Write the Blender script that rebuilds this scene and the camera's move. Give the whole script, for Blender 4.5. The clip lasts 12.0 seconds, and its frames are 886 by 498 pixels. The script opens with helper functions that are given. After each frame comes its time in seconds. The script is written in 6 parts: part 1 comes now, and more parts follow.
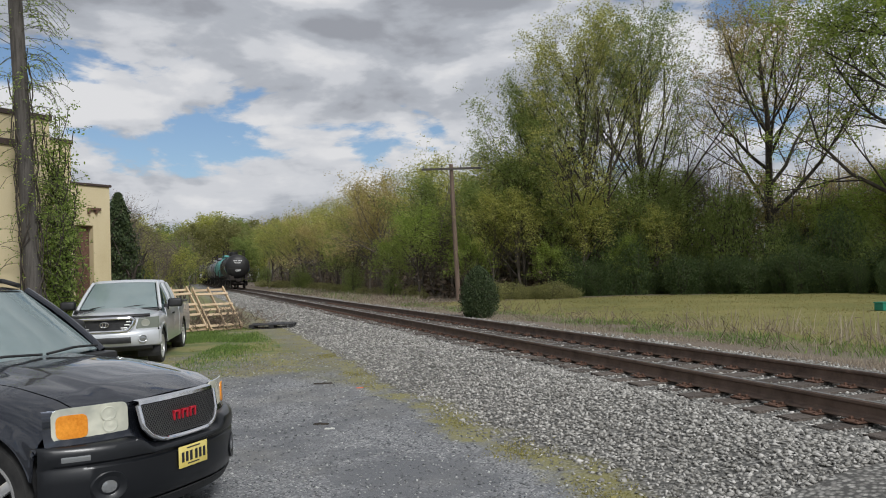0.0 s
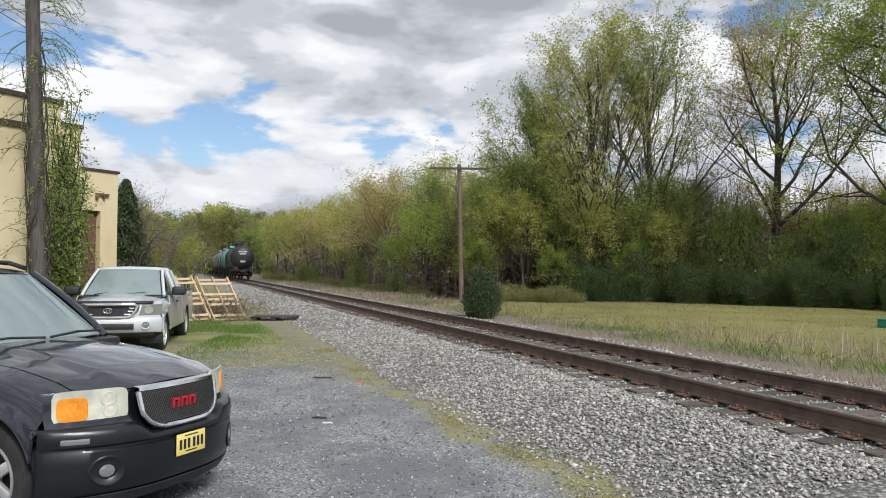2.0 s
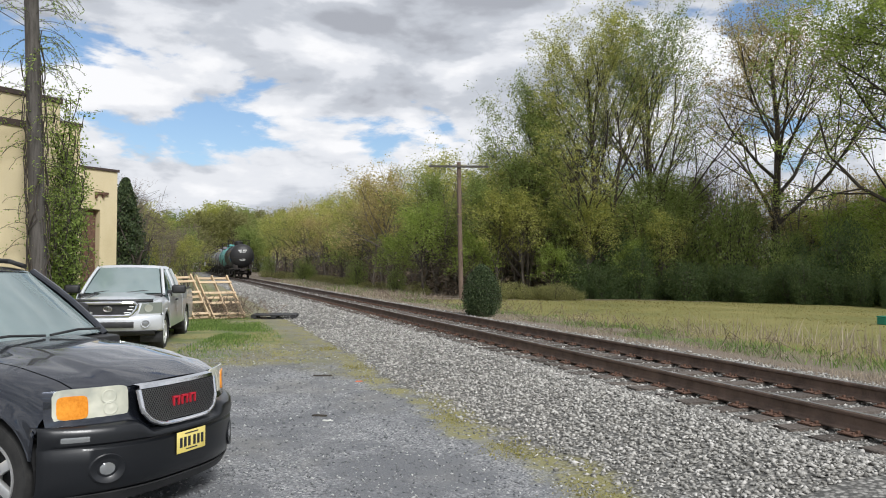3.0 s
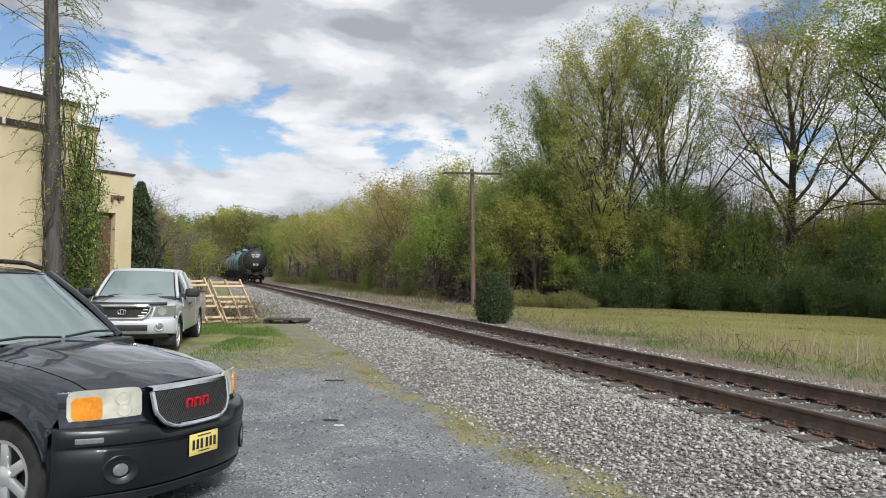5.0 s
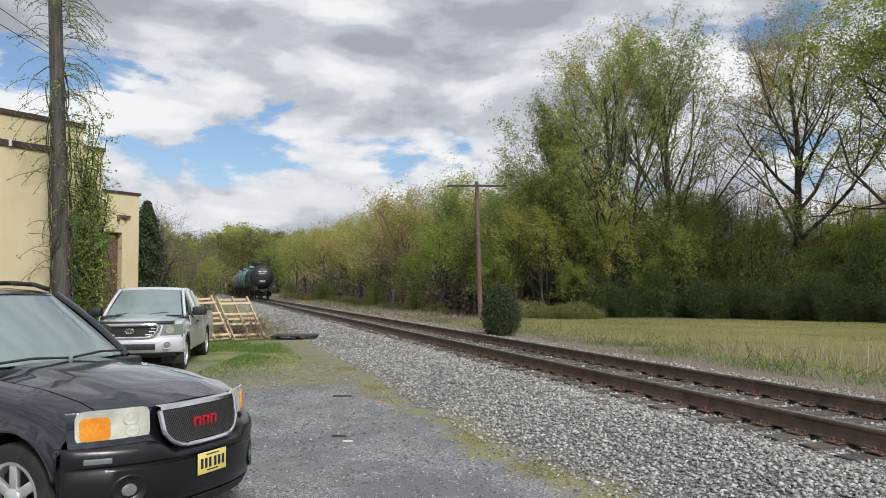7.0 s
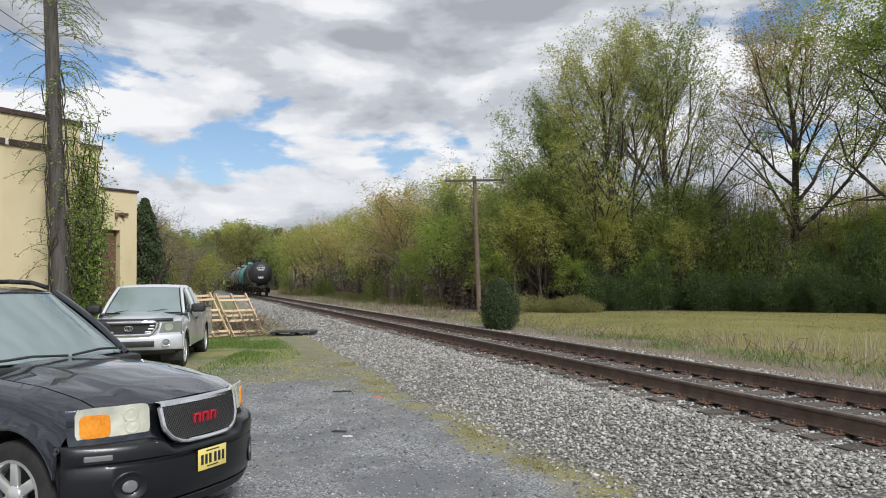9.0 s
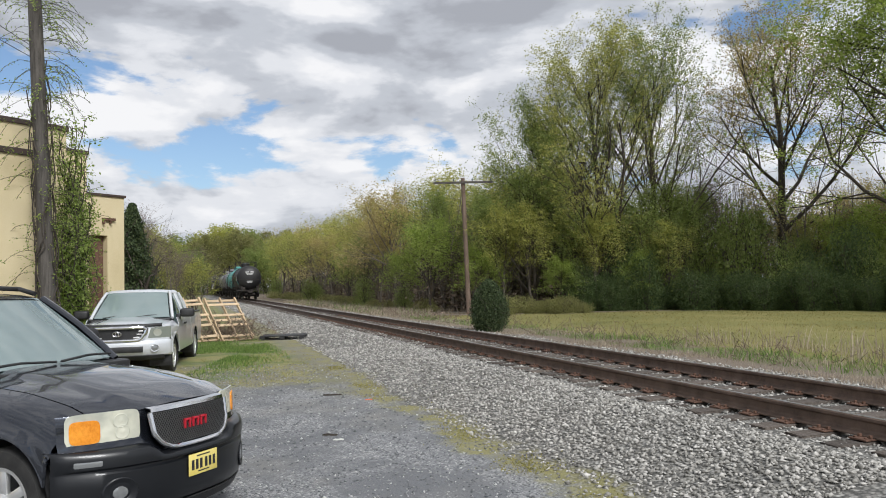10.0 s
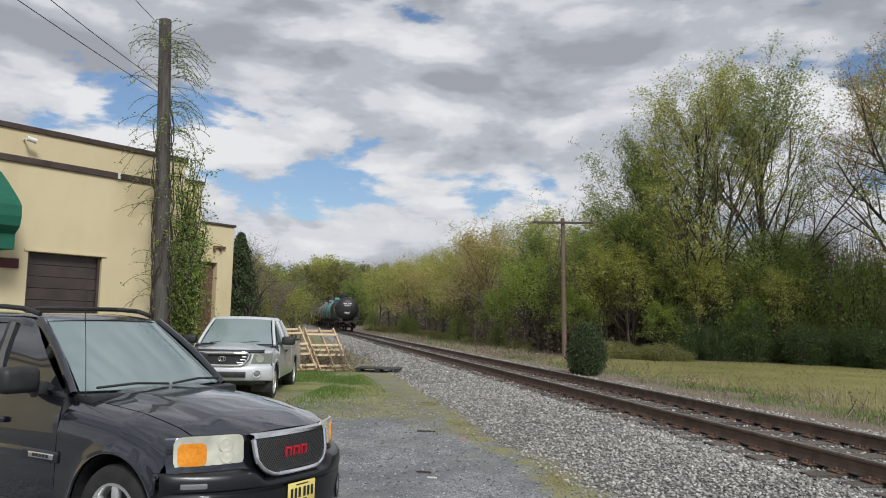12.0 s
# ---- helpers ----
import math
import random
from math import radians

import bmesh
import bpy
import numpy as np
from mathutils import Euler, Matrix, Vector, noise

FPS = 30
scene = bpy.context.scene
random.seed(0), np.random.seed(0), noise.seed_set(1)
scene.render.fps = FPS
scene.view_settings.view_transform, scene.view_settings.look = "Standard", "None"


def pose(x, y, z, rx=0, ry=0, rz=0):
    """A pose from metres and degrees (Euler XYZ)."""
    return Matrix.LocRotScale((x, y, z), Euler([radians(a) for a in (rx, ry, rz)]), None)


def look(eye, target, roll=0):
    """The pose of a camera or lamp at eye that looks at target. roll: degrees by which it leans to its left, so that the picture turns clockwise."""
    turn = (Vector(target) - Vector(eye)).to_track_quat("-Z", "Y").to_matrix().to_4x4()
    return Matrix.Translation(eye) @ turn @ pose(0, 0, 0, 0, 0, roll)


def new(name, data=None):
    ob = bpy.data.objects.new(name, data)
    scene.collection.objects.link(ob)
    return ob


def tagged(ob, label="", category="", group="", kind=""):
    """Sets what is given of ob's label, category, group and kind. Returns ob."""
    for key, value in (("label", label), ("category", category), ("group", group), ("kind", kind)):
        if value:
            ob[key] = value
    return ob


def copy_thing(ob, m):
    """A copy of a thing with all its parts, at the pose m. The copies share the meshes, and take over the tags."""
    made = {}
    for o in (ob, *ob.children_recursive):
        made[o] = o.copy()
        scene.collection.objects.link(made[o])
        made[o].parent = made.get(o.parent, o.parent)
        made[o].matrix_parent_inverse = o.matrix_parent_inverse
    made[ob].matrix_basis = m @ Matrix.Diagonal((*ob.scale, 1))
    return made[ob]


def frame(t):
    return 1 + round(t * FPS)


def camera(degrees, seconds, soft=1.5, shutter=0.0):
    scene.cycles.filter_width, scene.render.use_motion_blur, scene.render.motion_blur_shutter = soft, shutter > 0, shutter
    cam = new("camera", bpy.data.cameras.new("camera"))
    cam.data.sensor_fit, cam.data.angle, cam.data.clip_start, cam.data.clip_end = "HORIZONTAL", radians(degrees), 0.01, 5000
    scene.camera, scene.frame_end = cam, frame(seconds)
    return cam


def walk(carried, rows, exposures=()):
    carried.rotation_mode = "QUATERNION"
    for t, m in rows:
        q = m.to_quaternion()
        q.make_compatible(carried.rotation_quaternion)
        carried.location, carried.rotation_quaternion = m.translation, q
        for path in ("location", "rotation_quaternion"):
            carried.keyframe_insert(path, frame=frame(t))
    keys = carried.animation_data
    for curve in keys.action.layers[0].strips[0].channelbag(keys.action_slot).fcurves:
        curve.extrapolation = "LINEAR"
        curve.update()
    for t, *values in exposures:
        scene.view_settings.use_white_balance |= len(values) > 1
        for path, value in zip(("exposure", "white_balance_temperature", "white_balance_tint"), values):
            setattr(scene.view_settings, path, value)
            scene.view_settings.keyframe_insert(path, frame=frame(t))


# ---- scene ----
cam = camera(59.0, 12.0, soft=1.0)
PATH = [
    (0, (-0.016, 0.061, 1.703), (0.03, 2.06, 1.757), -1.9),
    (0.5, (-0.006, 0.048, 1.706), (0.043, 2.047, 1.743), -0.8),
    (1, (-0.002, 0.034, 1.705), (0.044, 2.033, 1.746), 0.0),
    (1.5, (-0.005, 0.026, 1.706), (0.035, 2.025, 1.763), 0.3),
    (2, (-0.007, 0.029, 1.706), (0.026, 2.028, 1.758), 0.4),
    (2.5, (-0.009, 0.034, 1.7), (0.026, 2.034, 1.747), 0.3),
    (4.5, (-0.01, 0.022, 1.702), (0.004, 2.022, 1.758), 0.7),
    (5, (-0.014, 0.019, 1.695), (-0.012, 2.018, 1.759), 0.9),
    (5.5, (-0.012, 0.021, 1.698), (-0.019, 2.019, 1.774), 0.7),
    (6, (-0.012, 0.024, 1.697), (-0.023, 2.022, 1.783), 0.3),
    (6.5, (-0.011, 0.017, 1.701), (-0.031, 2.015, 1.793), 0.1),
    (7, (-0.005, 0.02, 1.699), (-0.019, 2.017, 1.796), -0.2),
    (9, (0.001, 0.008, 1.697), (-0.009, 2.006, 1.781), -0.7),
    (9.5, (0.0, 0.003, 1.699), (0.001, 2.001, 1.79), -1.0),
    (10, (-0.001, -0.006, 1.696), (0.017, 1.992, 1.785), -1.3),
    (10.5, (-0.005, -0.014, 1.695), (0.008, 1.985, 1.777), -0.9),
    (11, (-0.037, -0.031, 1.7), (-0.098, 1.966, 1.781), -0.6),
    (11.5, (-0.047, -0.046, 1.706), (-0.198, 1.945, 1.821), 0.2),
    (12, (-0.072, 0.025, 1.709), (-0.298, 2.004, 1.894), 1.4),
]
walk(cam, [(t, look(eye, target, roll)) for t, eye, target, roll in PATH], [(0, -0.36), (0.5, -0.08), (1.0, 0.07), (2.5, 0.07), (5.0, 0.04), (7.0, -0.05), (9.5, 0.0), (10.5, -0.02), (11.3, -0.10), (12, -0.22)])

# ---- light ----
world = bpy.data.worlds.new("world")
scene.world = world
world.use_nodes = True
SUN_ELEV, SUN_AZ = radians(40), radians(152)   # azimuth from +y towards +x


def build_sky():
    nt = world.node_tree
    for nd in list(nt.nodes):
        nt.nodes.remove(nd)
    N, L = nt.nodes.new, nt.links.new
    out = N("ShaderNodeOutputWorld")
    bg = N("ShaderNodeBackground")
    bg.inputs["Strength"].default_value = SKY
    sky = N("ShaderNodeTexSky")
    sky.sky_type = "NISHITA"
    sky.sun_disc = False
    sky.sun_elevation, sky.sun_rotation = SUN_ELEV, SUN_AZ
    co = N("ShaderNodeTexCoord")
    sep = N("ShaderNodeSeparateXYZ")
    L(co.outputs["Generated"], sep.inputs[0])

    def m(op, a, b=0.0, c=None):
        nd = N("ShaderNodeMath")
        nd.operation = op
        for k, v in enumerate((a, b, c)):
            if v is None:
                continue
            if hasattr(v, "links"):
                L(v, nd.inputs[k])
            else:
                nd.inputs[k].default_value = v
        return nd.outputs[0]

    def ramp(v, stops):
        nd = N("ShaderNodeValToRGB")
        nd.color_ramp.interpolation = "EASE"
        el = nd.color_ramp.elements
        while len(el) < len(stops):
            el.new(0.5)
        for e, (p, c) in zip(el, stops):
            e.position, e.color = p, (c, c, c, 1)
        L(v, nd.inputs[0])
        return nd.outputs[0]

    def noisy(vec, scale, detail, rough, dist=0.0):
        nd = N("ShaderNodeTexNoise")
        nd.inputs["Scale"].default_value = scale
        nd.inputs["Detail"].default_value = detail
        nd.inputs["Roughness"].default_value = rough
        nd.inputs["Distortion"].default_value = dist
        L(vec, nd.inputs["Vector"])
        return nd.outputs[0]

    z = m("MAXIMUM", sep.outputs[2], 0.0)

    def flat(lift, wide=5.0, tall=13.0):
        """The direction, flattened as clouds are, looked up a little higher."""
        comb = N("ShaderNodeCombineXYZ")
        L(m("MULTIPLY", sep.outputs[0], wide), comb.inputs[0])
        L(m("MULTIPLY", sep.outputs[1], wide), comb.inputs[1])
        L(m("MULTIPLY", m("ADD", sep.outputs[2], lift), tall), comb.inputs[2])
        return comb.outputs[0]

    # rows of broken cumulus low down, a closed grey deck higher up
    cover = ramp(z, [(0.0, 0.66), (0.10, 0.65), (0.160, 0.530), (0.205, 0.635), (0.255, 0.615), (0.33, 0.66), (0.9, 0.66)])
    cover = m("SUBTRACT", cover, 0.5)
    here = noisy(flat(0.0), 1.0, 9, 0.56, 0.15)
    above = noisy(flat(0.034), 1.0, 4, 0.5, 0.15)
    dens = m("ADD", here, cover)
    mask = ramp(dens, [(0.475, 0.0), (0.545, 1.0)])
    # sunlit tops, grey undersides, and a broad grey that grows with height
    billow = noisy(flat(0.0, 12.0, 26.0), 1.0, 7, 0.6, 0.25)
    broad = noisy(flat(0.0, 2.6, 6.5), 1.0, 3, 0.5)
    deck = ramp(z, [(0.0, 0.20), (0.10, 0.10), (0.24, 0.0), (0.31, 0.25), (0.42, 0.34), (0.8, 0.12)])
    shade = m("MULTIPLY_ADD", m("SUBTRACT", above, here), 1.9, 0.40)
    shade = m("ADD", shade, m("MULTIPLY", m("SUBTRACT", above, 0.5), 0.7))
    shade = m("ADD", shade, m("MULTIPLY", m("SUBTRACT", billow, 0.5), 0.42))
    shade = m("ADD", shade, m("MULTIPLY", m("SUBTRACT", broad, 0.5), 0.7))
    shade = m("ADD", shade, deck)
    grey = N("ShaderNodeValToRGB")
    grey.color_ramp.interpolation = "EASE"
    el = grey.color_ramp.elements
    el.new(0.5), el.new(0.5)
    for e, (p, c) in zip(el, ((0.16, (0.92, 0.925, 0.93)), (0.42, (0.77, 0.79, 0.82)), (0.68, (0.55, 0.58, 0.625)), (1.0, (0.40, 0.42, 0.46)))):
        e.position, e.color = p, (*c, 1)
    L(shade, grey.inputs[0])
    clear = N("ShaderNodeMix")
    clear.data_type = "RGBA"
    clear.blend_type = "MULTIPLY"
    clear.inputs["Factor"].default_value = 1.0
    L(sky.outputs[0], clear.inputs["A"])
    clear.inputs["B"].default_value = (0.68, 0.74, 0.82, 1)
    cloud = N("ShaderNodeMix")
    cloud.data_type = "RGBA"
    cloud.blend_type = "MULTIPLY"
    cloud.inputs["Factor"].default_value = 1.0
    L(grey.outputs[0], cloud.inputs["A"])
    cloud.inputs["B"].default_value = (CLOUD, CLOUD, CLOUD * 1.02, 1)
    mix = N("ShaderNodeMix")
    mix.data_type = "RGBA"
    L(mask, mix.inputs["Factor"])
    L(clear.outputs["Result"], mix.inputs["A"])
    L(cloud.outputs["Result"], mix.inputs["B"])
    L(mix.outputs["Result"], bg.inputs["Color"])
    L(bg.outputs[0], out.inputs[0])


SKY, CLOUD = 0.15, 6.7
build_sky()
sun = new("sun", bpy.data.lights.new("sun", "SUN"))
sun.data.energy, sun.data.angle, sun.data.color = 3.2, radians(18), (1.0, 1.0, 0.995)
sun.matrix_world = look((math.sin(SUN_AZ) * 60, math.cos(SUN_AZ) * 60, 60 * math.tan(SUN_ELEV)), (0, 0, 0))


# ---- materials ----
def srgb(h):
    c = [int(h[i:i + 2], 16) / 255 for i in (0, 2, 4)]
    return tuple(v / 12.92 if v < 0.04045 else ((v + 0.055) / 1.055) ** 2.4 for v in c)


class Nodes:
    """A short way to write a material's nodes."""

    def __init__(self, name):
        self.mat = bpy.data.materials.new(name)
        self.mat.use_nodes = True
        self.nt = self.mat.node_tree
        self.bsdf = self.nt.nodes["Principled BSDF"]

    def add(self, kind, **values):
        nd = self.nt.nodes.new(kind)
        for k, v in values.items():
            self.put(nd.inputs[k.replace("_", " ")], v)
        return nd

    def put(self, socket, v):
        if hasattr(v, "links"):
            self.nt.links.new(v, socket)
        else:
            socket.default_value = (*v, 1) if isinstance(v, tuple) and len(v) == 3 and socket.type == "RGBA" else v

    def coords(self, which="Object"):
        return self.nt.nodes.new("ShaderNodeTexCoord").outputs[which]

    def noise(self, vec, scale, detail=5.0, rough=0.6, dist=0.0):
        return self.add("ShaderNodeTexNoise", Vector=vec, Scale=scale, Detail=detail, Roughness=rough, Distortion=dist).outputs[0]

    def math(self, op, a, b=0.0):
        nd = self.nt.nodes.new("ShaderNodeMath")
        nd.operation = op
        self.put(nd.inputs[0], a)
        self.put(nd.inputs[1], b)
        return nd.outputs[0]

    def step(self, v, lo, hi):
        nd = self.add("ShaderNodeMapRange", Value=v)
        nd.interpolation_type = "SMOOTHSTEP"
        nd.inputs["From Min"].default_value, nd.inputs["From Max"].default_value = lo, hi
        return nd.outputs[0]

    def mix(self, f, a, b, blend="MIX"):
        nd = self.nt.nodes.new("ShaderNodeMix")
        nd.data_type, nd.blend_type = "RGBA", blend
        self.put(nd.inputs["Factor"], f)
        self.put(nd.inputs["A"], a)
        self.put(nd.inputs["B"], b)
        return nd.outputs["Result"]

    def ramp(self, v, stops):
        nd = self.nt.nodes.new("ShaderNodeValToRGB")
        el = nd.color_ramp.elements
        while len(el) < len(stops):
            el.new(0.5)
        for e, (p, c) in zip(el, stops):
            e.position, e.color = p, (*c, 1)
        self.put(nd.inputs[0], v)
        return nd.outputs[0]

    def bump(self, h, strength=0.4, distance=0.02):
        nd = self.add("ShaderNodeBump", Height=h, Strength=strength, Distance=distance)
        self.put(self.bsdf.inputs["Normal"], nd.outputs[0])

    def done(self, colour=None, rough=None, metal=None, **more):
        for k, v in (("Base Color", colour), ("Roughness", rough), ("Metallic", metal)):
            if v is not None:
                self.put(self.bsdf.inputs[k], v)
        for k, v in more.items():
            self.put(self.bsdf.inputs[k.replace("_", " ")], v)
        return self.mat


def grained(name, a, b, scale=8.0, fine=60.0, rough=0.8, metal=0.0, bump=0.3, distance=0.01, stretch=(1, 1, 1), c=None, vary=0.0):
    """Two colours mixed at a large and a fine scale, with relief."""
    k = Nodes(name)
    mp = k.add("ShaderNodeMapping", Vector=k.coords(), Scale=stretch)
    vec = mp.outputs[0]
    big, small = k.noise(vec, scale, 4), k.noise(vec, fine, 4, 0.7)
    f = k.math("ADD", k.math("MULTIPLY", big, 0.6), k.math("MULTIPLY", small, 0.4))
    col = k.ramp(f, [(0.36, a), (0.64, b)] if c is None else [(0.34, a), (0.5, b), (0.66, c)])
    if vary:
        r = k.nt.nodes.new("ShaderNodeObjectInfo").outputs["Random"]
        hsv = k.add("ShaderNodeHueSaturation", Color=col)
        k.put(hsv.inputs["Value"], k.math("MULTIPLY_ADD", r, vary))
        hsv.inputs["Value"].links[0].from_node.inputs[2].default_value = 1 - vary / 2
        col = hsv.outputs[0]
    k.bump(f, bump, distance)
    rg = k.math("MULTIPLY_ADD", small, 0.25)
    rg.node.inputs[2].default_value = rough - 0.12
    return k.done(col, rg, metal)


def islands(name, stops, rough=0.9, trans=0.0, bump=0.0):
    """A colour for each loose piece of one mesh."""
    k = Nodes(name)
    r = k.nt.nodes.new("ShaderNodeNewGeometry").outputs["Random Per Island"]
    col = k.ramp(r, stops)
    if bump:
        k.bump(k.noise(k.coords(), 40, 3), bump, 0.01)
    mat = k.done(col, rough)
    if trans:
        tr = k.add("ShaderNodeBsdfTranslucent", Color=col)
        mx = k.add("ShaderNodeMixShader", Fac=trans)
        k.nt.links.new(k.bsdf.outputs[0], mx.inputs[1])
        k.nt.links.new(tr.outputs[0], mx.inputs[2])
        k.nt.links.new(mx.outputs[0], k.nt.nodes["Material Output"].inputs[0])
    return mat


def plain(name, colour, rough=0.5, metal=0.0, **more):
    k = Nodes(name)
    n = k.noise(k.coords(), 14, 5)
    rg = k.math("MULTIPLY_ADD", n, 0.12)
    rg.node.inputs[2].default_value = max(0.02, rough - 0.06)
    col = k.mix(k.math("MULTIPLY", n, 0.35), colour, tuple(v * 0.82 for v in colour))
    return k.done(col, rg, metal, **more)


# ---- mesh helpers ----
def mesh_of(name, verts, faces, mat, smooth=False):
    me = bpy.data.meshes.new(name)
    if isinstance(faces, np.ndarray):
        me.vertices.add(len(verts))
        me.vertices.foreach_set("co", np.asarray(verts, np.float32).ravel())
        me.loops.add(faces.size)
        me.loops.foreach_set("vertex_index", faces.astype(np.int32).ravel())
        me.polygons.add(len(faces))
        me.polygons.foreach_set("loop_start", np.arange(len(faces), dtype=np.int32) * faces.shape[1])
        me.update(calc_edges=True)
    else:
        me.from_pydata([tuple(v) for v in verts], [], faces)
    me.materials.append(mat)
    if smooth:
        me.polygons.foreach_set("use_smooth", [True] * len(me.polygons))
    me.update()
    return me


def part(name, bm, material, parent=None, label="", smooth=False, at=None):
    """One bmesh (or mesh) as one object, under a thing or a part."""
    if isinstance(bm, bmesh.types.BMesh):
        bmesh.ops.recalc_face_normals(bm, faces=bm.faces)
        me = bpy.data.meshes.new(name)
        bm.to_mesh(me)
        bm.free()
        me.materials.append(material)
        if smooth:
            me.polygons.foreach_set("use_smooth", [True] * len(me.polygons))
            me.set_sharp_from_angle(angle=radians(35))
    else:
        me = bm
    ob = new(name, me)
    if parent is not None:
        ob.parent = parent
    if at is not None:
        ob.matrix_basis = at
    if label:
        ob["label"] = label
    return ob


def box(bm, x0, x1, y0, y1, z0, z1, bevel=0.0, m=None):
    vs = [bm.verts.new(p) for p in ((x0, y0, z0), (x1, y0, z0), (x1, y1, z0), (x0, y1, z0), (x0, y0, z1), (x1, y0, z1), (x1, y1, z1), (x0, y1, z1))]
    fs = [bm.faces.new([vs[i] for i in f]) for f in ((3, 2, 1, 0), (4, 5, 6, 7), (0, 1, 5, 4), (1, 2, 6, 5), (2, 3, 7, 6), (3, 0, 4, 7))]
    if bevel:
        es = list({e for f in fs for e in f.edges})
        r = bmesh.ops.bevel(bm, geom=es, offset=bevel, segments=2, profile=0.5, affect="EDGES")
        vs = list({v for f in r["faces"] for v in f.verts} | {v for v in vs if v.is_valid})
    if m is not None:
        bmesh.ops.transform(bm, matrix=m, verts=vs)
    return bm


def cyl(bm, r0, r1, p0, p1, n=16, cap=True):
    """A tapered round bar from p0 to p1."""
    p0, p1 = Vector(p0), Vector(p1)
    q = (p1 - p0).to_track_quat("Z", "Y").to_matrix()
    rings = []
    for p, r in ((p0, r0), (p1, r1)):
        rings.append([bm.verts.new(p + q @ Vector((r * math.cos(2 * math.pi * k / n), r * math.sin(2 * math.pi * k / n), 0))) for k in range(n)])
    for k in range(n):
        bm.faces.new((rings[0][k], rings[0][(k + 1) % n], rings[1][(k + 1) % n], rings[1][k]))
    if cap:
        bm.faces.new(rings[0][::-1])
        bm.faces.new(rings[1])
    return bm


def lathe(bm, prof, m, n=32, close=False):
    """Turns a profile of (axial, radius) round the local x axis."""
    rings = []
    for a, r in prof:
        rings.append([bm.verts.new(m @ Vector((a, r * math.cos(2 * math.pi * k / n), r * math.sin(2 * math.pi * k / n)))) for k in range(n)])
    pairs = list(zip(rings, rings[1:])) + ([(rings[-1], rings[0])] if close else [])
    for a, b in pairs:
        for k in range(n):
            bm.faces.new((a[k], a[(k + 1) % n], b[(k + 1) % n], b[k]))
    if not close:
        if prof[0][1] > 1e-4:
            bm.faces.new(rings[0][::-1])
        if prof[-1][1] > 1e-4:
            bm.faces.new(rings[-1])
    return bm


def sweep(bm, pts, r, n=8, taper=1.0):
    """A round tube along points."""
    pts = [Vector(p) for p in pts]
    rings = []
    for i, p in enumerate(pts):
        d = (pts[min(i + 1, len(pts) - 1)] - pts[max(i - 1, 0)]).normalized()
        q = d.to_track_quat("Z", "Y").to_matrix()
        rr = r * (1 + (taper - 1) * i / max(1, len(pts) - 1))
        rings.append([bm.verts.new(p + q @ Vector((rr * math.cos(2 * math.pi * k / n), rr * math.sin(2 * math.pi * k / n), 0))) for k in range(n)])
    for a, b in zip(rings, rings[1:]):
        # match the twist of neighbouring rings
        o = min(range(n), key=lambda j: (a[0].co - b[j].co).length)
        for k in range(n):
            bm.faces.new((a[k], a[(k + 1) % n], b[(k + 1 + o) % n], b[(k + o) % n]))
    bm.faces.new(rings[0][::-1])
    bm.faces.new(rings[-1])
    return bm


def thing(name, label, category, m=None, group="", kind=""):
    ob = new(name)
    ob.empty_display_size = 0.2
    if m is not None:
        ob.matrix_basis = m
    return tagged(ob, label, category, group, kind)


# ---- the lie of the land ----
TN, TS = Vector((0.9537, 0.3007, 0)), Vector((-0.3007, 0.9537, 0))   # across and along the railway
RAIL_N, RAIL_F, RAIL_TOP = 5.913, 7.413, 0.39
MID = (RAIL_N + RAIL_F) / 2


def ns(n, s, z=0.0):
    p = TN * n + TS * s
    return (p.x, p.y, z)


def lot_edge(s):
    """How far the lot's edge strays from a line beside the track."""
    return max(0.50 - 0.055 * s, -0.15)


def smooth01(a, b, v):
    t = min(1.0, max(0.0, (v - a) / (b - a)))
    return t * t * (3 - 2 * t)


def ground_z(x, y):
    n, s = 0.9537 * x + 0.3007 * y, -0.3007 * x + 0.9537 * y
    lot = -0.10 + 0.18 * smooth01(5, 18, y)
    far = 0.10 + 0.25 * smooth01(30, 90, n)
    if n < 6.6:
        z = lot + (0.195 - lot) * smooth01(2.9, 4.9, n)
    else:
        z = 0.195 + (far - 0.195) * smooth01(8.5, 10.2, n)
    z -= 0.030 * smooth01(5.0, 5.4, n) * smooth01(8.4, 8.0, n)
    z += 0.02 * noise.noise((x * 0.35, y * 0.35, 0)) * (0.4 if n < 8.5 else 1.6)
    return z


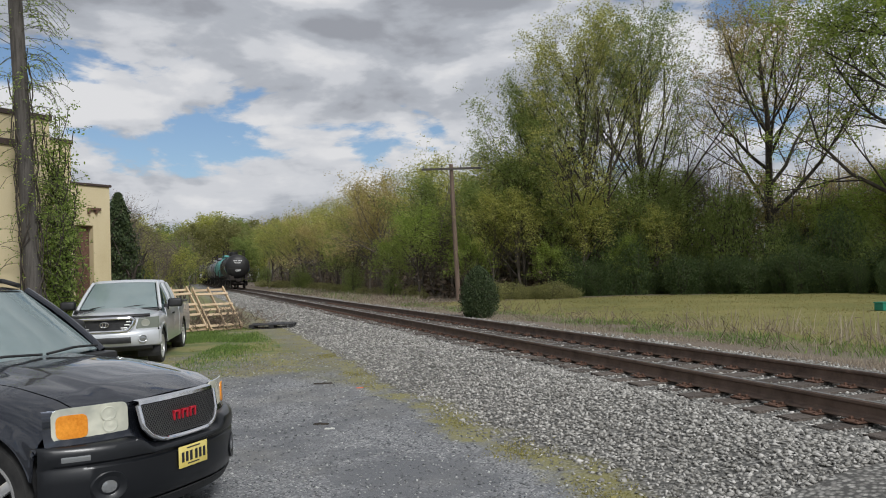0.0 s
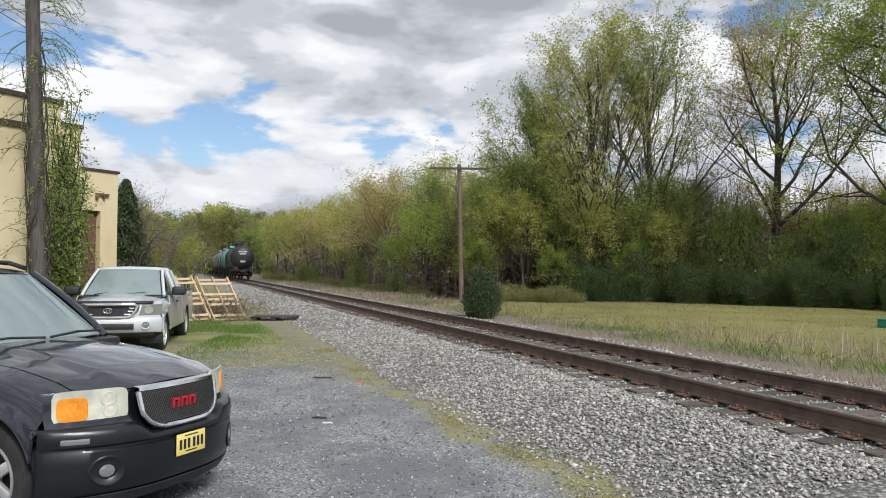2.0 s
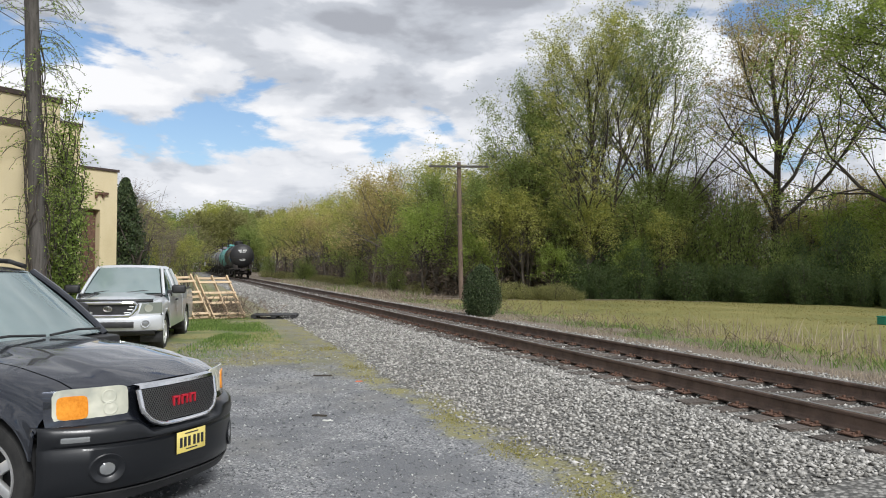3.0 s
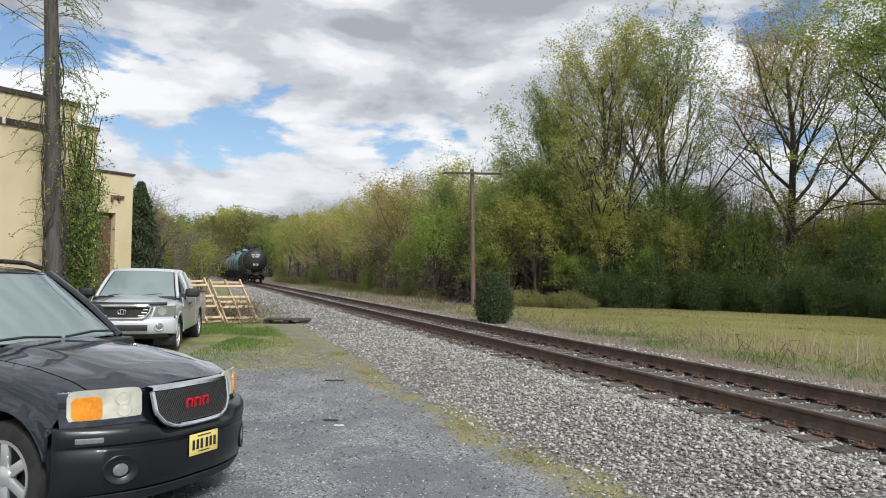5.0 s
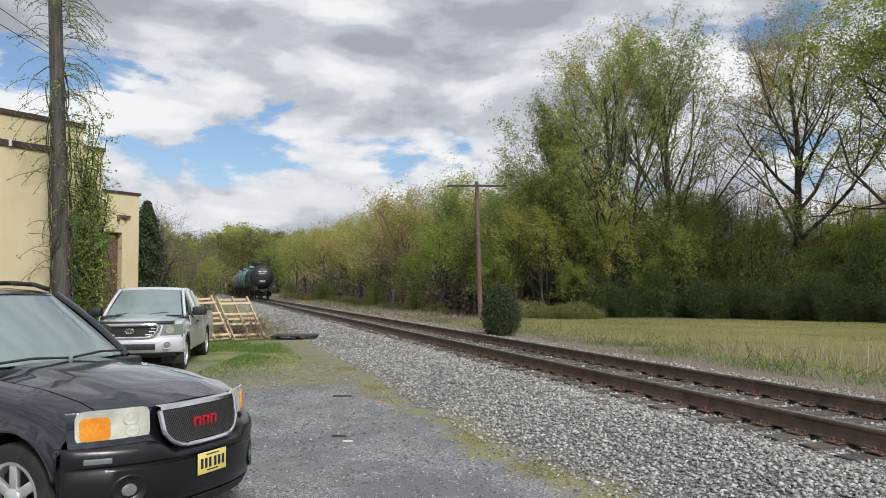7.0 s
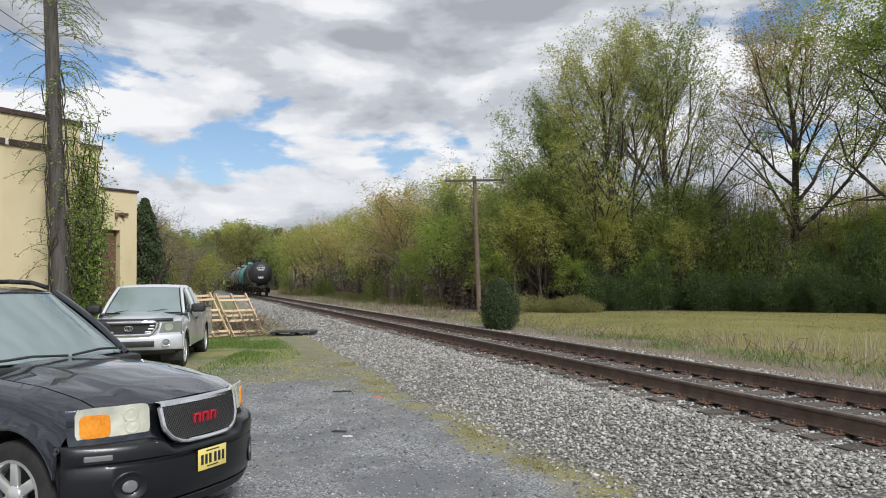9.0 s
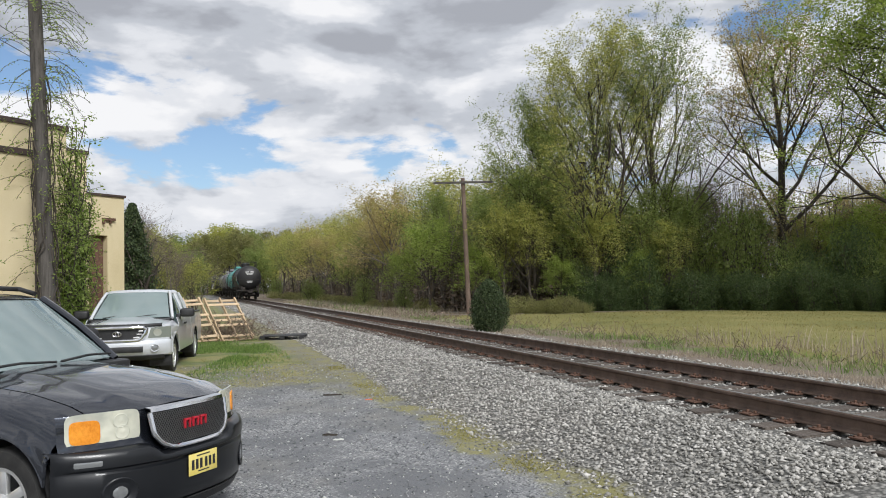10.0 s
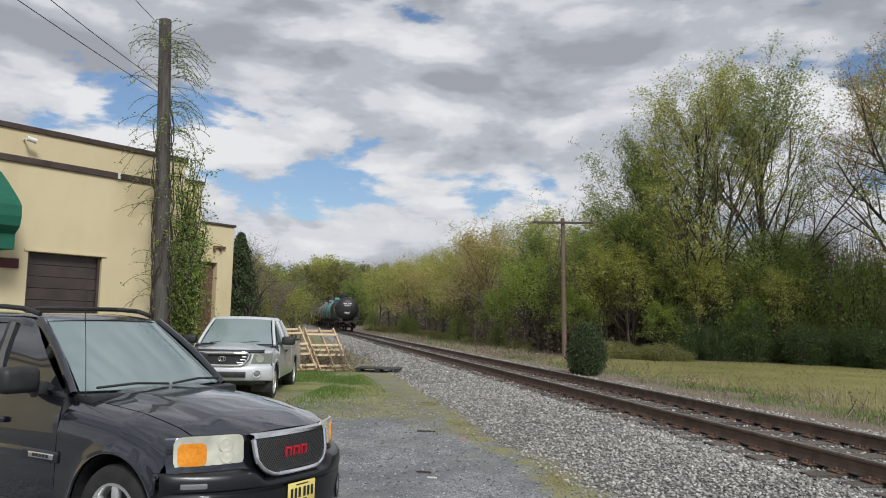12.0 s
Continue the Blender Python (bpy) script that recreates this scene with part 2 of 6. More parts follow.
# ---- ground ----
def ground_material():
    k = Nodes("ground_mix")
    pos = k.nt.nodes.new("ShaderNodeNewGeometry").outputs["Position"]

    def along(v):
        nd = k.nt.nodes.new("ShaderNodeVectorMath")
        nd.operation = "DOT_PRODUCT"
        k.put(nd.inputs[0], pos)
        nd.inputs[1].default_value = v
        return nd.outputs["Value"]
    n, s, y = along(tuple(TN)), along(tuple(TS)), along((0, 1, 0))
    wob = k.math("SUBTRACT", k.noise(pos, 0.55, 5, 0.65), 0.5)
    wob2 = k.math("SUBTRACT", k.noise(pos, 2.6, 6, 0.7), 0.5)
    nn = k.math("ADD", n, k.math("ADD", k.math("MULTIPLY", wob, 1.0), k.math("MULTIPLY", wob2, 0.7)))
    lot_n = k.math("SUBTRACT", nn, k.math("MAXIMUM", k.math("SUBTRACT", 0.50, k.math("MULTIPLY", s, 0.055)), -0.15))
    fine, grit = k.noise(pos, 45, 6, 0.75), k.noise(pos, 190, 3, 0.7)
    patch = k.noise(pos, 0.8, 5, 0.6)
    # worn asphalt strewn with gravel
    vor = k.add("ShaderNodeTexVoronoi", Vector=pos, Scale=55.0)
    chips = k.ramp(vor.outputs["Color"], [(0.0, (0.075, 0.08, 0.087)), (0.45, (0.20, 0.206, 0.214)), (0.8, (0.34, 0.34, 0.338)), (1.0, (0.62, 0.61, 0.60))])
    tar = k.ramp(grit, [(0.3, (0.085, 0.09, 0.097)), (0.7, (0.22, 0.225, 0.235))])
    lot = k.mix(k.step(k.math("ADD", patch, k.math("MULTIPLY", wob2, 0.5)), 0.38, 0.62), tar, chips)
    dusty = k.mix(k.step(k.noise(pos, 0.35, 4, 0.6), 0.48, 0.68), lot, k.mix(0.6, lot, (0.26, 0.25, 0.22)))
    # ballast bed between the stones
    vb = k.add("ShaderNodeTexVoronoi", Vector=pos, Scale=26.0)
    bal = k.ramp(vb.outputs["Color"], [(0.0, (0.14, 0.134, 0.122)), (0.5, (0.29, 0.28, 0.258)), (1.0, (0.47, 0.455, 0.42))])
    # shade in the gaps between these stones, painted as a dark cell edge
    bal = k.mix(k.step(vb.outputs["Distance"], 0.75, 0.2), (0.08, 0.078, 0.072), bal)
    # moss, grass, straw, woodland floor
    moss = k.ramp(fine, [(0.3, (0.14, 0.13, 0.055)), (0.55, (0.27, 0.25, 0.085)), (0.75, (0.36, 0.31, 0.13))])
    grass = k.ramp(fine, [(0.3, (0.055, 0.085, 0.022)), (0.55, (0.13, 0.175, 0.045)), (0.78, (0.22, 0.23, 0.08))])
    lawn = k.ramp(k.math("ADD", k.math("MULTIPLY", fine, 0.55), k.math("MULTIPLY", k.noise(pos, 0.22, 6, 0.65), 0.5)),
                  [(0.36, (0.095, 0.105, 0.028)), (0.52, (0.185, 0.175, 0.048)), (0.68, (0.30, 0.25, 0.10))])
    straw = k.ramp(fine, [(0.3, (0.10, 0.078, 0.058)), (0.55, (0.20, 0.16, 0.122)), (0.75, (0.29, 0.245, 0.19))])
    wood = k.ramp(fine, [(0.3, (0.06, 0.048, 0.032)), (0.7, (0.17, 0.13, 0.085))])
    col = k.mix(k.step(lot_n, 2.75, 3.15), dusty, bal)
    # the moss line between lot and ballast, and the mossy verge by the building
    line = k.math("MULTIPLY", k.step(lot_n, 2.60, 2.85), k.step(lot_n, 3.35, 3.05))
    line = k.math("MULTIPLY", line, k.step(k.noise(pos, 1.7, 5, 0.7), 0.36, 0.56))
    col = k.mix(k.math("MULTIPLY", line, 0.85), col, moss)
    verge = k.math("MULTIPLY", k.step(k.math("ADD", y, k.math("MULTIPLY", wob, 5.0)), 12.4, 13.6), k.step(nn, 2.7, 1.9))
    verge = k.math("MULTIPLY", verge, k.step(k.math("ADD", k.noise(pos, 1.1, 5, 0.7), k.math("MULTIPLY", k.step(y, 13.0, 18.0), 0.12)), 0.45, 0.62))
    dirt = k.math("MULTIPLY", k.step(k.math("ADD", y, k.math("MULTIPLY", wob, 6.0)), 11.8, 14.0), k.step(nn, 3.1, 2.5))
    col = k.mix(k.math("MULTIPLY", dirt, 0.75), col, k.ramp(fine, [(0.3, (0.12, 0.112, 0.066)), (0.7, (0.265, 0.245, 0.155))]))
    col = k.mix(k.math("MULTIPLY", verge, 0.9), col, k.mix(k.step(k.noise(pos, 0.9, 4), 0.45, 0.6), moss, grass))
    col = k.mix(k.step(nn, 8.1, 8.9), col, straw)
    col = k.mix(k.step(nn, 9.6, 11.0), col, k.mix(k.step(k.noise(pos, 0.7, 5, 0.6), 0.42, 0.6), straw, grass))
    col = k.mix(k.step(nn, 10.6, 12.0), col, lawn)
    far = k.step(k.math("ADD", y, k.math("MULTIPLY", wob, 6.0)), 37.5, 40.0)
    far = k.math("MULTIPLY", far, k.step(nn, 9.0, 10.5))
    col = k.mix(far, col, k.mix(k.step(k.noise(pos, 0.5, 4), 0.45, 0.6), wood, straw))
    left = k.math("MULTIPLY", k.step(nn, 2.4, 0.5), k.step(y, 27.0, 30.0))
    col = k.mix(left, col, k.mix(0.4, wood, grass))
    h = k.math("ADD", fine, k.math("MULTIPLY", vor.outputs["Distance"], -0.5))
    k.bump(h, 0.5, 0.02)
    return k.done(col, 0.92)


def build_ground():
    def axis(marks):
        out = []
        for a, b, step in marks:
            out += list(np.arange(a, b, step))
        return out + [marks[-1][1]]
    xs = axis([(-2600, -200, 400), (-200, -40, 20), (-40, -12, 4), (-12, 14, 0.35), (14, 40, 2), (40, 200, 20), (200, 2600, 400)])
    ys = axis([(-2600, -200, 400), (-200, -20, 20), (-20, 4, 2), (4, 32, 0.35), (32, 60, 2), (60, 200, 20), (200, 2600, 400)])
    vs, fs = [], []
    for n in xs:
        for s in ys:
            p = TN * float(n) + TS * float(s)
            vs.append((p.x, p.y, ground_z(p.x, p.y)))
    h = len(ys)
    for i in range(len(xs) - 1):
        for j in range(h - 1):
            fs.append((i * h + j, (i + 1) * h + j, (i + 1) * h + j + 1, i * h + j + 1))
    ob = new("ground", mesh_of("ground", vs, fs, ground_material(), True))
    tagged(ob, "grey gravel lot, stone ballast, mossy verge and mown lawn", "ground", kind="structure")


build_ground()

STONE = islands("ballast_stone", [(0.0, (0.14, 0.134, 0.12)), (0.3, (0.26, 0.25, 0.228)), (0.7, (0.40, 0.386, 0.356)), (0.92, (0.52, 0.50, 0.465)), (1.0, (0.60, 0.58, 0.545))], 0.85, bump=0.4)
GRIT = islands("lot_grit", [(0.0, (0.09, 0.095, 0.10)), (0.5, (0.22, 0.225, 0.23)), (0.85, (0.34, 0.34, 0.335)), (1.0, (0.60, 0.60, 0.58))], 0.85)


def strew(name, rng, places, size, mat, label, category):
    """Many angular stones in one mesh; places are rows of x, y, size factor."""
    base = np.array([(1, 0, 0), (0, 1, 0), (-1, 0, 0), (0, -1, 0), (0.1, 0.1, 0.75), (-0.1, 0, -0.75)], float)
    tri = np.array([(0, 1, 4), (1, 2, 4), (2, 3, 4), (3, 0, 4), (1, 0, 5), (2, 1, 5), (3, 2, 5), (0, 3, 5)])
    vs, fs = [], []
    for i, (x, y, k) in enumerate(places):
        p = (base * rng.uniform(0.55, 1.3, (6, 1)) + rng.normal(0, 0.17, (6, 3))) * (rng.uniform(0.8, 1.5), rng.uniform(0.6, 1.0), rng.uniform(0.6, 1.0))
        a, b = rng.uniform(0, 6.28), rng.normal(0, 0.5)
        c, s, cb, sb = math.cos(a), math.sin(a), math.cos(b), math.sin(b)
        r = np.array([[c, -s * cb, s * sb], [s, c * cb, -c * sb], [0, sb, cb]])
        p = p @ r.T * size * k * rng.uniform(0.55, 1.35)
        p += (x, y, ground_z(x, y) + size * k * rng.uniform(0.05, 0.5))
        vs.append(p)
        fs.append(tri + 6 * i)
    me = mesh_of(name, np.concatenate(vs), np.concatenate(fs), mat)
    tagged(new(name, me), label, category, kind="stuff")


def build_stones():
    rng = np.random.default_rng(3)
    rows = []
    for lo, hi, count, k in ((4.5, 11, 26000, 1.0), (11, 20, 18000, 1.12), (20, 36, 10000, 1.4), (36, 75, 6000, 2.0)):
        n = rng.uniform(3.0, 9.0, count)
        s = rng.uniform(lo, hi, count)
        keep = (rng.uniform(0, 1, count) < np.clip((n - 2.95 - np.maximum(0.50 - 0.055 * s, -0.15)) / 0.6, 0.05, 1)) & ((n < 5.25) | (n > 8.1) | (rng.uniform(0, 1, count) < 0.42)) & (rng.uniform(0, 1, count) < np.clip((9.0 - n) / 0.7, 0, 1))
        for a, b in zip(n[keep], s[keep]):
            p = TN * float(a) + TS * float(b)
            rows.append((p.x, p.y, k))
    strew("ballast", rng, rows, 0.024, STONE, "loose grey angular ballast stones beside the railway track", "ballast")
    rows = [(float(a), float(b), 1.0) for a, b in zip(rng.uniform(-6, 3.2, 30000), 4.6 + 12 * rng.uniform(0, 1, 30000) ** 1.5)]
    rows = [q for q in rows if 0.9537 * q[0] + 0.3007 * q[1] < 3.2]
    strew("gravel", rng, rows, 0.013, GRIT, "fine grey gravel scattered over the worn lot", "gravel")


build_stones()

# ---- railway ----
RUST = grained("rail_rust", (0.070, 0.048, 0.037), (0.175, 0.120, 0.092), 5, 70, 0.75, 0.15, 0.3, 0.004, stretch=(1, 1, 1))
RAIL_STEEL = grained("rail_tread", (0.30, 0.28, 0.27), (0.46, 0.44, 0.43), 3, 90, 0.38, 0.9, 0.1, 0.002)
TIE = grained("tie_wood", (0.030, 0.024, 0.020), (0.095, 0.078, 0.066), 3, 30, 0.92, 0, 0.7, 0.012, stretch=(1, 10, 6), c=(0.17, 0.148, 0.13), vary=0.6)
PLATE = grained("plate_rust", (0.07, 0.035, 0.022), (0.21, 0.12, 0.085), 12, 90, 0.85, 0.2, 0.3, 0.004)


def build_track():
    track = thing("railway_track", "straight single railway track with rusty rails on dark timber ties", "railway track", kind="structure")
    turn = Matrix(((TS.x, -TN.x, 0, 0), (TS.y, -TN.y, 0, 0), (0, 0, 1, 0), (0, 0, 0, 1)))
    prof = [(-.070, 0), (-.070, .012), (-.018, .030), (-.009, .055), (-.009, .120), (-.020, .134), (-.037, .142), (-.037, .166), (-.028, .176),
            (.028, .176), (.037, .166), (.037, .142), (.020, .134), (.009, .120), (.009, .055), (.018, .030), (.070, .012), (.070, 0)]
    for n in (RAIL_N, RAIL_F):
        bm = bmesh.new()
        s0, s1 = -60.0, 420.0
        rings = []
        for s in (s0, 3.0, 60.0, s1):
            rings.append([bm.verts.new(ns(n + a, s, RAIL_TOP - 0.176 + z)) for a, z in prof])
        for a, b in zip(rings, rings[1:]):
            for i in range(len(prof)):
                bm.faces.new((a[i], a[(i + 1) % len(prof)], b[(i + 1) % len(prof)], b[i]))
        rail = part("rail", bm, RUST, track, "rusty brown steel rail")
        bm = bmesh.new()
        for a, b in ((3.0, 420.0),):
            vs = [bm.verts.new(ns(n + q, w, RAIL_TOP + 0.0015)) for w in (a, b) for q in (-0.026, 0.026)]
            bm.faces.new((vs[0], vs[1], vs[3], vs[2]))
        part("tread", bm, RAIL_STEEL, rail, "worn bright running surface")
    rng = random.Random(5)
    meshes = []
    for i in range(5):
        bm = bmesh.new()
        box(bm, -0.115, 0.115, -1.22, 1.22, -0.16, 0.0, 0.012)
        for v in bm.verts:
            v.co += Vector((rng.uniform(-.008, .008), rng.uniform(-.02, .02), rng.uniform(-.008, .004)))
        me = bpy.data.meshes.new("tie")
        bm.to_mesh(me)
        bm.free()
        me.materials.append(TIE)
        meshes.append(me)
    bm = bmesh.new()
    box(bm, -0.10, 0.10, -0.18, 0.18, 0.0, 0.016, 0.004)
    for u in (-0.06, 0.06):
        for v in (-0.085, 0.085):
            box(bm, u - 0.014, u + 0.014, v - 0.016, v + 0.016, 0.016, 0.045, 0.004)
        for v in (-0.145, 0.145):
            box(bm, u - 0.011, u + 0.011, v - 0.011, v + 0.011, 0.016, 0.03, 0.003)
    plate = bpy.data.meshes.new("tie_plate")
    bm.to_mesh(plate)
    bm.free()
    plate.materials.append(PLATE)
    s, far = 1.0, []
    while s < 160:
        off, rot = rng.uniform(-0.08, 0.08), rng.uniform(-1.2, 1.2)
        p = ns(MID + off, s, RAIL_TOP - 0.192 + rng.uniform(-0.012, 0.004))
        m = Matrix.Translation(p) @ turn @ pose(0, 0, 0, 0, 0, rot)
        if s < 75:
            part("tie", rng.choice(meshes), TIE, track, at=m)
            if s < 40:
                for n in (RAIL_N, RAIL_F):
                    part("tie_plate", plate, PLATE, track, at=Matrix.Translation(ns(n, s, RAIL_TOP - 0.190)) @ turn)
        else:
            far.append(m)
        s += 0.52 + rng.uniform(-0.03, 0.03)
    bm = bmesh.new()
    for m in far:
        box(bm, -0.115, 0.115, -1.3, 1.3, -0.16, 0.0, m=m)
    tagged(part("far_ties", bm, TIE, track), kind="stuff")


build_track()

# ---- building ----
STUCCO = grained("cream_stucco", srgb("c1b18c"), srgb("cfc09c"), 0.7, 90, 0.9, 0, 0.25, 0.006, stretch=(1, 1, 0.45), c=srgb("d6c8a7"))
COPING = grained("coping_brown", (0.045, 0.030, 0.026), (0.085, 0.058, 0.050), 3, 60, 0.6, 0.1, 0.2, 0.004)
SHUTTER = grained("shutter_brown", (0.032, 0.024, 0.022), (0.070, 0.052, 0.046), 3, 50, 0.55, 0, 0.2, 0.004)
AWNING = grained("awning_green", (0.004, 0.085, 0.050), (0.008, 0.13, 0.078), 3, 120, 0.75, 0, 0.15, 0.003)
SIGN = grained("sign_maroon", (0.05, 0.008, 0.012), (0.085, 0.014, 0.018), 4, 60, 0.6)
WHITE_METAL = plain("white_metal", (0.72, 0.71, 0.68), 0.45)
ROOF = grained("roof_felt", (0.05, 0.05, 0.05), (0.1, 0.1, 0.095), 2, 40)
GLASS_DARK = plain("dark_glass", (0.015, 0.017, 0.02), 0.06)
W = Vector((0.520, 0.854, 0)).normalized()
WM = Vector((W.y, -W.x, 0))
C1 = Vector((-8.42, 16.52, 0))
TO_WALL = Matrix(((W.x, -WM.x, 0, C1.x), (W.y, -WM.y, 0, C1.y), (0, 0, 1, 0), (0, 0, 0, 1)))   # x along the wall, y into the building


def block(name, label, a0, a1, d0, d1, top, openings=(), coping=0.2, drop=0.0):
    """A flat-roofed block: a wall of real thickness on every side, a roof and a coping; openings in its front."""
    root = thing(name, label, "building", TO_WALL, kind="structure")
    t = 0.28
    bm = bmesh.new()
    edges = sorted({a0, a1, *[v for o in openings for v in o[:2]]})
    for x0, x1 in zip(edges, edges[1:]):
        cuts = [o for o in openings if o[0] <= x0 and o[1] >= x1]
        if cuts:
            z0, z1 = cuts[0][2:4]
            if z0 > -0.2:
                box(bm, x0, x1, d0, d0 + t, -0.4, z0)
            box(bm, x0, x1, d0, d0 + t, z1, top)
        else:
            box(bm, x0, x1, d0, d0 + t, -0.4, top)
    bmesh.ops.remove_doubles(bm, verts=bm.verts, dist=0.0005)
    part("front_wall", bm, STUCCO, root)
    for nm, q in (("back_wall", (a0, a1, d1 - t, d1)), ("side_wall", (a0, a0 + t, d0 + t, d1 - t)), ("side_wall", (a1 - t, a1, d0 + t, d1 - t))):
        bm = bmesh.new()
        box(bm, *q, -0.4, top)
        part(nm, bm, STUCCO, root)
    bm = bmesh.new()
    box(bm, a0 + t, a1 - t, d0 + t, d1 - t, top - 0.5, top - 0.35)
    part("roof", bm, ROOF, root)
    bm = bmesh.new()
    o = 0.05
    box(bm, a0 - o, a1 + o, d0 - o, d0 + t + o, top - drop, top + coping - drop, 0.012)
    part("coping", bm, COPING, root, "dark brown metal coping")
    bm = bmesh.new()
    box(bm, a1 - t - o, a1 + o, d0 + t + o + 0.003, d1 + o, top - drop, top + coping - drop, 0.012)
    part("coping", bm, COPING, root)
    return root


near_block = block("front_building", "cream stucco flat-roofed building with dark brown coping", -16.0, 0.0, 0.0, 9.0, 4.58, [(-2.69, -1.18, 0.55, 2.88)], 0.13)


def build_openings():
    win = thing("window_1", "wide window closed by a dark brown slatted shutter", "window", TO_WALL, kind="structure")
    z = 0.56
    while z < 2.86:
        bm = bmesh.new()
        box(bm, -2.66, -1.21, 0.14, 0.165, z, min(z + 0.225, 2.87), 0.006)
        part("slat", bm, SHUTTER, win)
        z += 0.232
    for x in (-2.685, -1.235):
        bm = bmesh.new()
        box(bm, x, x + 0.05, 0.06, 0.13, 0.55, 2.87, 0.004)
        part("frame", bm, SHUTTER, win)
    bm = bmesh.new()
    box(bm, -2.75, -1.12, -0.06, 0.05, 0.46, 0.545, 0.006)
    part("sill", bm, STUCCO, win)
    bm = bmesh.new()
    box(bm, -2.78, -1.10, -0.035, -0.002, 2.885, 2.93, 0.004)
    part("lintel", bm, STUCCO, win)
    # gutter joint and downpipe by the coping
    jt = thing("gutter_joint", "small white joint on the brown roof gutter", "gutter", TO_WALL)
    bm = bmesh.new()
    box(bm, -0.98, -0.92, -0.075, -0.052, 4.58, 4.71, 0.003)
    part("clip", bm, WHITE_METAL, jt)
    # awning
    aw = thing("awning", "dark green fabric awning with a curved valance on the cream wall", "awning", TO_WALL)
    bm = bmesh.new()
    prof = [(-0.01, 4.35), (-0.35, 4.12), (-0.85, 3.75), (-0.98, 3.62), (-1.0, 3.42), (-0.96, 3.25), (-0.80, 3.12)]
    rings = [[bm.verts.new((x, y, z)) for y, z in prof] for x in (-6.4, -3.35, -3.3)]
    for a, b in zip(rings, rings[1:]):
        for i in range(len(prof) - 1):
            bm.faces.new((a[i], b[i], b[i + 1], a[i + 1]))
    bm.faces.new([rings[-1][i] for i in range(len(prof))] + [bm.verts.new((-3.3, -0.01, 3.12))])
    part("canopy", bm, AWNING, aw)
    bm = bmesh.new()
    box(bm, -6.4, -3.30, -0.80, -0.005, 2.83, 3.115, 0.01)
    part("valance", bm, AWNING, aw)
    sg = thing("sign_board", "plain maroon board fixed to the wall under the awning", "sign", TO_WALL)
    bm = bmesh.new()
    box(bm, -4.6, -2.87, -0.05, -0.003, 2.53, 2.72, 0.006)
    part("board", bm, SIGN, sg)


build_openings()
back_block = block("upper_building", "taller cream stucco block with stained parapet and brown coping", -16.0, 1.82, 1.7, 8.5, 5.6, (), 0.12)
wing_2 = block("middle_wing", "cream stucco wing with thin dark coping", -1.0, 3.1, 2.76, 8.0, 5.32, (), 0.09)
wing_3 = block("end_wing", "low cream stucco wing with a rusty door", -2.0, 6.56, 5.84, 11.0, 4.68, [(5.3, 5.95, -0.3, 3.45)], 0.08)


def build_fittings():
    dr = thing("door_1", "rust-brown steel door recessed in the cream wing", "door", TO_WALL, kind="structure")
    bm = bmesh.new()
    box(bm, 5.32, 5.93, 6.02, 6.07, -0.3, 3.43, 0.01)
    part("leaf", bm, PLATE, dr)
    bm = bmesh.new()
    box(bm, 5.40, 5.43, 5.98, 6.018, 0.95, 1.1, 0.005)
    part("door_handle", bm, RUST, dr)
    cm = thing("security_camera", "small white security camera under the parapet", "security camera", TO_WALL)
    bm = bmesh.new()
    cyl(bm, 0.055, 0.055, (-2.24, 1.45, 5.40), (-2.05, 1.42, 5.36), 14)
    part("housing", bm, WHITE_METAL, cm, smooth=True)
    bm = bmesh.new()
    cyl(bm, 0.02, 0.02, (-2.2, 1.50, 5.40), (-2.2, 1.698, 5.40), 10)
    part("bracket", bm, WHITE_METAL, cm)
    lt = thing("wall_lamp", "rusty broken lamp bracket on the end wing", "lamp", TO_WALL)
    bm = bmesh.new()
    box(bm, 5.75, 6.2, 5.76, 5.835, 3.92, 4.0, 0.006)
    box(bm, 5.75, 5.80, 5.74, 5.835, 3.80, 3.92, 0.004)
    box(bm, 6.0, 6.05, 5.74, 5.835, 3.83, 3.92, 0.004)
    part("bracket", bm, PLATE, lt)


build_fittings()

# ---- poles and cables ----
POLE = grained("pole_wood", (0.036, 0.032, 0.028), (0.085, 0.076, 0.067), 4, 40, 0.93, 0, 0.8, 0.015, stretch=(6, 6, 0.5), c=(0.13, 0.118, 0.104))
POLE_RED = grained("pole_wood_brown", (0.085, 0.057, 0.043), (0.165, 0.117, 0.088), 4, 40, 0.93, 0, 0.8, 0.015, stretch=(6, 6, 0.5), c=(0.17, 0.13, 0.105))
WIRE = plain("wire_black", (0.02, 0.02, 0.02), 0.6)
PORCELAIN = plain("insulator_glass", (0.10, 0.13, 0.12), 0.2)
up_base, up_top = Vector((-7.84, 16.0, ground_z(-7.84, 16.0) - 0.1)), Vector((-8.20, 16.0, 8.20))


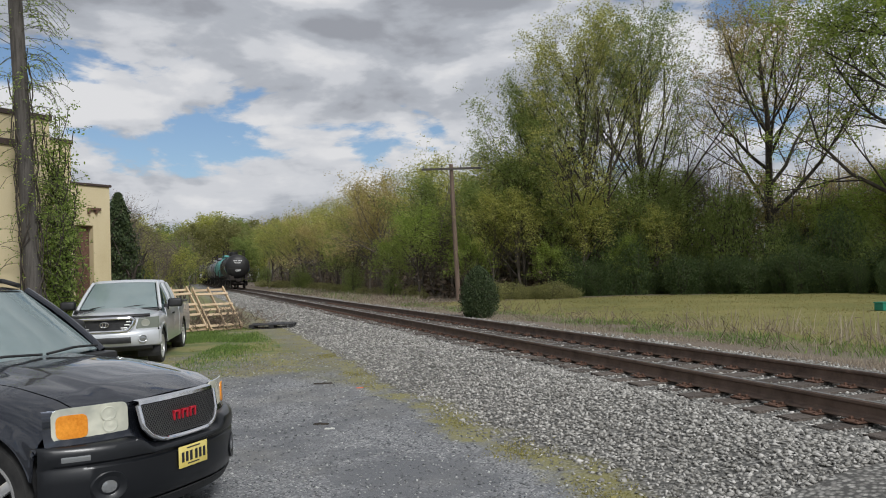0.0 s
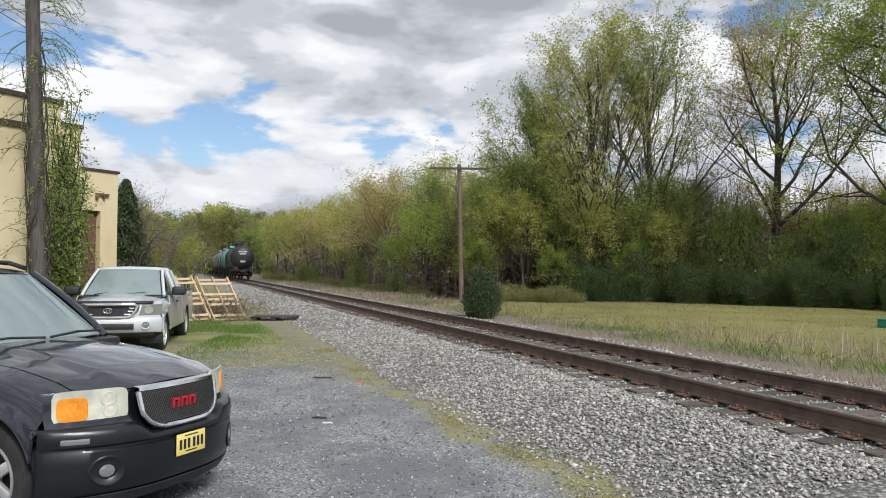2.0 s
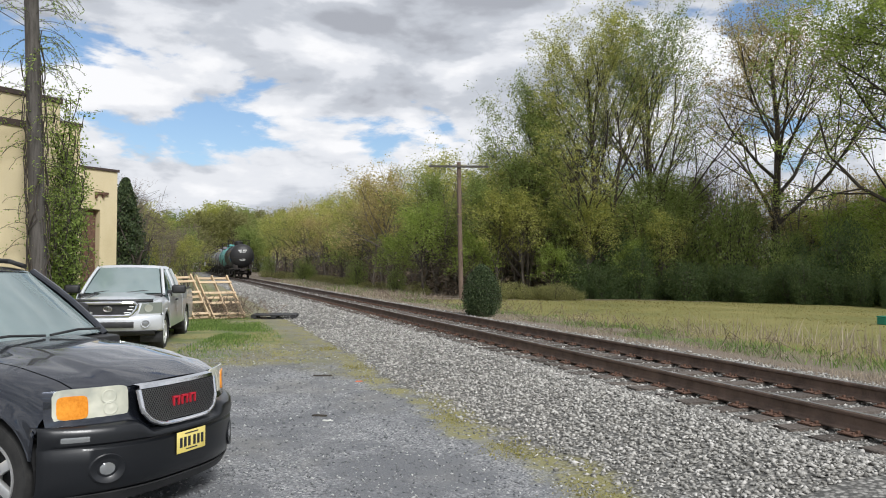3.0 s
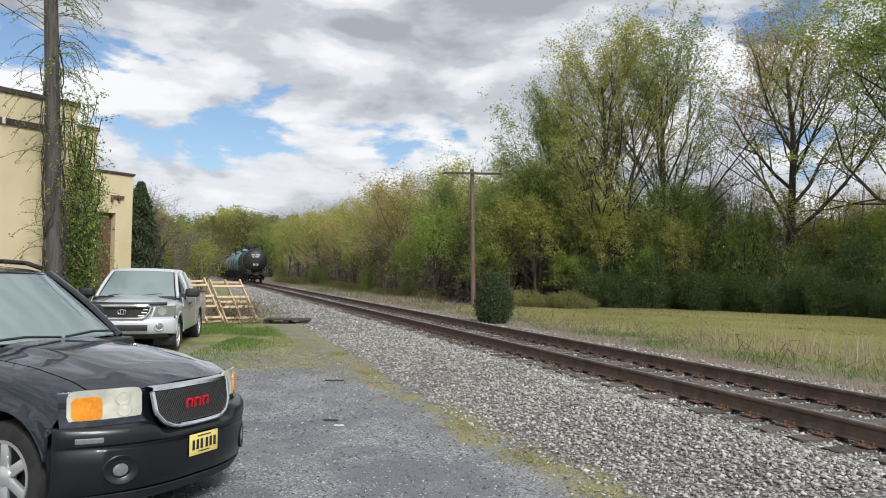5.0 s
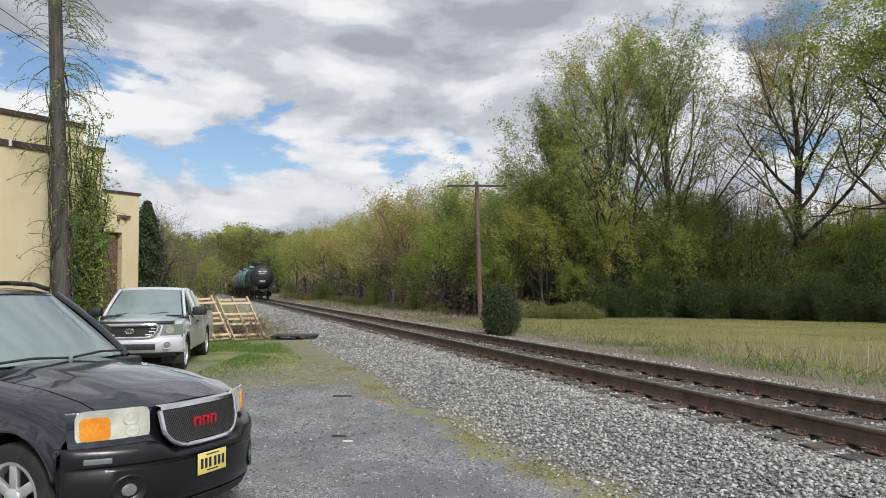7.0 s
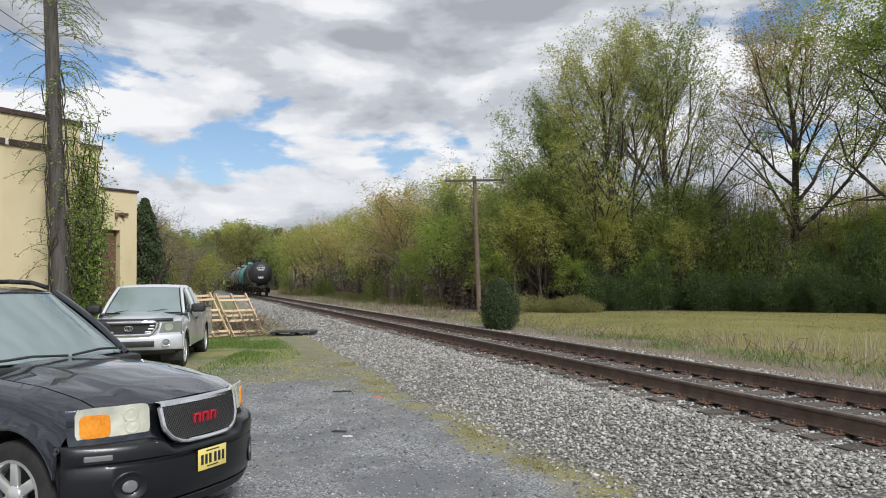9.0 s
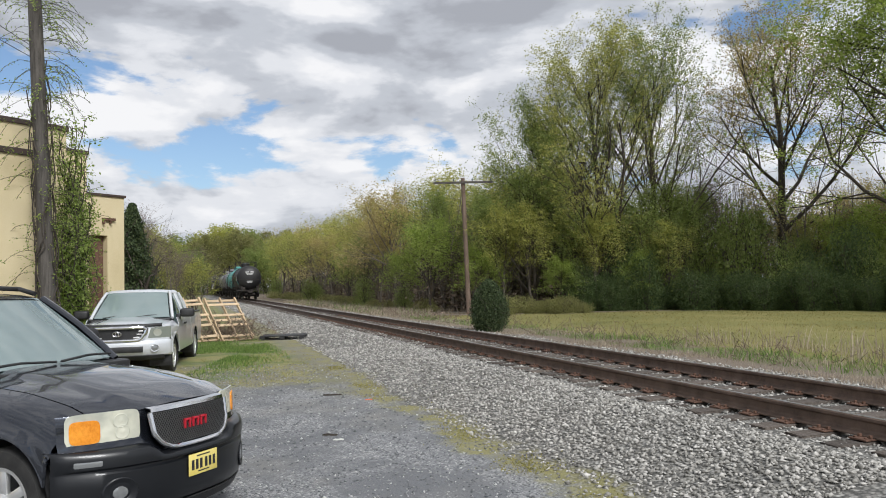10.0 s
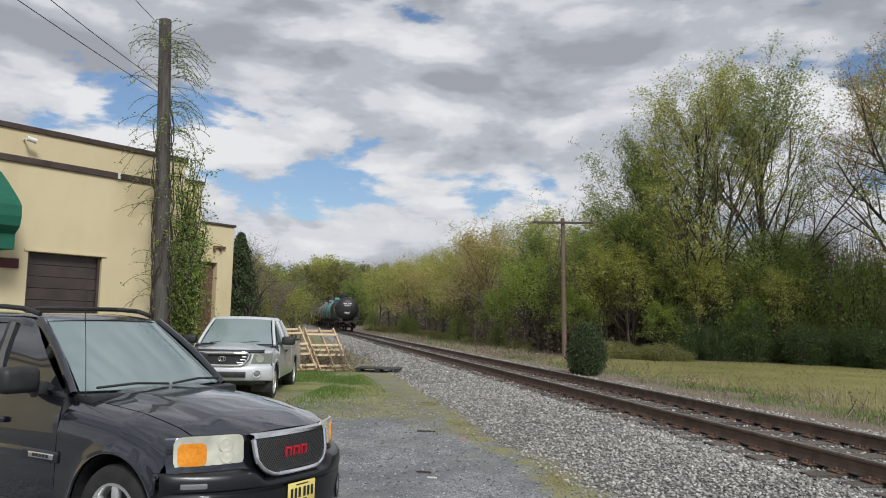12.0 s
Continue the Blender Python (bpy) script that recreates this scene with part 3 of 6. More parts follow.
def build_poles():
    up = thing("utility_pole", "weathered grey wooden utility pole overgrown with vines", "utility pole", Matrix.Translation(up_base))
    bm = bmesh.new()
    sweep(bm, [(up_top - up_base) * (i / 8) for i in range(9)], 0.165, 18, 0.78)
    part("shaft", bm, POLE, up, smooth=True)
    bm = bmesh.new()
    q = (up_top - up_base) * 0.145
    sweep(bm, [q + Vector((0, 0, -0.05)), q + Vector((0, 0, 0.05))], 0.170, 18)
    part("tag_band", bm, WHITE_METAL, up, "pale metal band")
    for i, (a, d1, k) in enumerate(((0.80, (-0.544, 0.768, 0.338), 13.5), (0.83, (-0.519, 0.783, 0.344), 14.0), (0.985, (-0.453, 0.817, 0.357), 17.5))):
        p0 = up_base.lerp(up_top, a) + Vector((-0.12, -0.05, 0))
        p1 = Vector((-0.07, 0.03, 1.71)) + Vector(d1) * k
        d = p1 - p0
        end = p0 + d * (3.2 if i < 2 else 9)
        pts = []
        for j in range(17):
            f = j / 16
            pts.append(p0.lerp(end, f) - Vector((0, 0, 0.5 * 4 * f * (1 - f) * (0.35 if i < 2 else 0.05))))
        bm = bmesh.new()
        sweep(bm, pts, 0.007, 6)
        tagged(part("overhead_cable", bm, WIRE), "thin black overhead cable tied to the utility pole", "cable", "overhead cables")
    tp = thing("telegraph_pole", "old brown wooden telegraph pole with one crossarm", "telegraph pole", Matrix.Translation((1.53, 41.0, 0.0)))
    bm = bmesh.new()
    sweep(bm, [(0.12 - 0.02 * i, 0, i * 0.905) for i in range(9)], 0.135, 14, 0.78)
    part("shaft", bm, POLE_RED, tp, smooth=True)
    bm = bmesh.new()
    box(bm, -1.60, 1.52, -0.20, -0.11, 6.93, 7.04, 0.008)
    arm = part("crossarm", bm, POLE, tp)
    for i in range(10):
        if i not in (0, 3, 6, 9):
            continue
        x = -1.5 + i * 0.325
        bm = bmesh.new()
        cyl(bm, 0.018, 0.018, (x, -0.155, 7.02), (x, -0.155, 7.11), 8)
        lathe(bm, [(0, 0.03), (0.03, 0.045), (0.07, 0.03), (0.10, 0.028), (0.11, 0.0)], Matrix.Translation((x, -0.155, 7.08)) @ pose(0, 0, 0, 0, -90, 0), 10)
        part("insulator", bm, PORCELAIN, arm)
    for sx in (-1, 1):
        bm = bmesh.new()
        cyl(bm, 0.014, 0.014, (0.0, -0.125, 6.45), (sx * 0.55 - 0.03, -0.125, 6.95), 6)
        part("brace", bm, RUST, tp)


build_poles()


# ---- plants ----
BARK = grained("bark", (0.035, 0.028, 0.023), (0.095, 0.078, 0.062), 5, 40, 0.95, 0, 0.7, 0.02, stretch=(3, 3, 0.7))
BARK_PALE = grained("bark_pale", (0.09, 0.075, 0.06), (0.20, 0.17, 0.14), 5, 40, 0.95, 0, 0.7, 0.02, stretch=(3, 3, 0.7))


def leafy(name, dark, mid, light, trans=0.58):
    return islands(name, [(0.0, dark), (0.5, mid), (1.0, light)], 0.75, trans)


LEAF = {
    "green": leafy("leaf_green", (0.14, 0.20, 0.05), (0.25, 0.31, 0.085), (0.37, 0.43, 0.14)),
    "bright": leafy("leaf_bright", (0.20, 0.28, 0.05), (0.33, 0.42, 0.085), (0.46, 0.53, 0.15)),
    "yellow": leafy("leaf_yellow", (0.28, 0.30, 0.07), (0.44, 0.45, 0.11), (0.58, 0.56, 0.18)),
    "pale": leafy("leaf_pale", (0.36, 0.29, 0.11), (0.53, 0.44, 0.17), (0.66, 0.57, 0.26)),
    "bud": leafy("leaf_bud", (0.24, 0.17, 0.05), (0.41, 0.32, 0.10), (0.53, 0.46, 0.16)),
    "deep": leafy("leaf_deep", (0.042, 0.072, 0.023), (0.075, 0.118, 0.036), (0.13, 0.175, 0.055), 0.4),
    "cedar": leafy("leaf_cedar", (0.022, 0.040, 0.014), (0.042, 0.066, 0.022), (0.075, 0.105, 0.035), 0.1),
    "thicket": leafy("leaf_thicket", (0.18, 0.19, 0.07), (0.29, 0.29, 0.105), (0.39, 0.37, 0.16)),
    "twig": leafy("leaf_twig", (0.16, 0.12, 0.10), (0.27, 0.21, 0.18), (0.38, 0.31, 0.26)),
    "vine": leafy("leaf_vine", (0.15, 0.23, 0.05), (0.27, 0.37, 0.08), (0.40, 0.48, 0.14)),
}


def tubes(segs):
    """Tapered branches: rows of p0, p1, r0, r1, sides."""
    vs, fs, k = [], [], 0
    for p0, p1, r0, r1, n in segs:
        d = p1 - p0
        d /= np.linalg.norm(d) + 1e-9
        a = np.cross(d, (0.31, 0.17, 0.93) if abs(d[2]) < 0.9 else (1, 0, 0))
        a /= np.linalg.norm(a) + 1e-9
        b = np.cross(d, a)
        for p, r in ((p0, r0), (p1, r1)):
            for j in range(n):
                t = 2 * math.pi * j / n
                vs.append(p + r * (a * math.cos(t) + b * math.sin(t)))
        for j in range(n):
            fs.append((k + j, k + (j + 1) % n, k + n + (j + 1) % n, k + n + j))
        k += 2 * n
    return vs, fs


def leaves(rng, centres, size, flat=0.4, tri=False):
    """One small leaf for each centre."""
    n = len(centres)
    c = np.array(centres)
    d = rng.normal(0, 1, (n, 3))
    d[:, 2] *= flat
    d /= np.linalg.norm(d, axis=1)[:, None]
    e = np.cross(d, rng.normal(0, 1, (n, 3)))
    e /= np.linalg.norm(e, axis=1)[:, None]
    s = size * rng.uniform(0.6, 1.4, (n, 1))
    if tri:
        v = np.stack((c - d * s, c + e * s * 0.75, c + d * s), 1)
    else:
        v = np.stack((c - d * s, c + e * s * 0.55, c + d * s, c - e * s * 0.55), 1)
    m = v.shape[1]
    return v.reshape(-1, 3), np.arange(m * n).reshape(n, m)


def grow(rng, height, radius, spread, first, levels, kids, lean=(0, 0), up=0.35, wig=0.12):
    """A trunk with limbs, boughs and twigs; gives branch segments and the places of twigs."""
    segs, tips = [], []

    def branch(p, d, length, r, level):
        steps = 7 if level == 0 else (4 if level == 1 else 3 if level == 2 else 2)
        pts = [p]
        for i in range(steps):
            d = d + rng.normal(0, wig * (0.45 if level == 0 else 1), 3) + np.array((0, 0, up * 0.12 if level else 0.02))
            d /= np.linalg.norm(d)
            pts.append(pts[-1] + d * length / steps)
        end = 0.28 if level == 0 else 0.35
        for i in range(steps):
            r0, r1 = r * (1 - (1 - end) * i / steps), r * (1 - (1 - end) * (i + 1) / steps)
            segs.append((pts[i], pts[i + 1], r0, r1, (9, 6, 4, 3, 3)[level]))
        if level >= levels - 1:
            for i in range(1, steps + 1):
                tips.append((pts[i], length / steps))
        elif level == 1:
            tips.append((pts[-1], length / steps))
            tips.append((pts[-2], length / steps))
        if level < levels:
            m = kids[level]
            for j in range(m):
                f = (first if level == 0 else 0.25) + (1 - (first if level == 0 else 0.25)) * (j + rng.uniform(0.1, 0.9)) / m
                i = min(steps - 1, int(f * steps))
                q = pts[i] + (pts[i + 1] - pts[i]) * (f * steps - i)
                axis = (pts[i + 1] - pts[i]) / np.linalg.norm(pts[i + 1] - pts[i])
                a = rng.uniform(0, 6.283) if level else j * 2.4 + rng.uniform(-0.5, 0.5)
                u = np.cross(axis, (0.2, 0.5, 0.84) if level else (0, 1, 0.01))
                u /= np.linalg.norm(u)
                w = np.cross(axis, u)
                ang = spread * rng.uniform(0.75, 1.25)
                nd = axis * math.cos(ang) + (u * math.cos(a) + w * math.sin(a)) * math.sin(ang)
                ln = length * ((0.55 * (1.12 - 0.75 * (f - first) / (1 - first + 1e-6)) if level == 0 else 0.55)) * rng.uniform(0.75, 1.2)
                rr = r * (1 - (1 - end) * f) * (0.55 if level == 0 else 0.58)
                branch(q, nd, ln, max(rr, 0.007), level + 1)

    branch(np.array((0.0, 0.0, -0.2)), np.array((lean[0], lean[1], 1.0)), height, radius, 0)
    return segs, tips


def make_tree(name, label, seed, height, radius, spread, first, kids, leaf, count, size, bark=None, lean=(0, 0), puff=0.35, up=0.35, levels=3, wig=0.12, category="tree", group="woodland trees", tri=True):
    rng = np.random.default_rng(seed)
    segs, tips = grow(rng, height, radius, spread, first, levels, kids, lean, up, wig)
    root = thing(name, label, category, group=group)
    k = height / max(q[1][2] for q in segs)
    segs = [(a * k, b * k, r0, r1, n) for a, b, r0, r1, n in segs]
    tips = [(a * k, d) for a, d in tips]
    v, f = tubes(segs)
    part("trunk", mesh_of("trunk", v, f, bark or BARK, True), None, root)
    if count:
        idx = rng.integers(0, len(tips), count)
        # leaves sit in tufts round the twigs, with gaps between the tufts
        tuft = rng.normal(0, 1, (len(tips), 4, 3)) * puff * np.array((1, 1, 0.7))
        tuft[:, 0] *= 0.3
        c = np.array([tips[i][0] for i in idx]) + tuft[idx, rng.integers(0, 4, count)] + rng.normal(0, 1, (count, 3)) * puff * 0.36
        c[:, 2] = np.maximum(c[:, 2], 0.1)
        v, f = leaves(rng, c, size, 0.4, tri)
        part("crown", mesh_of("crown", v, f, LEAF[leaf]), None, root)
    return root


def make_shrub(name, label, seed, w, h, leaf, count, size, stems=14, group="shrubs", category="shrub", cone=False, rag=1.15, spire=False):
    rng = np.random.default_rng(seed)
    root = thing(name, label, category, group=group)
    segs = []
    for i in range(stems):
        a, t = rng.uniform(0, 6.28), rng.uniform(0.1, 0.9)
        e = np.array((math.cos(a) * w * t * 0.5, math.sin(a) * w * t * 0.5, h * rng.uniform(0.6, 1.0) * (1 - 0.4 * t)))
        m = e * 0.5 + rng.normal(0, 0.08 * h, 3) + (0, 0, 0.12 * h)
        segs += [(np.array((0, 0, -0.1)), m, 0.03 * h / 2, 0.018 * h / 2, 4), (m, e, 0.018 * h / 2, 0.006, 3)]
        for j in range(5):
            q = m + (e - m) * rng.uniform(0.1, 1)
            segs.append((q, q + rng.normal(0, 0.16 * h, 3) + (0, 0, 0.08 * h), 0.008, 0.004, 3))
    v, f = tubes(segs)
    tagged(part("stem_mass", mesh_of("stem_mass", v, f, BARK, True), None, root), kind="stuff")
    d = rng.normal(0, 1, (count, 3))
    d /= np.linalg.norm(d, axis=1)[:, None]
    r = rng.uniform(0.0, 1, count) ** 0.4
    lump = np.array([1 + 0.32 * noise.noise((float(q[0]) * 2.1 + seed, float(q[1]) * 2.1, float(q[2]) * 2.1)) + 0.18 * noise.noise((float(q[0]) * 6 + seed, float(q[1]) * 6, float(q[2]) * 6)) for q in d])
    if cone:
        z = rng.uniform(0, 1, count) ** 0.85
        wide = np.sin(np.clip(z * 0.86 + 0.14, 0, 1) * math.pi) ** 0.62 * (1 - 0.12 * z)
        if spire:
            wide = (1.02 - z) ** 0.7 * (0.82 + 0.18 * np.sin(z * 38 + 3 * np.arctan2(d[:, 1], d[:, 0])))
        c = np.stack((d[:, 0], d[:, 1], np.zeros(count)), 1)
        c /= np.linalg.norm(c, axis=1)[:, None] + 1e-6
        c *= (wide * w / 2 * (0.35 + 0.65 * r) * (1.0 + rag * (lump - 1)))[:, None]
        c[:, 2] = z * h
    else:
        c = d * r[:, None] * lump[:, None] * np.array((w / 2, w / 2, h * 0.56))
        c[:, 2] = np.abs(c[:, 2] + h * 0.40)
    v, f = leaves(rng, c, size, 1.0 if not cone else 2.0, not cone)
    part("foliage", mesh_of("foliage", v, f, LEAF[leaf]), None, root)
    return root


def place(ob, x, y, k=1.0, turn=0.0, kz=None, sink=0.05):
    return Matrix.Translation((x, y, ground_z(x, y) - sink)) @ pose(0, 0, 0, 0, 0, turn) @ Matrix.Diagonal((k, k, kz or k, 1))


def build_woods():
    rng = random.Random(11)
    # the large trees that stand out at the edge of the lawn
    oak = make_tree("oak_tree", "tall bare-branched oak with sparse orange-brown buds", 4, 17.5, 0.29, 0.72, 0.26, (15, 7, 6), "bud", 46000, 0.042, BARK, puff=0.22, up=0.75, group="", tri=False)
    oak.matrix_basis = place(oak, 18.8, 42.5, 1.0, 150)
    t = make_tree("tall_tree", "tall slender tree with thin yellow-green spring leaves", 7, 16.0, 0.20, 0.50, 0.10, (20, 7, 6), "yellow", 52000, 0.043, BARK, puff=0.22, up=0.6, group="", tri=False)
    t.matrix_basis = place(t, 9.3, 42.5, 1.0, 10)
    t = make_tree("tall_tree", "tall tree with upright twigs and fresh green leaves", 9, 16.6, 0.19, 0.42, 0.12, (18, 7, 6), "green", 44000, 0.044, BARK, puff=0.22, up=0.7, group="", tri=False)
    t.matrix_basis = place(t, 12.2, 43.0, 1.0, 130)
    t = make_tree("leaning_tree", "leaning tree with airy small green leaves", 12, 13.2, 0.17, 0.48, 0.22, (15, 7, 6), "green", 40000, 0.045, BARK, lean=(-0.20, 0), puff=0.24, up=0.7, group="", tri=False)
    t.matrix_basis = place(t, 7.4, 43.5, 1.0, 0)
    t = make_tree("maple_tree", "large bright green maple in full fresh leaf", 15, 18.5, 0.26, 0.78, 0.16, (22, 8, 6), "bright", 75000, 0.062, BARK, puff=0.34, up=0.35, group="", tri=False)
    t.matrix_basis = place(t, 22.9, 34.8, 1.0, 75)
    kinds = [
        (make_tree("tree", "young tree with light green spring leaves", 21, 10.5, 0.13, 0.62, 0.22, (15, 6, 4), "green", 9500, 0.088, puff=0.34), 4),
        (make_tree("tree", "slender tree with yellow-green opening leaves", 22, 11.5, 0.14, 0.60, 0.24, (15, 6, 4), "yellow", 9500, 0.088, puff=0.32), 4),
        (make_tree("tree", "tree in pale straw-coloured blossom and bare twigs", 23, 11.0, 0.15, 0.75, 0.26, (15, 6, 4), "pale", 9500, 0.082, BARK_PALE, puff=0.34), 3),
        (make_tree("tree", "dense bright green young tree in leaf", 24, 9.0, 0.12, 0.75, 0.16, (14, 6, 4), "bright", 9500, 0.095, puff=0.36), 3),
        (make_tree("tree", "thin grey tree still without leaves", 25, 11.0, 0.11, 0.45, 0.25, (13, 5, 4), "twig", 4500, 0.05, BARK_PALE, puff=0.2), 3),
    ]
    # broad distant crowns
    hill = [make_tree("hill_tree", lab, sd, 11.0, 0.18, 0.85, 0.12, (16, 6, 4), lf, 7000, 0.20, puff=0.55, group="trees at the end of the line") for lab, sd, lf in (
        ("broad olive-green tree at the end of the line", 51, "green"), ("broad yellow-green tree at the end of the line", 52, "yellow"), ("dull brownish-olive tree at the end of the line", 53, "thicket"))]
    bag = [k for k, w in kinds for _ in range(w)]
    used = set()

    def put(x, y, k, which=None):
        src = which or rng.choice(bag)
        m = place(src, x, y, k, rng.uniform(0, 360), k * rng.uniform(0.9, 1.12))
        if src.name in used:
            copy_thing(src, m)
        else:
            used.add(src.name)
            src.matrix_basis = m

    green, yellow, pale, bright, bare = [k for k, w in kinds]
    # along the railway, right-hand side, from the pole into the distance
    for s, n, k, which in ((44, 13.5, 0.72, bright), (47, 14.5, 0.85, green), (50, 13.5, 0.80, bright), (54, 14, 0.95, pale), (57, 13.6, 0.92, pale), (60, 15, 1.0, pale),
                           (63, 13.6, 0.82, green), (66, 14.5, 1.0, yellow), (70, 13.6, 0.95, bright), (74, 14.6, 1.05, yellow), (79, 13.8, 1.0, pale),
                           (84, 14.5, 1.1, yellow), (90, 13.8, 1.1, yellow), (97, 14.5, 1.15, pale), (105, 14, 1.1, yellow), (114, 14.4, 1.2, green), (125, 14, 1.2, yellow)):
        p = ns(n, s)
        put(p[0], p[1], k * (0.84 + 0.0009 * s), which)
    for s in range(46, 132, 6):
        p = ns(18 + rng.uniform(-1.5, 2.5), s + rng.uniform(-2, 2))
        put(p[0], p[1], rng.uniform(0.80, 0.98) + s * 0.0016, rng.choice((yellow, pale, yellow, green)))
        p = ns(24 + rng.uniform(-2, 3), s + rng.uniform(-2, 2))
        put(p[0], p[1], rng.uniform(0.92, 1.12) + s * 0.001, rng.choice((yellow, yellow, pale, green)))
    # behind the lawn
    for x, y, k, which in ((3.2, 43.5, 0.85, green), (5.3, 42.8, 0.9, green), (6.7, 44.8, 0.95, yellow), (7.6, 41.8, 0.72, green), (9.2, 41.6, 0.62, yellow), (11.0, 41.8, 0.82, green), (14.2, 43.2, 0.9, green), (13.2, 41.6, 0.62, green),
                           (12.3, 42.6, 0.9, green), (15.6, 42.6, 0.6, bare), (18.9, 40.6, 0.45, green), (22.6, 37.5, 0.5, yellow), (17.2, 43.6, 0.6, bare), (20.6, 42.6, 0.55, yellow), (24.4, 38.6, 0.7, bright), (18.4, 45.0, 0.7, pale),
                           (26.5, 36.0, 0.8, bright), (25.0, 33.5, 0.8, yellow), (16.5, 44.0, 0.75, bare), (15.4, 45.5, 0.8, bare), (21.8, 41.0, 0.62, bare), (23.2, 40.0, 0.6, bare), (25.5, 37.5, 0.9, bright), (24.0, 43.0, 0.7, pale), (20.6, 37.8, 0.72, bright), (22.2, 37.0, 0.95, bright), (21.4, 40.5, 0.8, bright), (16.6, 42.0, 0.62, green),
                           (2.2, 42.0, 0.62, bright), (3.6, 41.5, 0.60, yellow), (5.0, 41.0, 0.60, yellow), (6.4, 41.0, 0.52, bright), (8.4, 40.8, 0.50, yellow), (10.4, 40.8, 0.52, bright), (12.2, 40.6, 0.50, yellow)):
        put(x, y, k * 1.10, which)
    for i in range(24):
        x = 2 + i * 1.25 + rng.uniform(-0.6, 0.6)
        put(x, 50 + rng.uniform(-2, 6) - max(0, x - 16) * 0.7, rng.uniform(0.62, 0.85), rng.choice((bare, pale, pale, yellow, green) if x < 12 else (bare, bare, pale)))
    # closing the end of the line and the left side
    for row, (s0, count, k0, k1) in enumerate(((196, 15, 0.85, 1.1), (222, 19, 1.25, 1.55), (250, 22, 1.45, 1.8))):
        for i in range(count):
            p = ns((i - 0.62 * count) * 4.2 + rng.uniform(-1.5, 1.5), s0 + rng.uniform(-8, 10))
            if row == 0 and 0.5 < (p[0] * TN.x + p[1] * TN.y) < 13:
                continue
            put(p[0], p[1], rng.uniform(k0, k1), rng.choice((hill[0], hill[1], hill[2], hill[1])))
    for i in range(26):
        y = 46 + i * 5.4
        k = (0.42 + (y - 44) * 0.0062) * rng.uniform(0.85, 1.15)
        x = -0.325 * y - 3.2 * k - rng.uniform(0, 0.12 * y)
        put(x, y, k, rng.choice((hill[2], bare, hill[1], yellow, hill[0])) if y > 70 else rng.choice((yellow, bare, green, bare, yellow)))
    for x, y, k, which in ((-11.6, 31.5, 0.62, bare), (-12.8, 33.0, 0.66, bare), (-12.2, 33.0, 0.50, bare), (-13.6, 36.0, 0.5, yellow), (-14.5, 35.0, 0.7, bare), (-12.6, 34.0, 0.38, yellow), (-15.2, 40.0, 0.5, bare), (-17.5, 45.0, 0.5, yellow), (-11.2, 33.0, 0.42, bare), (-11.5, 35.0, 0.46, bare), (-11.0, 36.0, 0.38, yellow), (-11.8, 38.0, 0.46, bare), (-12.4, 39.5, 0.46, green), (-12.6, 42.0, 0.5, bare)):
        put(x, y, k, which)
    # the bank of undergrowth, low scrub and hedge
    deep = make_shrub("shrub", "dense dark green shrub at the edge of the wood", 31, 3.6, 3.6, "deep", 6500, 0.082)
    scrub = make_shrub("shrub", "low olive-green bramble scrub on the verge", 32, 3.0, 1.7, "thicket", 3600, 0.06)
    light = make_shrub("shrub", "leafy mid-green spring shrub", 33, 3.0, 3.0, "green", 5200, 0.062)
    leafy_low = make_shrub("shrub", "dense green shrub growing against the cream wall", 34, 2.6, 3.0, "vine", 6500, 0.062)
    first = {}

    def bush(src, x, y, k, kz=None):
        m = place(src, x, y, k, rng.uniform(0, 360), kz)
        if src.name in first:
            return copy_thing(src, m)
        first[src.name] = 1
        src.matrix_basis = m

    edge = [(6.8, 40.2), (9.0, 40.2), (11.5, 39.6), (13.8, 38.4), (15.6, 36.4), (17.2, 34.2), (19.2, 31.8), (21.5, 29.4), (24.0, 27.0)]
    for (x0, y0), (x1, y1) in zip(edge, edge[1:]):
        for j in range(4):
            f = (j + rng.uniform(0, 0.8)) / 4
            for row in range(2):
                x, y = x0 + (x1 - x0) * f, y0 + (y1 - y0) * f
                d = 0.6 + row * 1.7 + rng.uniform(-0.4, 0.6)
                kk = (0.72, 1.05)[row] * rng.uniform(0.65, 1.35)
                bush(deep if row == 0 or rng.random() < 0.7 else light, x + d * 0.55, y + d * 0.85, kk, kk * rng.uniform(0.55, 1.35))
    for i in range(12):
        bush(scrub, 3.2 + i * 0.36 + rng.uniform(-0.2, 0.2), 39.0 + rng.uniform(-0.6, 1.5), rng.uniform(0.55, 0.95))
    for i in range(40):
        p = ns(12.2 + rng.uniform(-0.3, 1.6), 43 + i * 2.2)
        bush(scrub if rng.random() < 0.85 else light, p[0], p[1], rng.uniform(0.4, 0.8) * (1 + i * 0.012))
    for i in range(24):
        p = ns(-1.6 - rng.uniform(0, 2.5) - (1.5 if i < 4 else 0), 34 + i * 5)
        bush(scrub, p[0], p[1], rng.uniform(0.7, 1.1) * (1 + i * 0.05))
    for i in range(22):
        p = ns(-16 + i * 2.4 + rng.uniform(-0.8, 0.8), 226 + rng.uniform(-4, 6))
        bush(light, p[0], p[1], rng.uniform(1.5, 2.6))
    for i in range(16):
        p = ns(-4.5 - rng.uniform(0, 5) - i * 0.25, 48 + i * 9)
        bush(light if i % 3 else scrub, p[0], p[1], rng.uniform(0.9, 1.3) * (1 + i * 0.06))
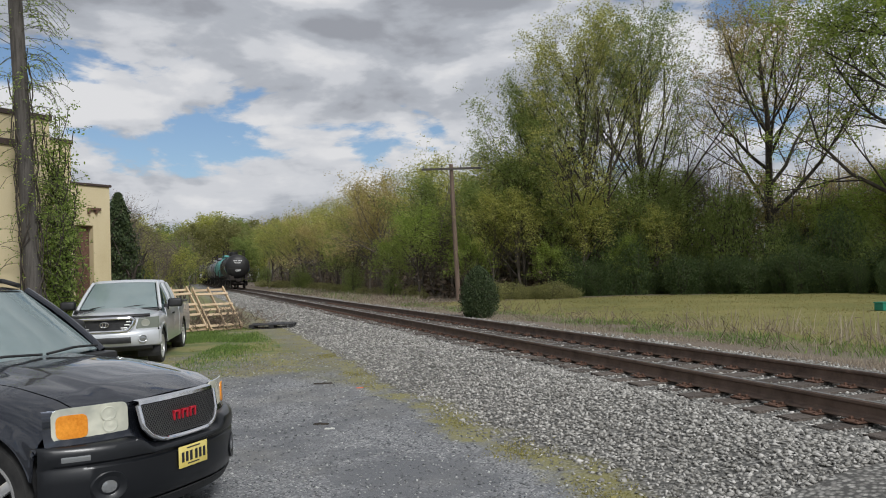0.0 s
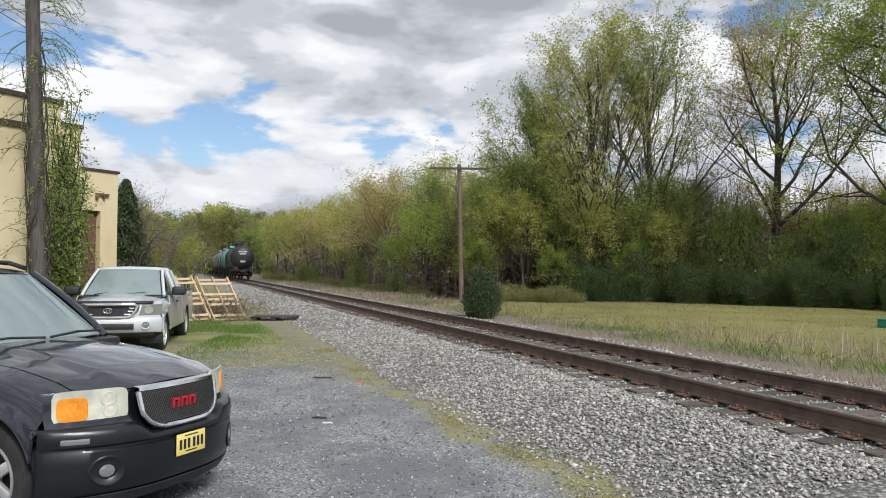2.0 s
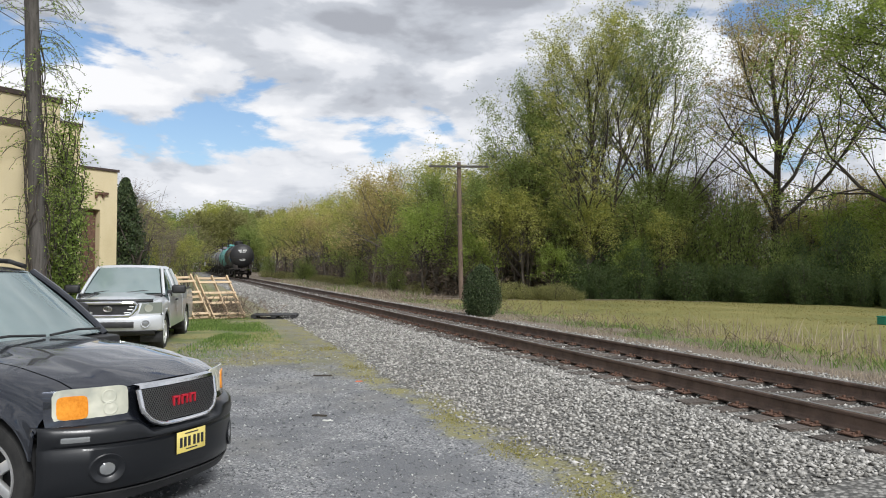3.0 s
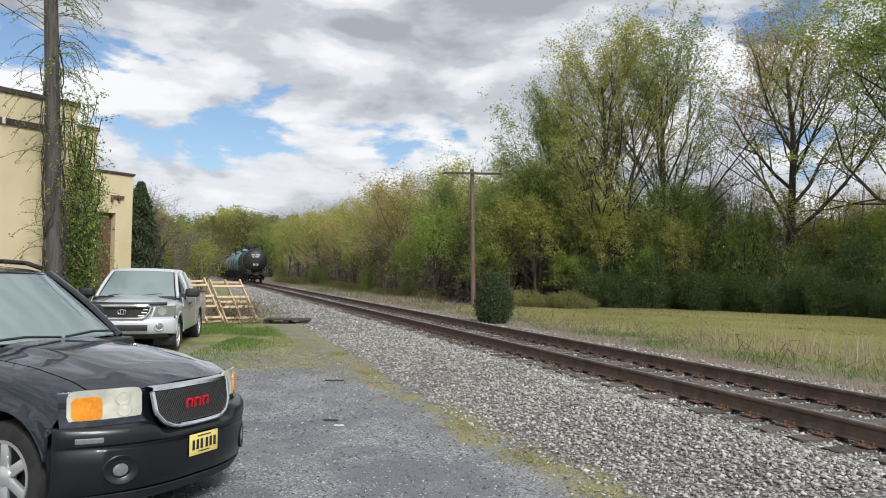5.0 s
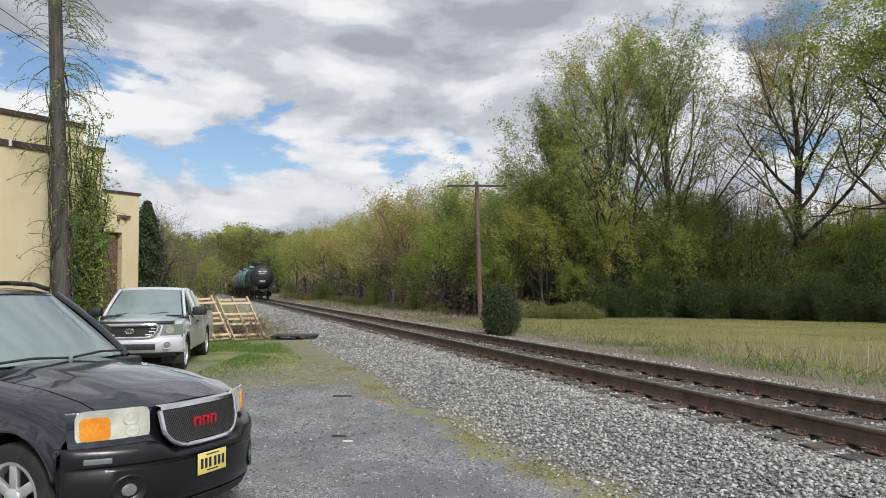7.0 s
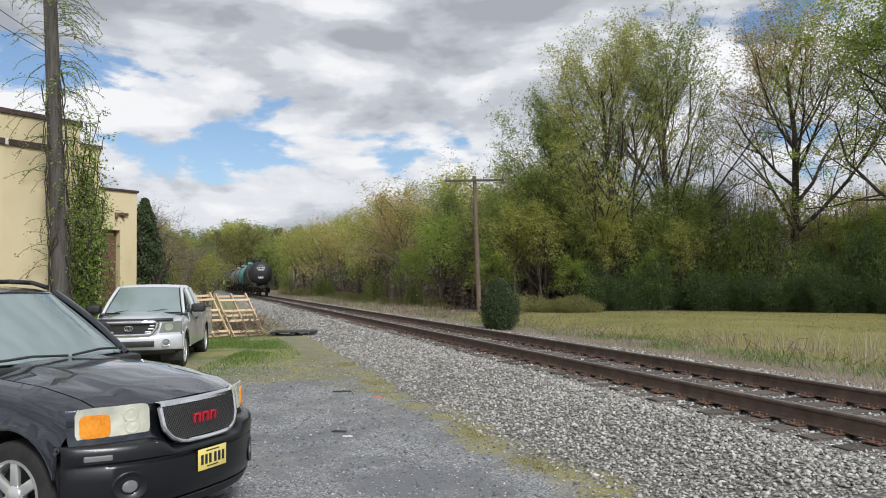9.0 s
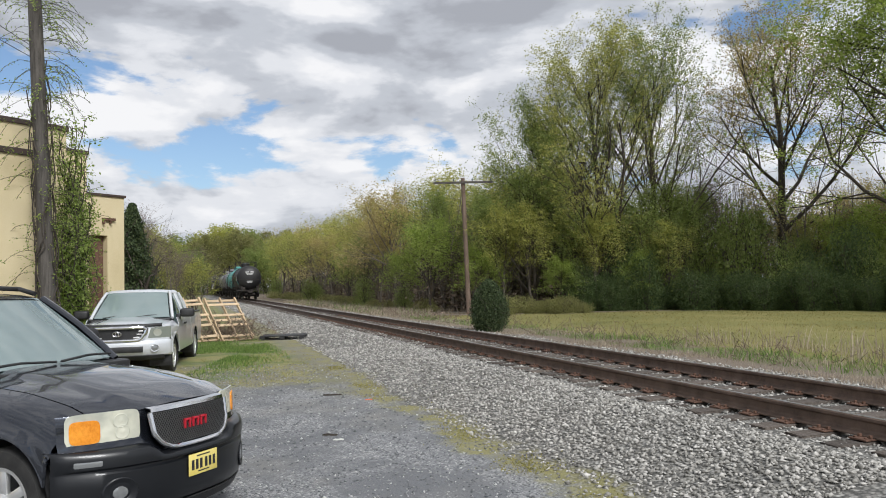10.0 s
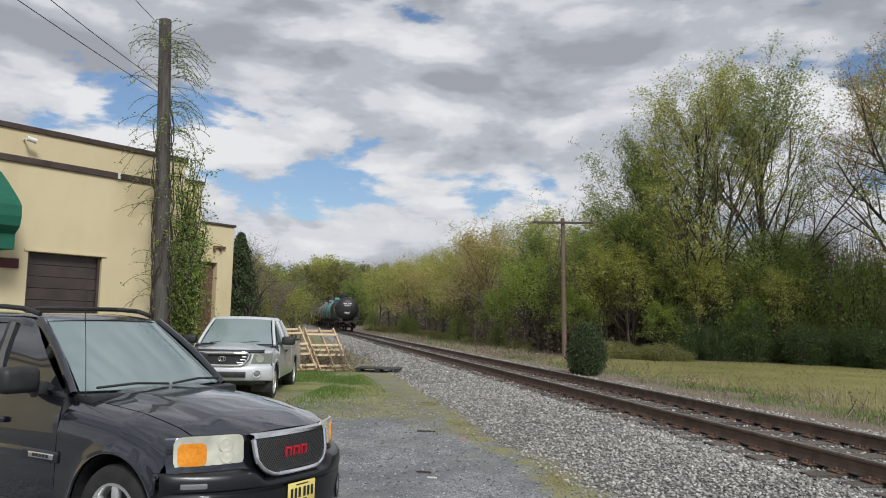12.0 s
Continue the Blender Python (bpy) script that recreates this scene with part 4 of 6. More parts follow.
    for x, y, k in ((-8.3, 17.2, 0.50), (-8.55, 18.2, 0.66), (-8.8, 19.4, 0.72), (-9.0, 20.8, 0.72), (-8.0, 16.5, 0.34), (-9.3, 22.5, 0.6), (-9.2, 24.4, 0.45)):
        bush(leafy_low, x, y, k, k * 0.95)
    cedar = make_shrub("cedar_tree", "dark green upright cedar behind the end wing", 41, 2.4, 5.0, "cedar", 15000, 0.055, 20, "", "tree", True, 2.4, True)
    cedar.matrix_basis = place(cedar, -11.6, 30.0, 1.0, 20)
    jun = make_shrub("juniper", "dense dark green juniper bush beside the track", 42, 1.25, 1.70, "cedar", 24000, 0.027, 18, "", "shrub", True)
    jun.matrix_basis = place(jun, 1.66, 25.0, 1.0, 0)


build_woods()


# ---- vehicles ----
def car_paint(name, colour, flake, metal=0.55, rough=0.32):
    k = Nodes(name)
    pos = k.coords()
    n = k.noise(pos, 3.0, 5)
    fl = k.noise(pos, 900, 2)
    dust = k.step(k.noise(pos, 2.2, 6, 0.7), 0.45, 0.75)
    col = k.mix(k.math("MULTIPLY", fl, 0.5), colour, flake)
    col = k.mix(k.math("MULTIPLY", dust, 0.05), col, (0.30, 0.28, 0.25))
    rg = k.math("MULTIPLY_ADD", n, 0.10)
    rg.node.inputs[2].default_value = rough - 0.05
    return k.done(col, rg, metal, Coat_Weight=1.0, Coat_Roughness=0.03, Coat_IOR=1.6)


PAINT_DARK = car_paint("paint_charcoal", (0.018, 0.0215, 0.030), (0.050, 0.058, 0.077), 0.8, 0.26)
PAINT_SILVER = car_paint("paint_silver", (0.64, 0.66, 0.69), (0.78, 0.80, 0.83), 0.3, 0.36)
BLACK_PLASTIC = grained("black_plastic", (0.012, 0.012, 0.013), (0.03, 0.03, 0.031), 8, 150, 0.55, 0, 0.15, 0.002)
RUBBER = grained("rubber", (0.012, 0.012, 0.012), (0.035, 0.034, 0.032), 10, 90, 0.85, 0, 0.3, 0.003)
BUMPER = plain("bumper_dark", (0.006, 0.007, 0.009), 0.34, Coat_Weight=0.15)
CHROME = plain("chrome", (0.78, 0.78, 0.79), 0.10, 1.0)
ALLOY = plain("alloy", (0.76, 0.76, 0.75), 0.34, 0.75)
def cloudy_lens():
    k = Nodes("headlamp_lens")
    n = k.noise(k.coords(), 6, 3, 0.5, 0.2)
    return k.done(k.ramp(n, [(0.32, (0.40, 0.41, 0.35)), (0.5, (0.56, 0.56, 0.46)), (0.68, (0.70, 0.69, 0.57))]), 0.14, 0.0, Coat_Weight=1.0)


LENS = cloudy_lens()
LENS_SMOKY = plain("lamp_smoky", (0.20, 0.22, 0.18), 0.12, 0.2, Coat_Weight=1.0)
LENS_CLEAR = plain("lamp_clear", (0.32, 0.33, 0.33), 0.08, 0.6, Coat_Weight=1.0)
BOWL = plain("lamp_reflector", (0.46, 0.47, 0.40), 0.16, 0.35, Coat_Weight=1.0)
AMBER = grained("amber_lens", (0.62, 0.19, 0.012), (0.90, 0.36, 0.04), 8, 60, 0.2, 0, 0.1, 0.002)
MESH_STEEL = plain("mesh_steel", (0.30, 0.30, 0.30), 0.35, 0.85)
BADGE_RED = plain("badge_red", (0.45, 0.015, 0.03), 0.3)
PLATE_YELLOW = grained("plate_yellow", (0.72, 0.56, 0.11), (0.80, 0.68, 0.25), 6, 60, 0.5)
PLATE_INK = plain("plate_ink", (0.02, 0.02, 0.025), 0.5)
CABIN = grained("cabin_trim", (0.045, 0.045, 0.047), (0.10, 0.10, 0.10), 6, 60, 0.85)


def auto_glass():
    """Tinted pane, part clear, part glossy; pale teal paints in dust film and sky reflection."""
    k = Nodes("auto_glass")
    n = k.noise(k.coords(), 1.5, 4)
    mat = k.done(k.mix(n, (0.27, 0.34, 0.34), (0.40, 0.48, 0.48)), 0.05, 0.0, IOR=1.6, Coat_Weight=1.0, Coat_IOR=1.8, Coat_Roughness=0.01)
    clear = k.add("ShaderNodeBsdfTransparent", Color=(0.55, 0.70, 0.69))
    mx = k.add("ShaderNodeMixShader", Fac=0.42)
    k.nt.links.new(k.bsdf.outputs[0], mx.inputs[1])
    k.nt.links.new(clear.outputs[0], mx.inputs[2])
    k.nt.links.new(mx.outputs[0], k.nt.nodes["Material Output"].inputs[0])
    return mat


GLASS = auto_glass()
SIDE_GLASS = plain("smoked_glass", (0.016, 0.019, 0.022), 0.05, Coat_Weight=1.0)


def lerp_table(table, u):
    """Straight interpolation in a table of falling u."""
    for (a, p), (b, q) in zip(table, table[1:]):
        if u >= b:
            f = (u - a) / (b - a) if b != a else 0
            return p + (q - p) * max(0.0, min(1.0, f))
    return table[-1][1]


class Car:
    """Local axes: x forward from the front bumper, y to the car's left, z up."""

    def __init__(self, root, spec):
        self.root, self.s = root, spec

    def warp(self, u, v):
        s = self.s
        fall = max(0.0, min(1.0, 1 + u / s["bow_len"])) ** 1.5
        return u - s["bow"] * min(1.15, abs(v) / s["half"]) ** s["bow_pow"] * fall

    def bend(self, bm):
        for v in bm.verts:
            v.co.x = self.warp(v.co.x, v.co.y)
        return bm

    def arch(self, u):
        """Height of the body's lower edge over the wheels."""
        z = self.s["sill"]
        for hub in self.s["hubs"]:
            d = (u - hub) / self.s["arch_r"]
            if abs(d) < 1:
                z = max(z, self.s["hub_z"] + self.s["arch_r"] * math.sqrt(1 - d * d))
        return z

    def panel(self, name, rows, mat, thick=0.012, parent=None, label="", bend=False):
        bm = bmesh.new()
        g = [[bm.verts.new(p) for p in r] for r in rows]
        for a, b in zip(g, g[1:]):
            for i in range(len(a) - 1):
                bm.faces.new((a[i], a[i + 1], b[i + 1], b[i]))
        if bend:
            self.bend(bm)
        bmesh.ops.recalc_face_normals(bm, faces=bm.faces)
        if thick:
            bmesh.ops.solidify(bm, geom=list(bm.faces), thickness=thick)
        return part(name, bm, mat, parent or self.root, label, smooth=True)

    def block(self, name, q, mat, bevel=0.006, parent=None, label="", bend=True, m=None):
        bm = bmesh.new()
        box(bm, *q, bevel, m)
        if bend:
            self.bend(bm)
        return part(name, bm, mat, parent or self.root, label, smooth=True)

    def tube(self, name, pts, r, mat, parent=None, bend=True, n=8, label=""):
        bm = bmesh.new()
        sweep(bm, pts, r, n)
        if bend:
            self.bend(bm)
        return part(name, bm, mat, parent or self.root, label, smooth=True)

    def top(self, u, v):
        s = self.s
        a = abs(v) / s["half"]
        z = lerp_table(s["hood"], u)
        drop = 0.055 * min(a / 0.76, 1) ** 2.2
        z += s["dome"] * (smooth01(0.52, 0.40, a)) * smooth01(-0.10, -0.5, u)
        if a > 0.76:
            drop += lerp_table([(-0.76, 0), (-0.86, 0.03), (-0.93, 0.075), (-0.98, 0.14), (-1.0, 0.22)], -a)
        return z - drop

    def side(self, name, u0, u1, mat, sgn, belt, parent=None, step=0.05):
        """A door or quarter panel between two stations, from the sill or arch up to the belt line."""
        h, rows = self.s["half"], []
        n = max(3, int(abs(u1 - u0) / step))
        for i in range(n + 1):
            u = u0 + (u1 - u0) * i / n
            zb = self.arch(u)
            zt = belt(u)
            pts = []
            for f, k in ((0, 0.975), (0.18, 0.995), (0.42, 1.0), (0.64, 0.998), (0.84, 0.985), (0.94, 0.965), (1.0, 0.945)):
                z = max(self.s["sill"] + (zt - self.s["sill"]) * f, zb + (zt - zb) * f * 0.98)
                flare = 0.022 * max(0.0, 1 - abs(z - zb) / 0.10) if zb > self.s["sill"] + 0.02 else 0
                pts.append((u, sgn * (h * k + flare), z))
            rows.append(pts)
        return self.panel(name, rows, mat, 0.014, parent)

    def fender(self, sgn, mat):
        s, h = self.s, self.s["half"]
        n0 = s.get("nose", -0.06) - (0.002 if "nose" in s else 0)
        us = [n0 + (s["cowl"] - n0) * (i / 30) for i in range(31)]
        rows = []
        for u in us:
            pts = []
            for a in (0.765, 0.82, 0.86, 0.90, 0.93, 0.96, 0.985, 1.0):
                v = a * h
                pts.append((self.warp(u, v), sgn * v, self.top(u, v)))
            uu = self.warp(u, h)
            zb = max(self.arch(uu), s["fender_low"] if uu > s["hubs"][0] + s["arch_r"] * 0.98 else 0)
            zt = pts[-1][2]
            for f in (0.25, 0.5, 0.75, 0.9, 1.0):
                z = zt + (min(zb, zt - 0.03) - zt) * f
                flare = 0.024 * max(0.0, 1 - abs(z - zb) / 0.09)
                pts.append((uu, sgn * (h * (1.0 if f < 0.8 else 0.992) + flare), z))
            rows.append(pts)
        return self.panel("fender", rows, mat, 0.014)

    def hood(self, mat):
        s, h = self.s, self.s["half"]
        rows = []
        for i in range(21):
            u = s.get("nose", -0.055) + (s["cowl"] - s.get("nose", -0.055)) * i / 20
            rows.append([(self.warp(u, h * a), h * a, self.top(u, h * a)) for a in [-0.755 + 1.51 * j / 24 for j in range(25)]])
        return self.panel("hood", rows, mat, 0.014)

    def strip(self, name, prof, mat, v0, v1, n=28, ends=(), thick=0.012, label=""):
        """A bumper or fascia: rows of (height, offset) carried across the front."""
        path = [(0.0, v0 + (v1 - v0) * i / n) for i in range(n + 1)]
        path = [(u, -v) for u, v in reversed(ends)] + path + list(ends)
        rows = [[(self.warp(u + o, v), v, z) for u, v in path] for z, o in prof]
        return self.panel(name, rows, mat, thick, label=label)

    def patch(self, sgn, v0, v1, z0, z1, u, power, n=14, m=8):
        """A rounded plate on the nose."""
        rows = []
        for i in range(m + 1):
            row = []
            for j in range(n + 1):
                t = -1 + 2 * j / n
                t = math.copysign(abs(t) ** 0.75, t)
                h = max(0.02, 1 - abs(t) ** power) ** (1 / power)
                z = (z0 + z1) / 2 + (z1 - z0) / 2 * h * (-1 + 2 * i / m)
                row.append((u - 0.05 * (z - 0.8), sgn * (v0 + (v1 - v0) * (t + 1) / 2), z))
            rows.append(row)
        return rows

    def wheel(self, u, sgn, r, width, spokes, name="wheel"):
        hub = new(name)
        hub.parent = self.root
        inset = self.s["half"] * 0.985
        hub.matrix_basis = Matrix.Translation((u, sgn * (inset - width / 2), r)) @ pose(0, 0, 0, 0, 0, 90 * sgn)
        # local x points out of the wheel
        w = width / 2
        bm = bmesh.new()
        rr = r * 0.655
        lathe(bm, [(-w * 0.86, rr), (-w, r * 0.80), (-w * 0.92, r * 0.95), (-w * 0.7, r * 0.992), (-w * 0.25, r), (w * 0.25, r), (w * 0.7, r * 0.992), (w * 0.92, r * 0.95), (w, r * 0.80), (w * 0.86, rr)], Matrix.Identity(4), 44, True)
        part("tyre", bm, RUBBER, hub, smooth=True)
        bm = bmesh.new()
        lathe(bm, [(w * 0.80, rr * 0.90), (w * 0.92, rr * 0.93), (w * 0.94, rr), (w * 0.80, rr * 1.01), (-w * 0.8, rr * 1.01), (-w * 0.8, rr * 0.92)], Matrix.Identity(4), 44, True)
        part("rim", bm, ALLOY, hub, smooth=True)
        bm = bmesh.new()
        lathe(bm, [(w * 0.1, rr * 0.95), (w * 0.12, 0.0)], Matrix.Identity(4), 30)
        part("brake_disc", bm, BLACK_PLASTIC, hub)
        for i in range(spokes):
            bm = bmesh.new()
            box(bm, w * 0.52, w * 0.84, -rr * 0.15, rr * 0.15, rr * 0.18, rr * 0.95, 0.012, pose(0, 0, 0, 360 * i / spokes, 0, 0))
            part("spoke", bm, ALLOY, hub, smooth=True)
        bm = bmesh.new()
        lathe(bm, [(w * 0.4, rr * 0.30), (w * 0.88, rr * 0.28), (w * 0.98, rr * 0.20), (w * 1.0, 0.0)], Matrix.Identity(4), 24)
        part("centre_cap", bm, ALLOY, hub, smooth=True)
        return hub

    def cabin(self, mat, base_u, top_u, rear_top, rear_base, belt_z, roof_z, vb, vt, posts, glass=None, dark=None):
        """Roof, pillars and glass; posts are the places of side pillars along the roof."""
        R = self.root
        bow_b, bow_t = 0.13, 0.07

        def face(u0, u1, v0, v1, z0, z1, b0, b1, n=14, m=6, inset=0.0):
            rows = []
            for i in range(m + 1):
                f = i / m
                vv = (v0 + (v1 - v0) * f) - inset
                rows.append([(u0 + (u1 - u0) * f + 0.02 * math.sin(math.pi * f) + (b0 + (b1 - b0) * f) * (1 - (a * a)), vv * a, z0 + (z1 - z0) * f) for a in [-1 + 2 * j / n for j in range(n + 1)]])
            return rows
        self.panel("windshield", face(base_u, top_u, vb, vt, belt_z, roof_z - 0.05, bow_b, bow_t, inset=0.055), GLASS, 0.006)
        # roof with crowned edges
        rows = []
        for i in range(17):
            f = i / 16
            u = top_u + 0.02 + (rear_top - top_u - 0.02) * f
            edge = 0.055 * (max(0, 1 - f * 7) ** 2 + max(0, 1 - (1 - f) * 7) ** 2)
            row = []
            for a, d in ((-1.06, 0.085), (-1.03, 0.045), (-0.96, 0.018), (-0.8, 0.006), (-0.4, -0.004), (0, -0.008), (0.4, -0.004), (0.8, 0.006), (0.96, 0.018), (1.03, 0.045), (1.06, 0.085)):
                row.append((u + bow_t * (1 - min(1, a * a)) * (1 - f), vt * a, roof_z - d - edge))
            rows.append(row)
        self.panel("roof", rows, mat, 0.012)
        for sgn in (1, -1):
            def rail(f):
                return Vector((top_u + (rear_top - top_u) * f, sgn * vt * 1.04, roof_z - 0.075))
            # front pillar
            bm = bmesh.new()
            a0, a1 = Vector((base_u, sgn * vb, belt_z - 0.02)), Vector((top_u, sgn * vt * 1.0, roof_z - 0.06))
            for o in ((0.0, 0.0),):
                pts = [a0.lerp(a1, k / 6) + Vector((0.025 * math.sin(math.pi * k / 6), 0, 0.02 * math.sin(math.pi * k / 6))) for k in range(7)]
                sweep(bm, pts, 0.034, 10)
            part("pillar", bm, mat, R, smooth=True)
            # side glass between posts
            for f0, f1, b0, b1 in posts:
                p = [Vector((b0, sgn * (vb + 0.045), belt_z)), Vector((b1, sgn * (vb + 0.045), belt_z)), rail(f1), rail(f0)]
                p[2].z -= 0.02
                p[3].z -= 0.02
                rows = []
                for i in range(5):
                    t = i / 4
                    rows.append([p[0].lerp(p[3], t).lerp(p[1].lerp(p[2], t), j / 4) + Vector((0, sgn * 0.02 * math.sin(math.pi * t), 0)) for j in range(5)])
                self.panel("side_window", rows, dark or GLASS, 0.006)
                bm = bmesh.new()
                sweep(bm, [p[1] + Vector((-0.035, 0, -0.01)), p[1].lerp(p[2], 0.5) + Vector((-0.035, sgn * 0.022, 0)), p[2] + Vector((-0.035, 0, 0))], 0.05, 8)
                part("pillar", bm, BLACK_PLASTIC if dark else mat, R, smooth=True)
        # rear window and tail
        self.panel("rear_window", face(rear_base, rear_top, vb, vt, belt_z, roof_z - 0.06, -0.05, -0.03, inset=0.05), dark or GLASS, 0.006)
        # inside: floor, dash and seats
        self.block("dashboard", (base_u - 0.52, base_u - 0.02, -vb + 0.06, vb - 0.06, belt_z - 0.35, belt_z - 0.02), CABIN, 0.05, bend=False)
        self.block("cabin_floor", (rear_base + 0.1, base_u - 0.05, -vb + 0.05, vb - 0.05, 0.40, 0.48), CABIN, 0.0, bend=False)
        for sgn in (1, -1):
            self.block("seat", (base_u - 1.35, base_u - 0.85, sgn * 0.38 - 0.25, sgn * 0.38 + 0.25, 0.5, 0.82), CABIN, 0.06, bend=False)
            self.block("seat_back", (base_u - 1.48, base_u - 1.30, sgn * 0.38 - 0.24, sgn * 0.38 + 0.24, 0.80, belt_z + 0.20), CABIN, 0.07, bend=False)
            self.block("headrest", (base_u - 1.50, base_u - 1.38, sgn * 0.38 - 0.13, sgn * 0.38 + 0.13, belt_z + 0.22, belt_z + 0.38), CABIN, 0.04, bend=False)
        bm = bmesh.new()
        ring = [Vector((base_u - 0.62 + 0.07 * math.sin(t), 0.38 + 0.19 * math.cos(t), belt_z - 0.06 + 0.17 * math.sin(t))) for t in [2 * math.pi * k / 18 for k in range(19)]]
        sweep(bm, ring, 0.016, 6)
        part("steering_wheel", bm, BLACK_PLASTIC, R, smooth=True)

    def wiper(self, p, q, lift=0.02):
        bm = bmesh.new()
        p, q = Vector(p), Vector(q)
        mid = p.lerp(q, 0.5) + Vector((0.02, 0, lift))
        sweep(bm, [p, p.lerp(mid, 0.6), mid, q], 0.011, 6)
        part("wiper", bm, BLACK_PLASTIC, self.root, smooth=True)

    def mirror(self, u, v, z, sgn, mat, w=0.24, h=0.17):
        bm = bmesh.new()
        box(bm, u - 0.07, u + 0.10, sgn * v - 0.02, sgn * (v + w) + 0.02 * sgn, z - h / 2, z + h / 2) if sgn > 0 else box(bm, u - 0.07, u + 0.10, -(v + w) - 0.02, -v + 0.02, z - h / 2, z + h / 2)
        bmesh.ops.bevel(bm, geom=list(bm.edges), offset=0.055, segments=4, profile=0.5, affect="EDGES")
        mr = part("side_mirror", bm, mat, self.root, smooth=True)
        bm = bmesh.new()
        box(bm, u - 0.05, u + 0.06, sgn * (v - 0.06) - 0.05, sgn * (v - 0.06) + 0.05, z - 0.16, z - 0.02, 0.02)
        part("mirror_foot", bm, BLACK_PLASTIC, mr, smooth=True)
        bm = bmesh.new()
        box(bm, u - 0.078, u - 0.072, sgn * (v + w / 2) - w * 0.4, sgn * (v + w / 2) + w * 0.4, z - h * 0.38, z + h * 0.38, 0.002)
        part("mirror_glass", bm, CHROME, mr)


def outline(vs, zs, u):
    return [(u, v, z) for v, z in zip(vs, zs)]


def wheel_wells(c):
    s = c.s
    for hub in s["hubs"]:
        for sgn in (1, -1):
            bm = bmesh.new()
            rows = []
            for v in (s["half"] - 0.015, s["half"] - 0.42):
                rows.append([bm.verts.new((hub + (s["arch_r"] - 0.006) * math.cos(t), sgn * v, s["hub_z"] + (s["arch_r"] - 0.006) * math.sin(t))) for t in [math.pi * (-0.12 + 1.24 * k / 20) for k in range(21)]])
            for i in range(20):
                bm.faces.new((rows[0][i], rows[0][i + 1], rows[1][i + 1], rows[1][i]))
            bm.faces.new(rows[1])
            part("wheel_liner", bm, BLACK_PLASTIC, c.root)


def build_suv():
    root = thing("suv", "dark charcoal sport utility vehicle with chrome mesh grille on gravel", "car", SUV_POSE)
    s = dict(half=0.93, bow=0.40, bow_pow=2.8, bow_len=0.95, hubs=(-0.93, -3.80), hub_z=0.375, arch_r=0.455, sill=0.36, cowl=-1.56, fender_low=0.69, dome=0.014,
             hood=[(0.0, 0.93), (-0.10, 0.945), (-0.135, 0.972), (-0.19, 1.000), (-0.27, 1.025), (-0.45, 1.075), (-0.9, 1.150), (-1.6, 1.215)], nose=-0.155)
    c = Car(root, s)
    c.hood(PAINT_DARK)
    for sgn in (1, -1):
        c.fender(sgn, PAINT_DARK)
        def belt(u):
            return 1.175 + 0.03 * smooth01(-1.4, -3.5, u)
        door = c.side("door", -1.57, -2.60, PAINT_DARK, sgn, belt)
        c.block("moulding", (-2.44, -1.52, sgn * 0.935 - 0.012, sgn * 0.935 + 0.012, 0.695, 0.785), PAINT_DARK, 0.01, door, bend=False)
        c.block("badge", (-1.86, -1.56, sgn * 0.95 - 0.005, sgn * 0.95 + 0.005, 0.718, 0.762), CHROME, 0.004, door, "brushed metal badge strip", bend=False)
        for i in range(5):
            c.block("badge_bar", (-1.80 + i * 0.04, -1.775 + i * 0.04, sgn * 0.957 - 0.002, sgn * 0.957 + 0.002, 0.728, 0.753), BLACK_PLASTIC, 0, door, bend=False)
        c.block("door_handle", (-2.40, -2.20, sgn * 0.94 - 0.02, sgn * 0.94 + 0.02, 0.94, 0.985), PAINT_DARK, 0.012, door, bend=False)
        c.side("rear_door", -2.61, -3.45, PAINT_DARK, sgn, belt)
        c.side("quarter_panel", -3.46, -4.75, PAINT_DARK, sgn, belt)
        c.block("sill", (-3.3, -1.40, sgn * 0.88 - 0.05, sgn * 0.88 + 0.05, 0.26, 0.37), BLACK_PLASTIC, 0.02, bend=False)
        c.mirror(-1.95, 0.90, 1.29, sgn, BLACK_PLASTIC, 0.27, 0.20) if sgn < 0 else c.mirror(-2.12, 0.78, 1.36, sgn, BLACK_PLASTIC, 0.20, 0.19)
        for u in s["hubs"]:
            c.wheel(u, sgn, 0.375, 0.245, 6)
        # black line along the hood's edge, roof rails
        c.tube("roof_rail", [(-2.40, sgn * 0.58, 1.79), (-2.60, sgn * 0.585, 1.835), (-2.9, sgn * 0.59, 1.85), (-4.2, sgn * 0.59, 1.85), (-4.45, sgn * 0.58, 1.80)], 0.022, BLACK_PLASTIC, bend=False)
    wheel_wells(c)
    c.block("floor_pan", (-4.6, -0.35, -0.80, 0.80, 0.24, 0.40), BLACK_PLASTIC, 0.0, bend=False)
    c.block("engine_bay", (-1.40, -0.30, -0.50, 0.50, 0.40, 0.88), BLACK_PLASTIC, 0.0, bend=False)
    c.block("tail", (-4.86, -4.70, -0.90, 0.90, 0.40, 1.12), PAINT_DARK, 0.05, bend=False)
    c.cabin(PAINT_DARK, -1.62, -2.34, -4.55, -4.72, 1.205, 1.80, 0.775, 0.61, [(0.0, 0.13, -1.68, -2.52), (0.145, 0.50, -2.59, -3.40), (0.52, 0.95, -3.46, -4.6)], dark=SIDE_GLASS)
    c.block("cowl", (-1.64, -1.42, -0.76, 0.76, 1.11, 1.185), BLACK_PLASTIC, 0.015, bend=False)
    c.wiper((-1.50, -0.66, 1.235), (-1.46, 0.0, 1.235))
    c.wiper((-1.46, 0.05, 1.235), (-1.56, 0.66, 1.245))
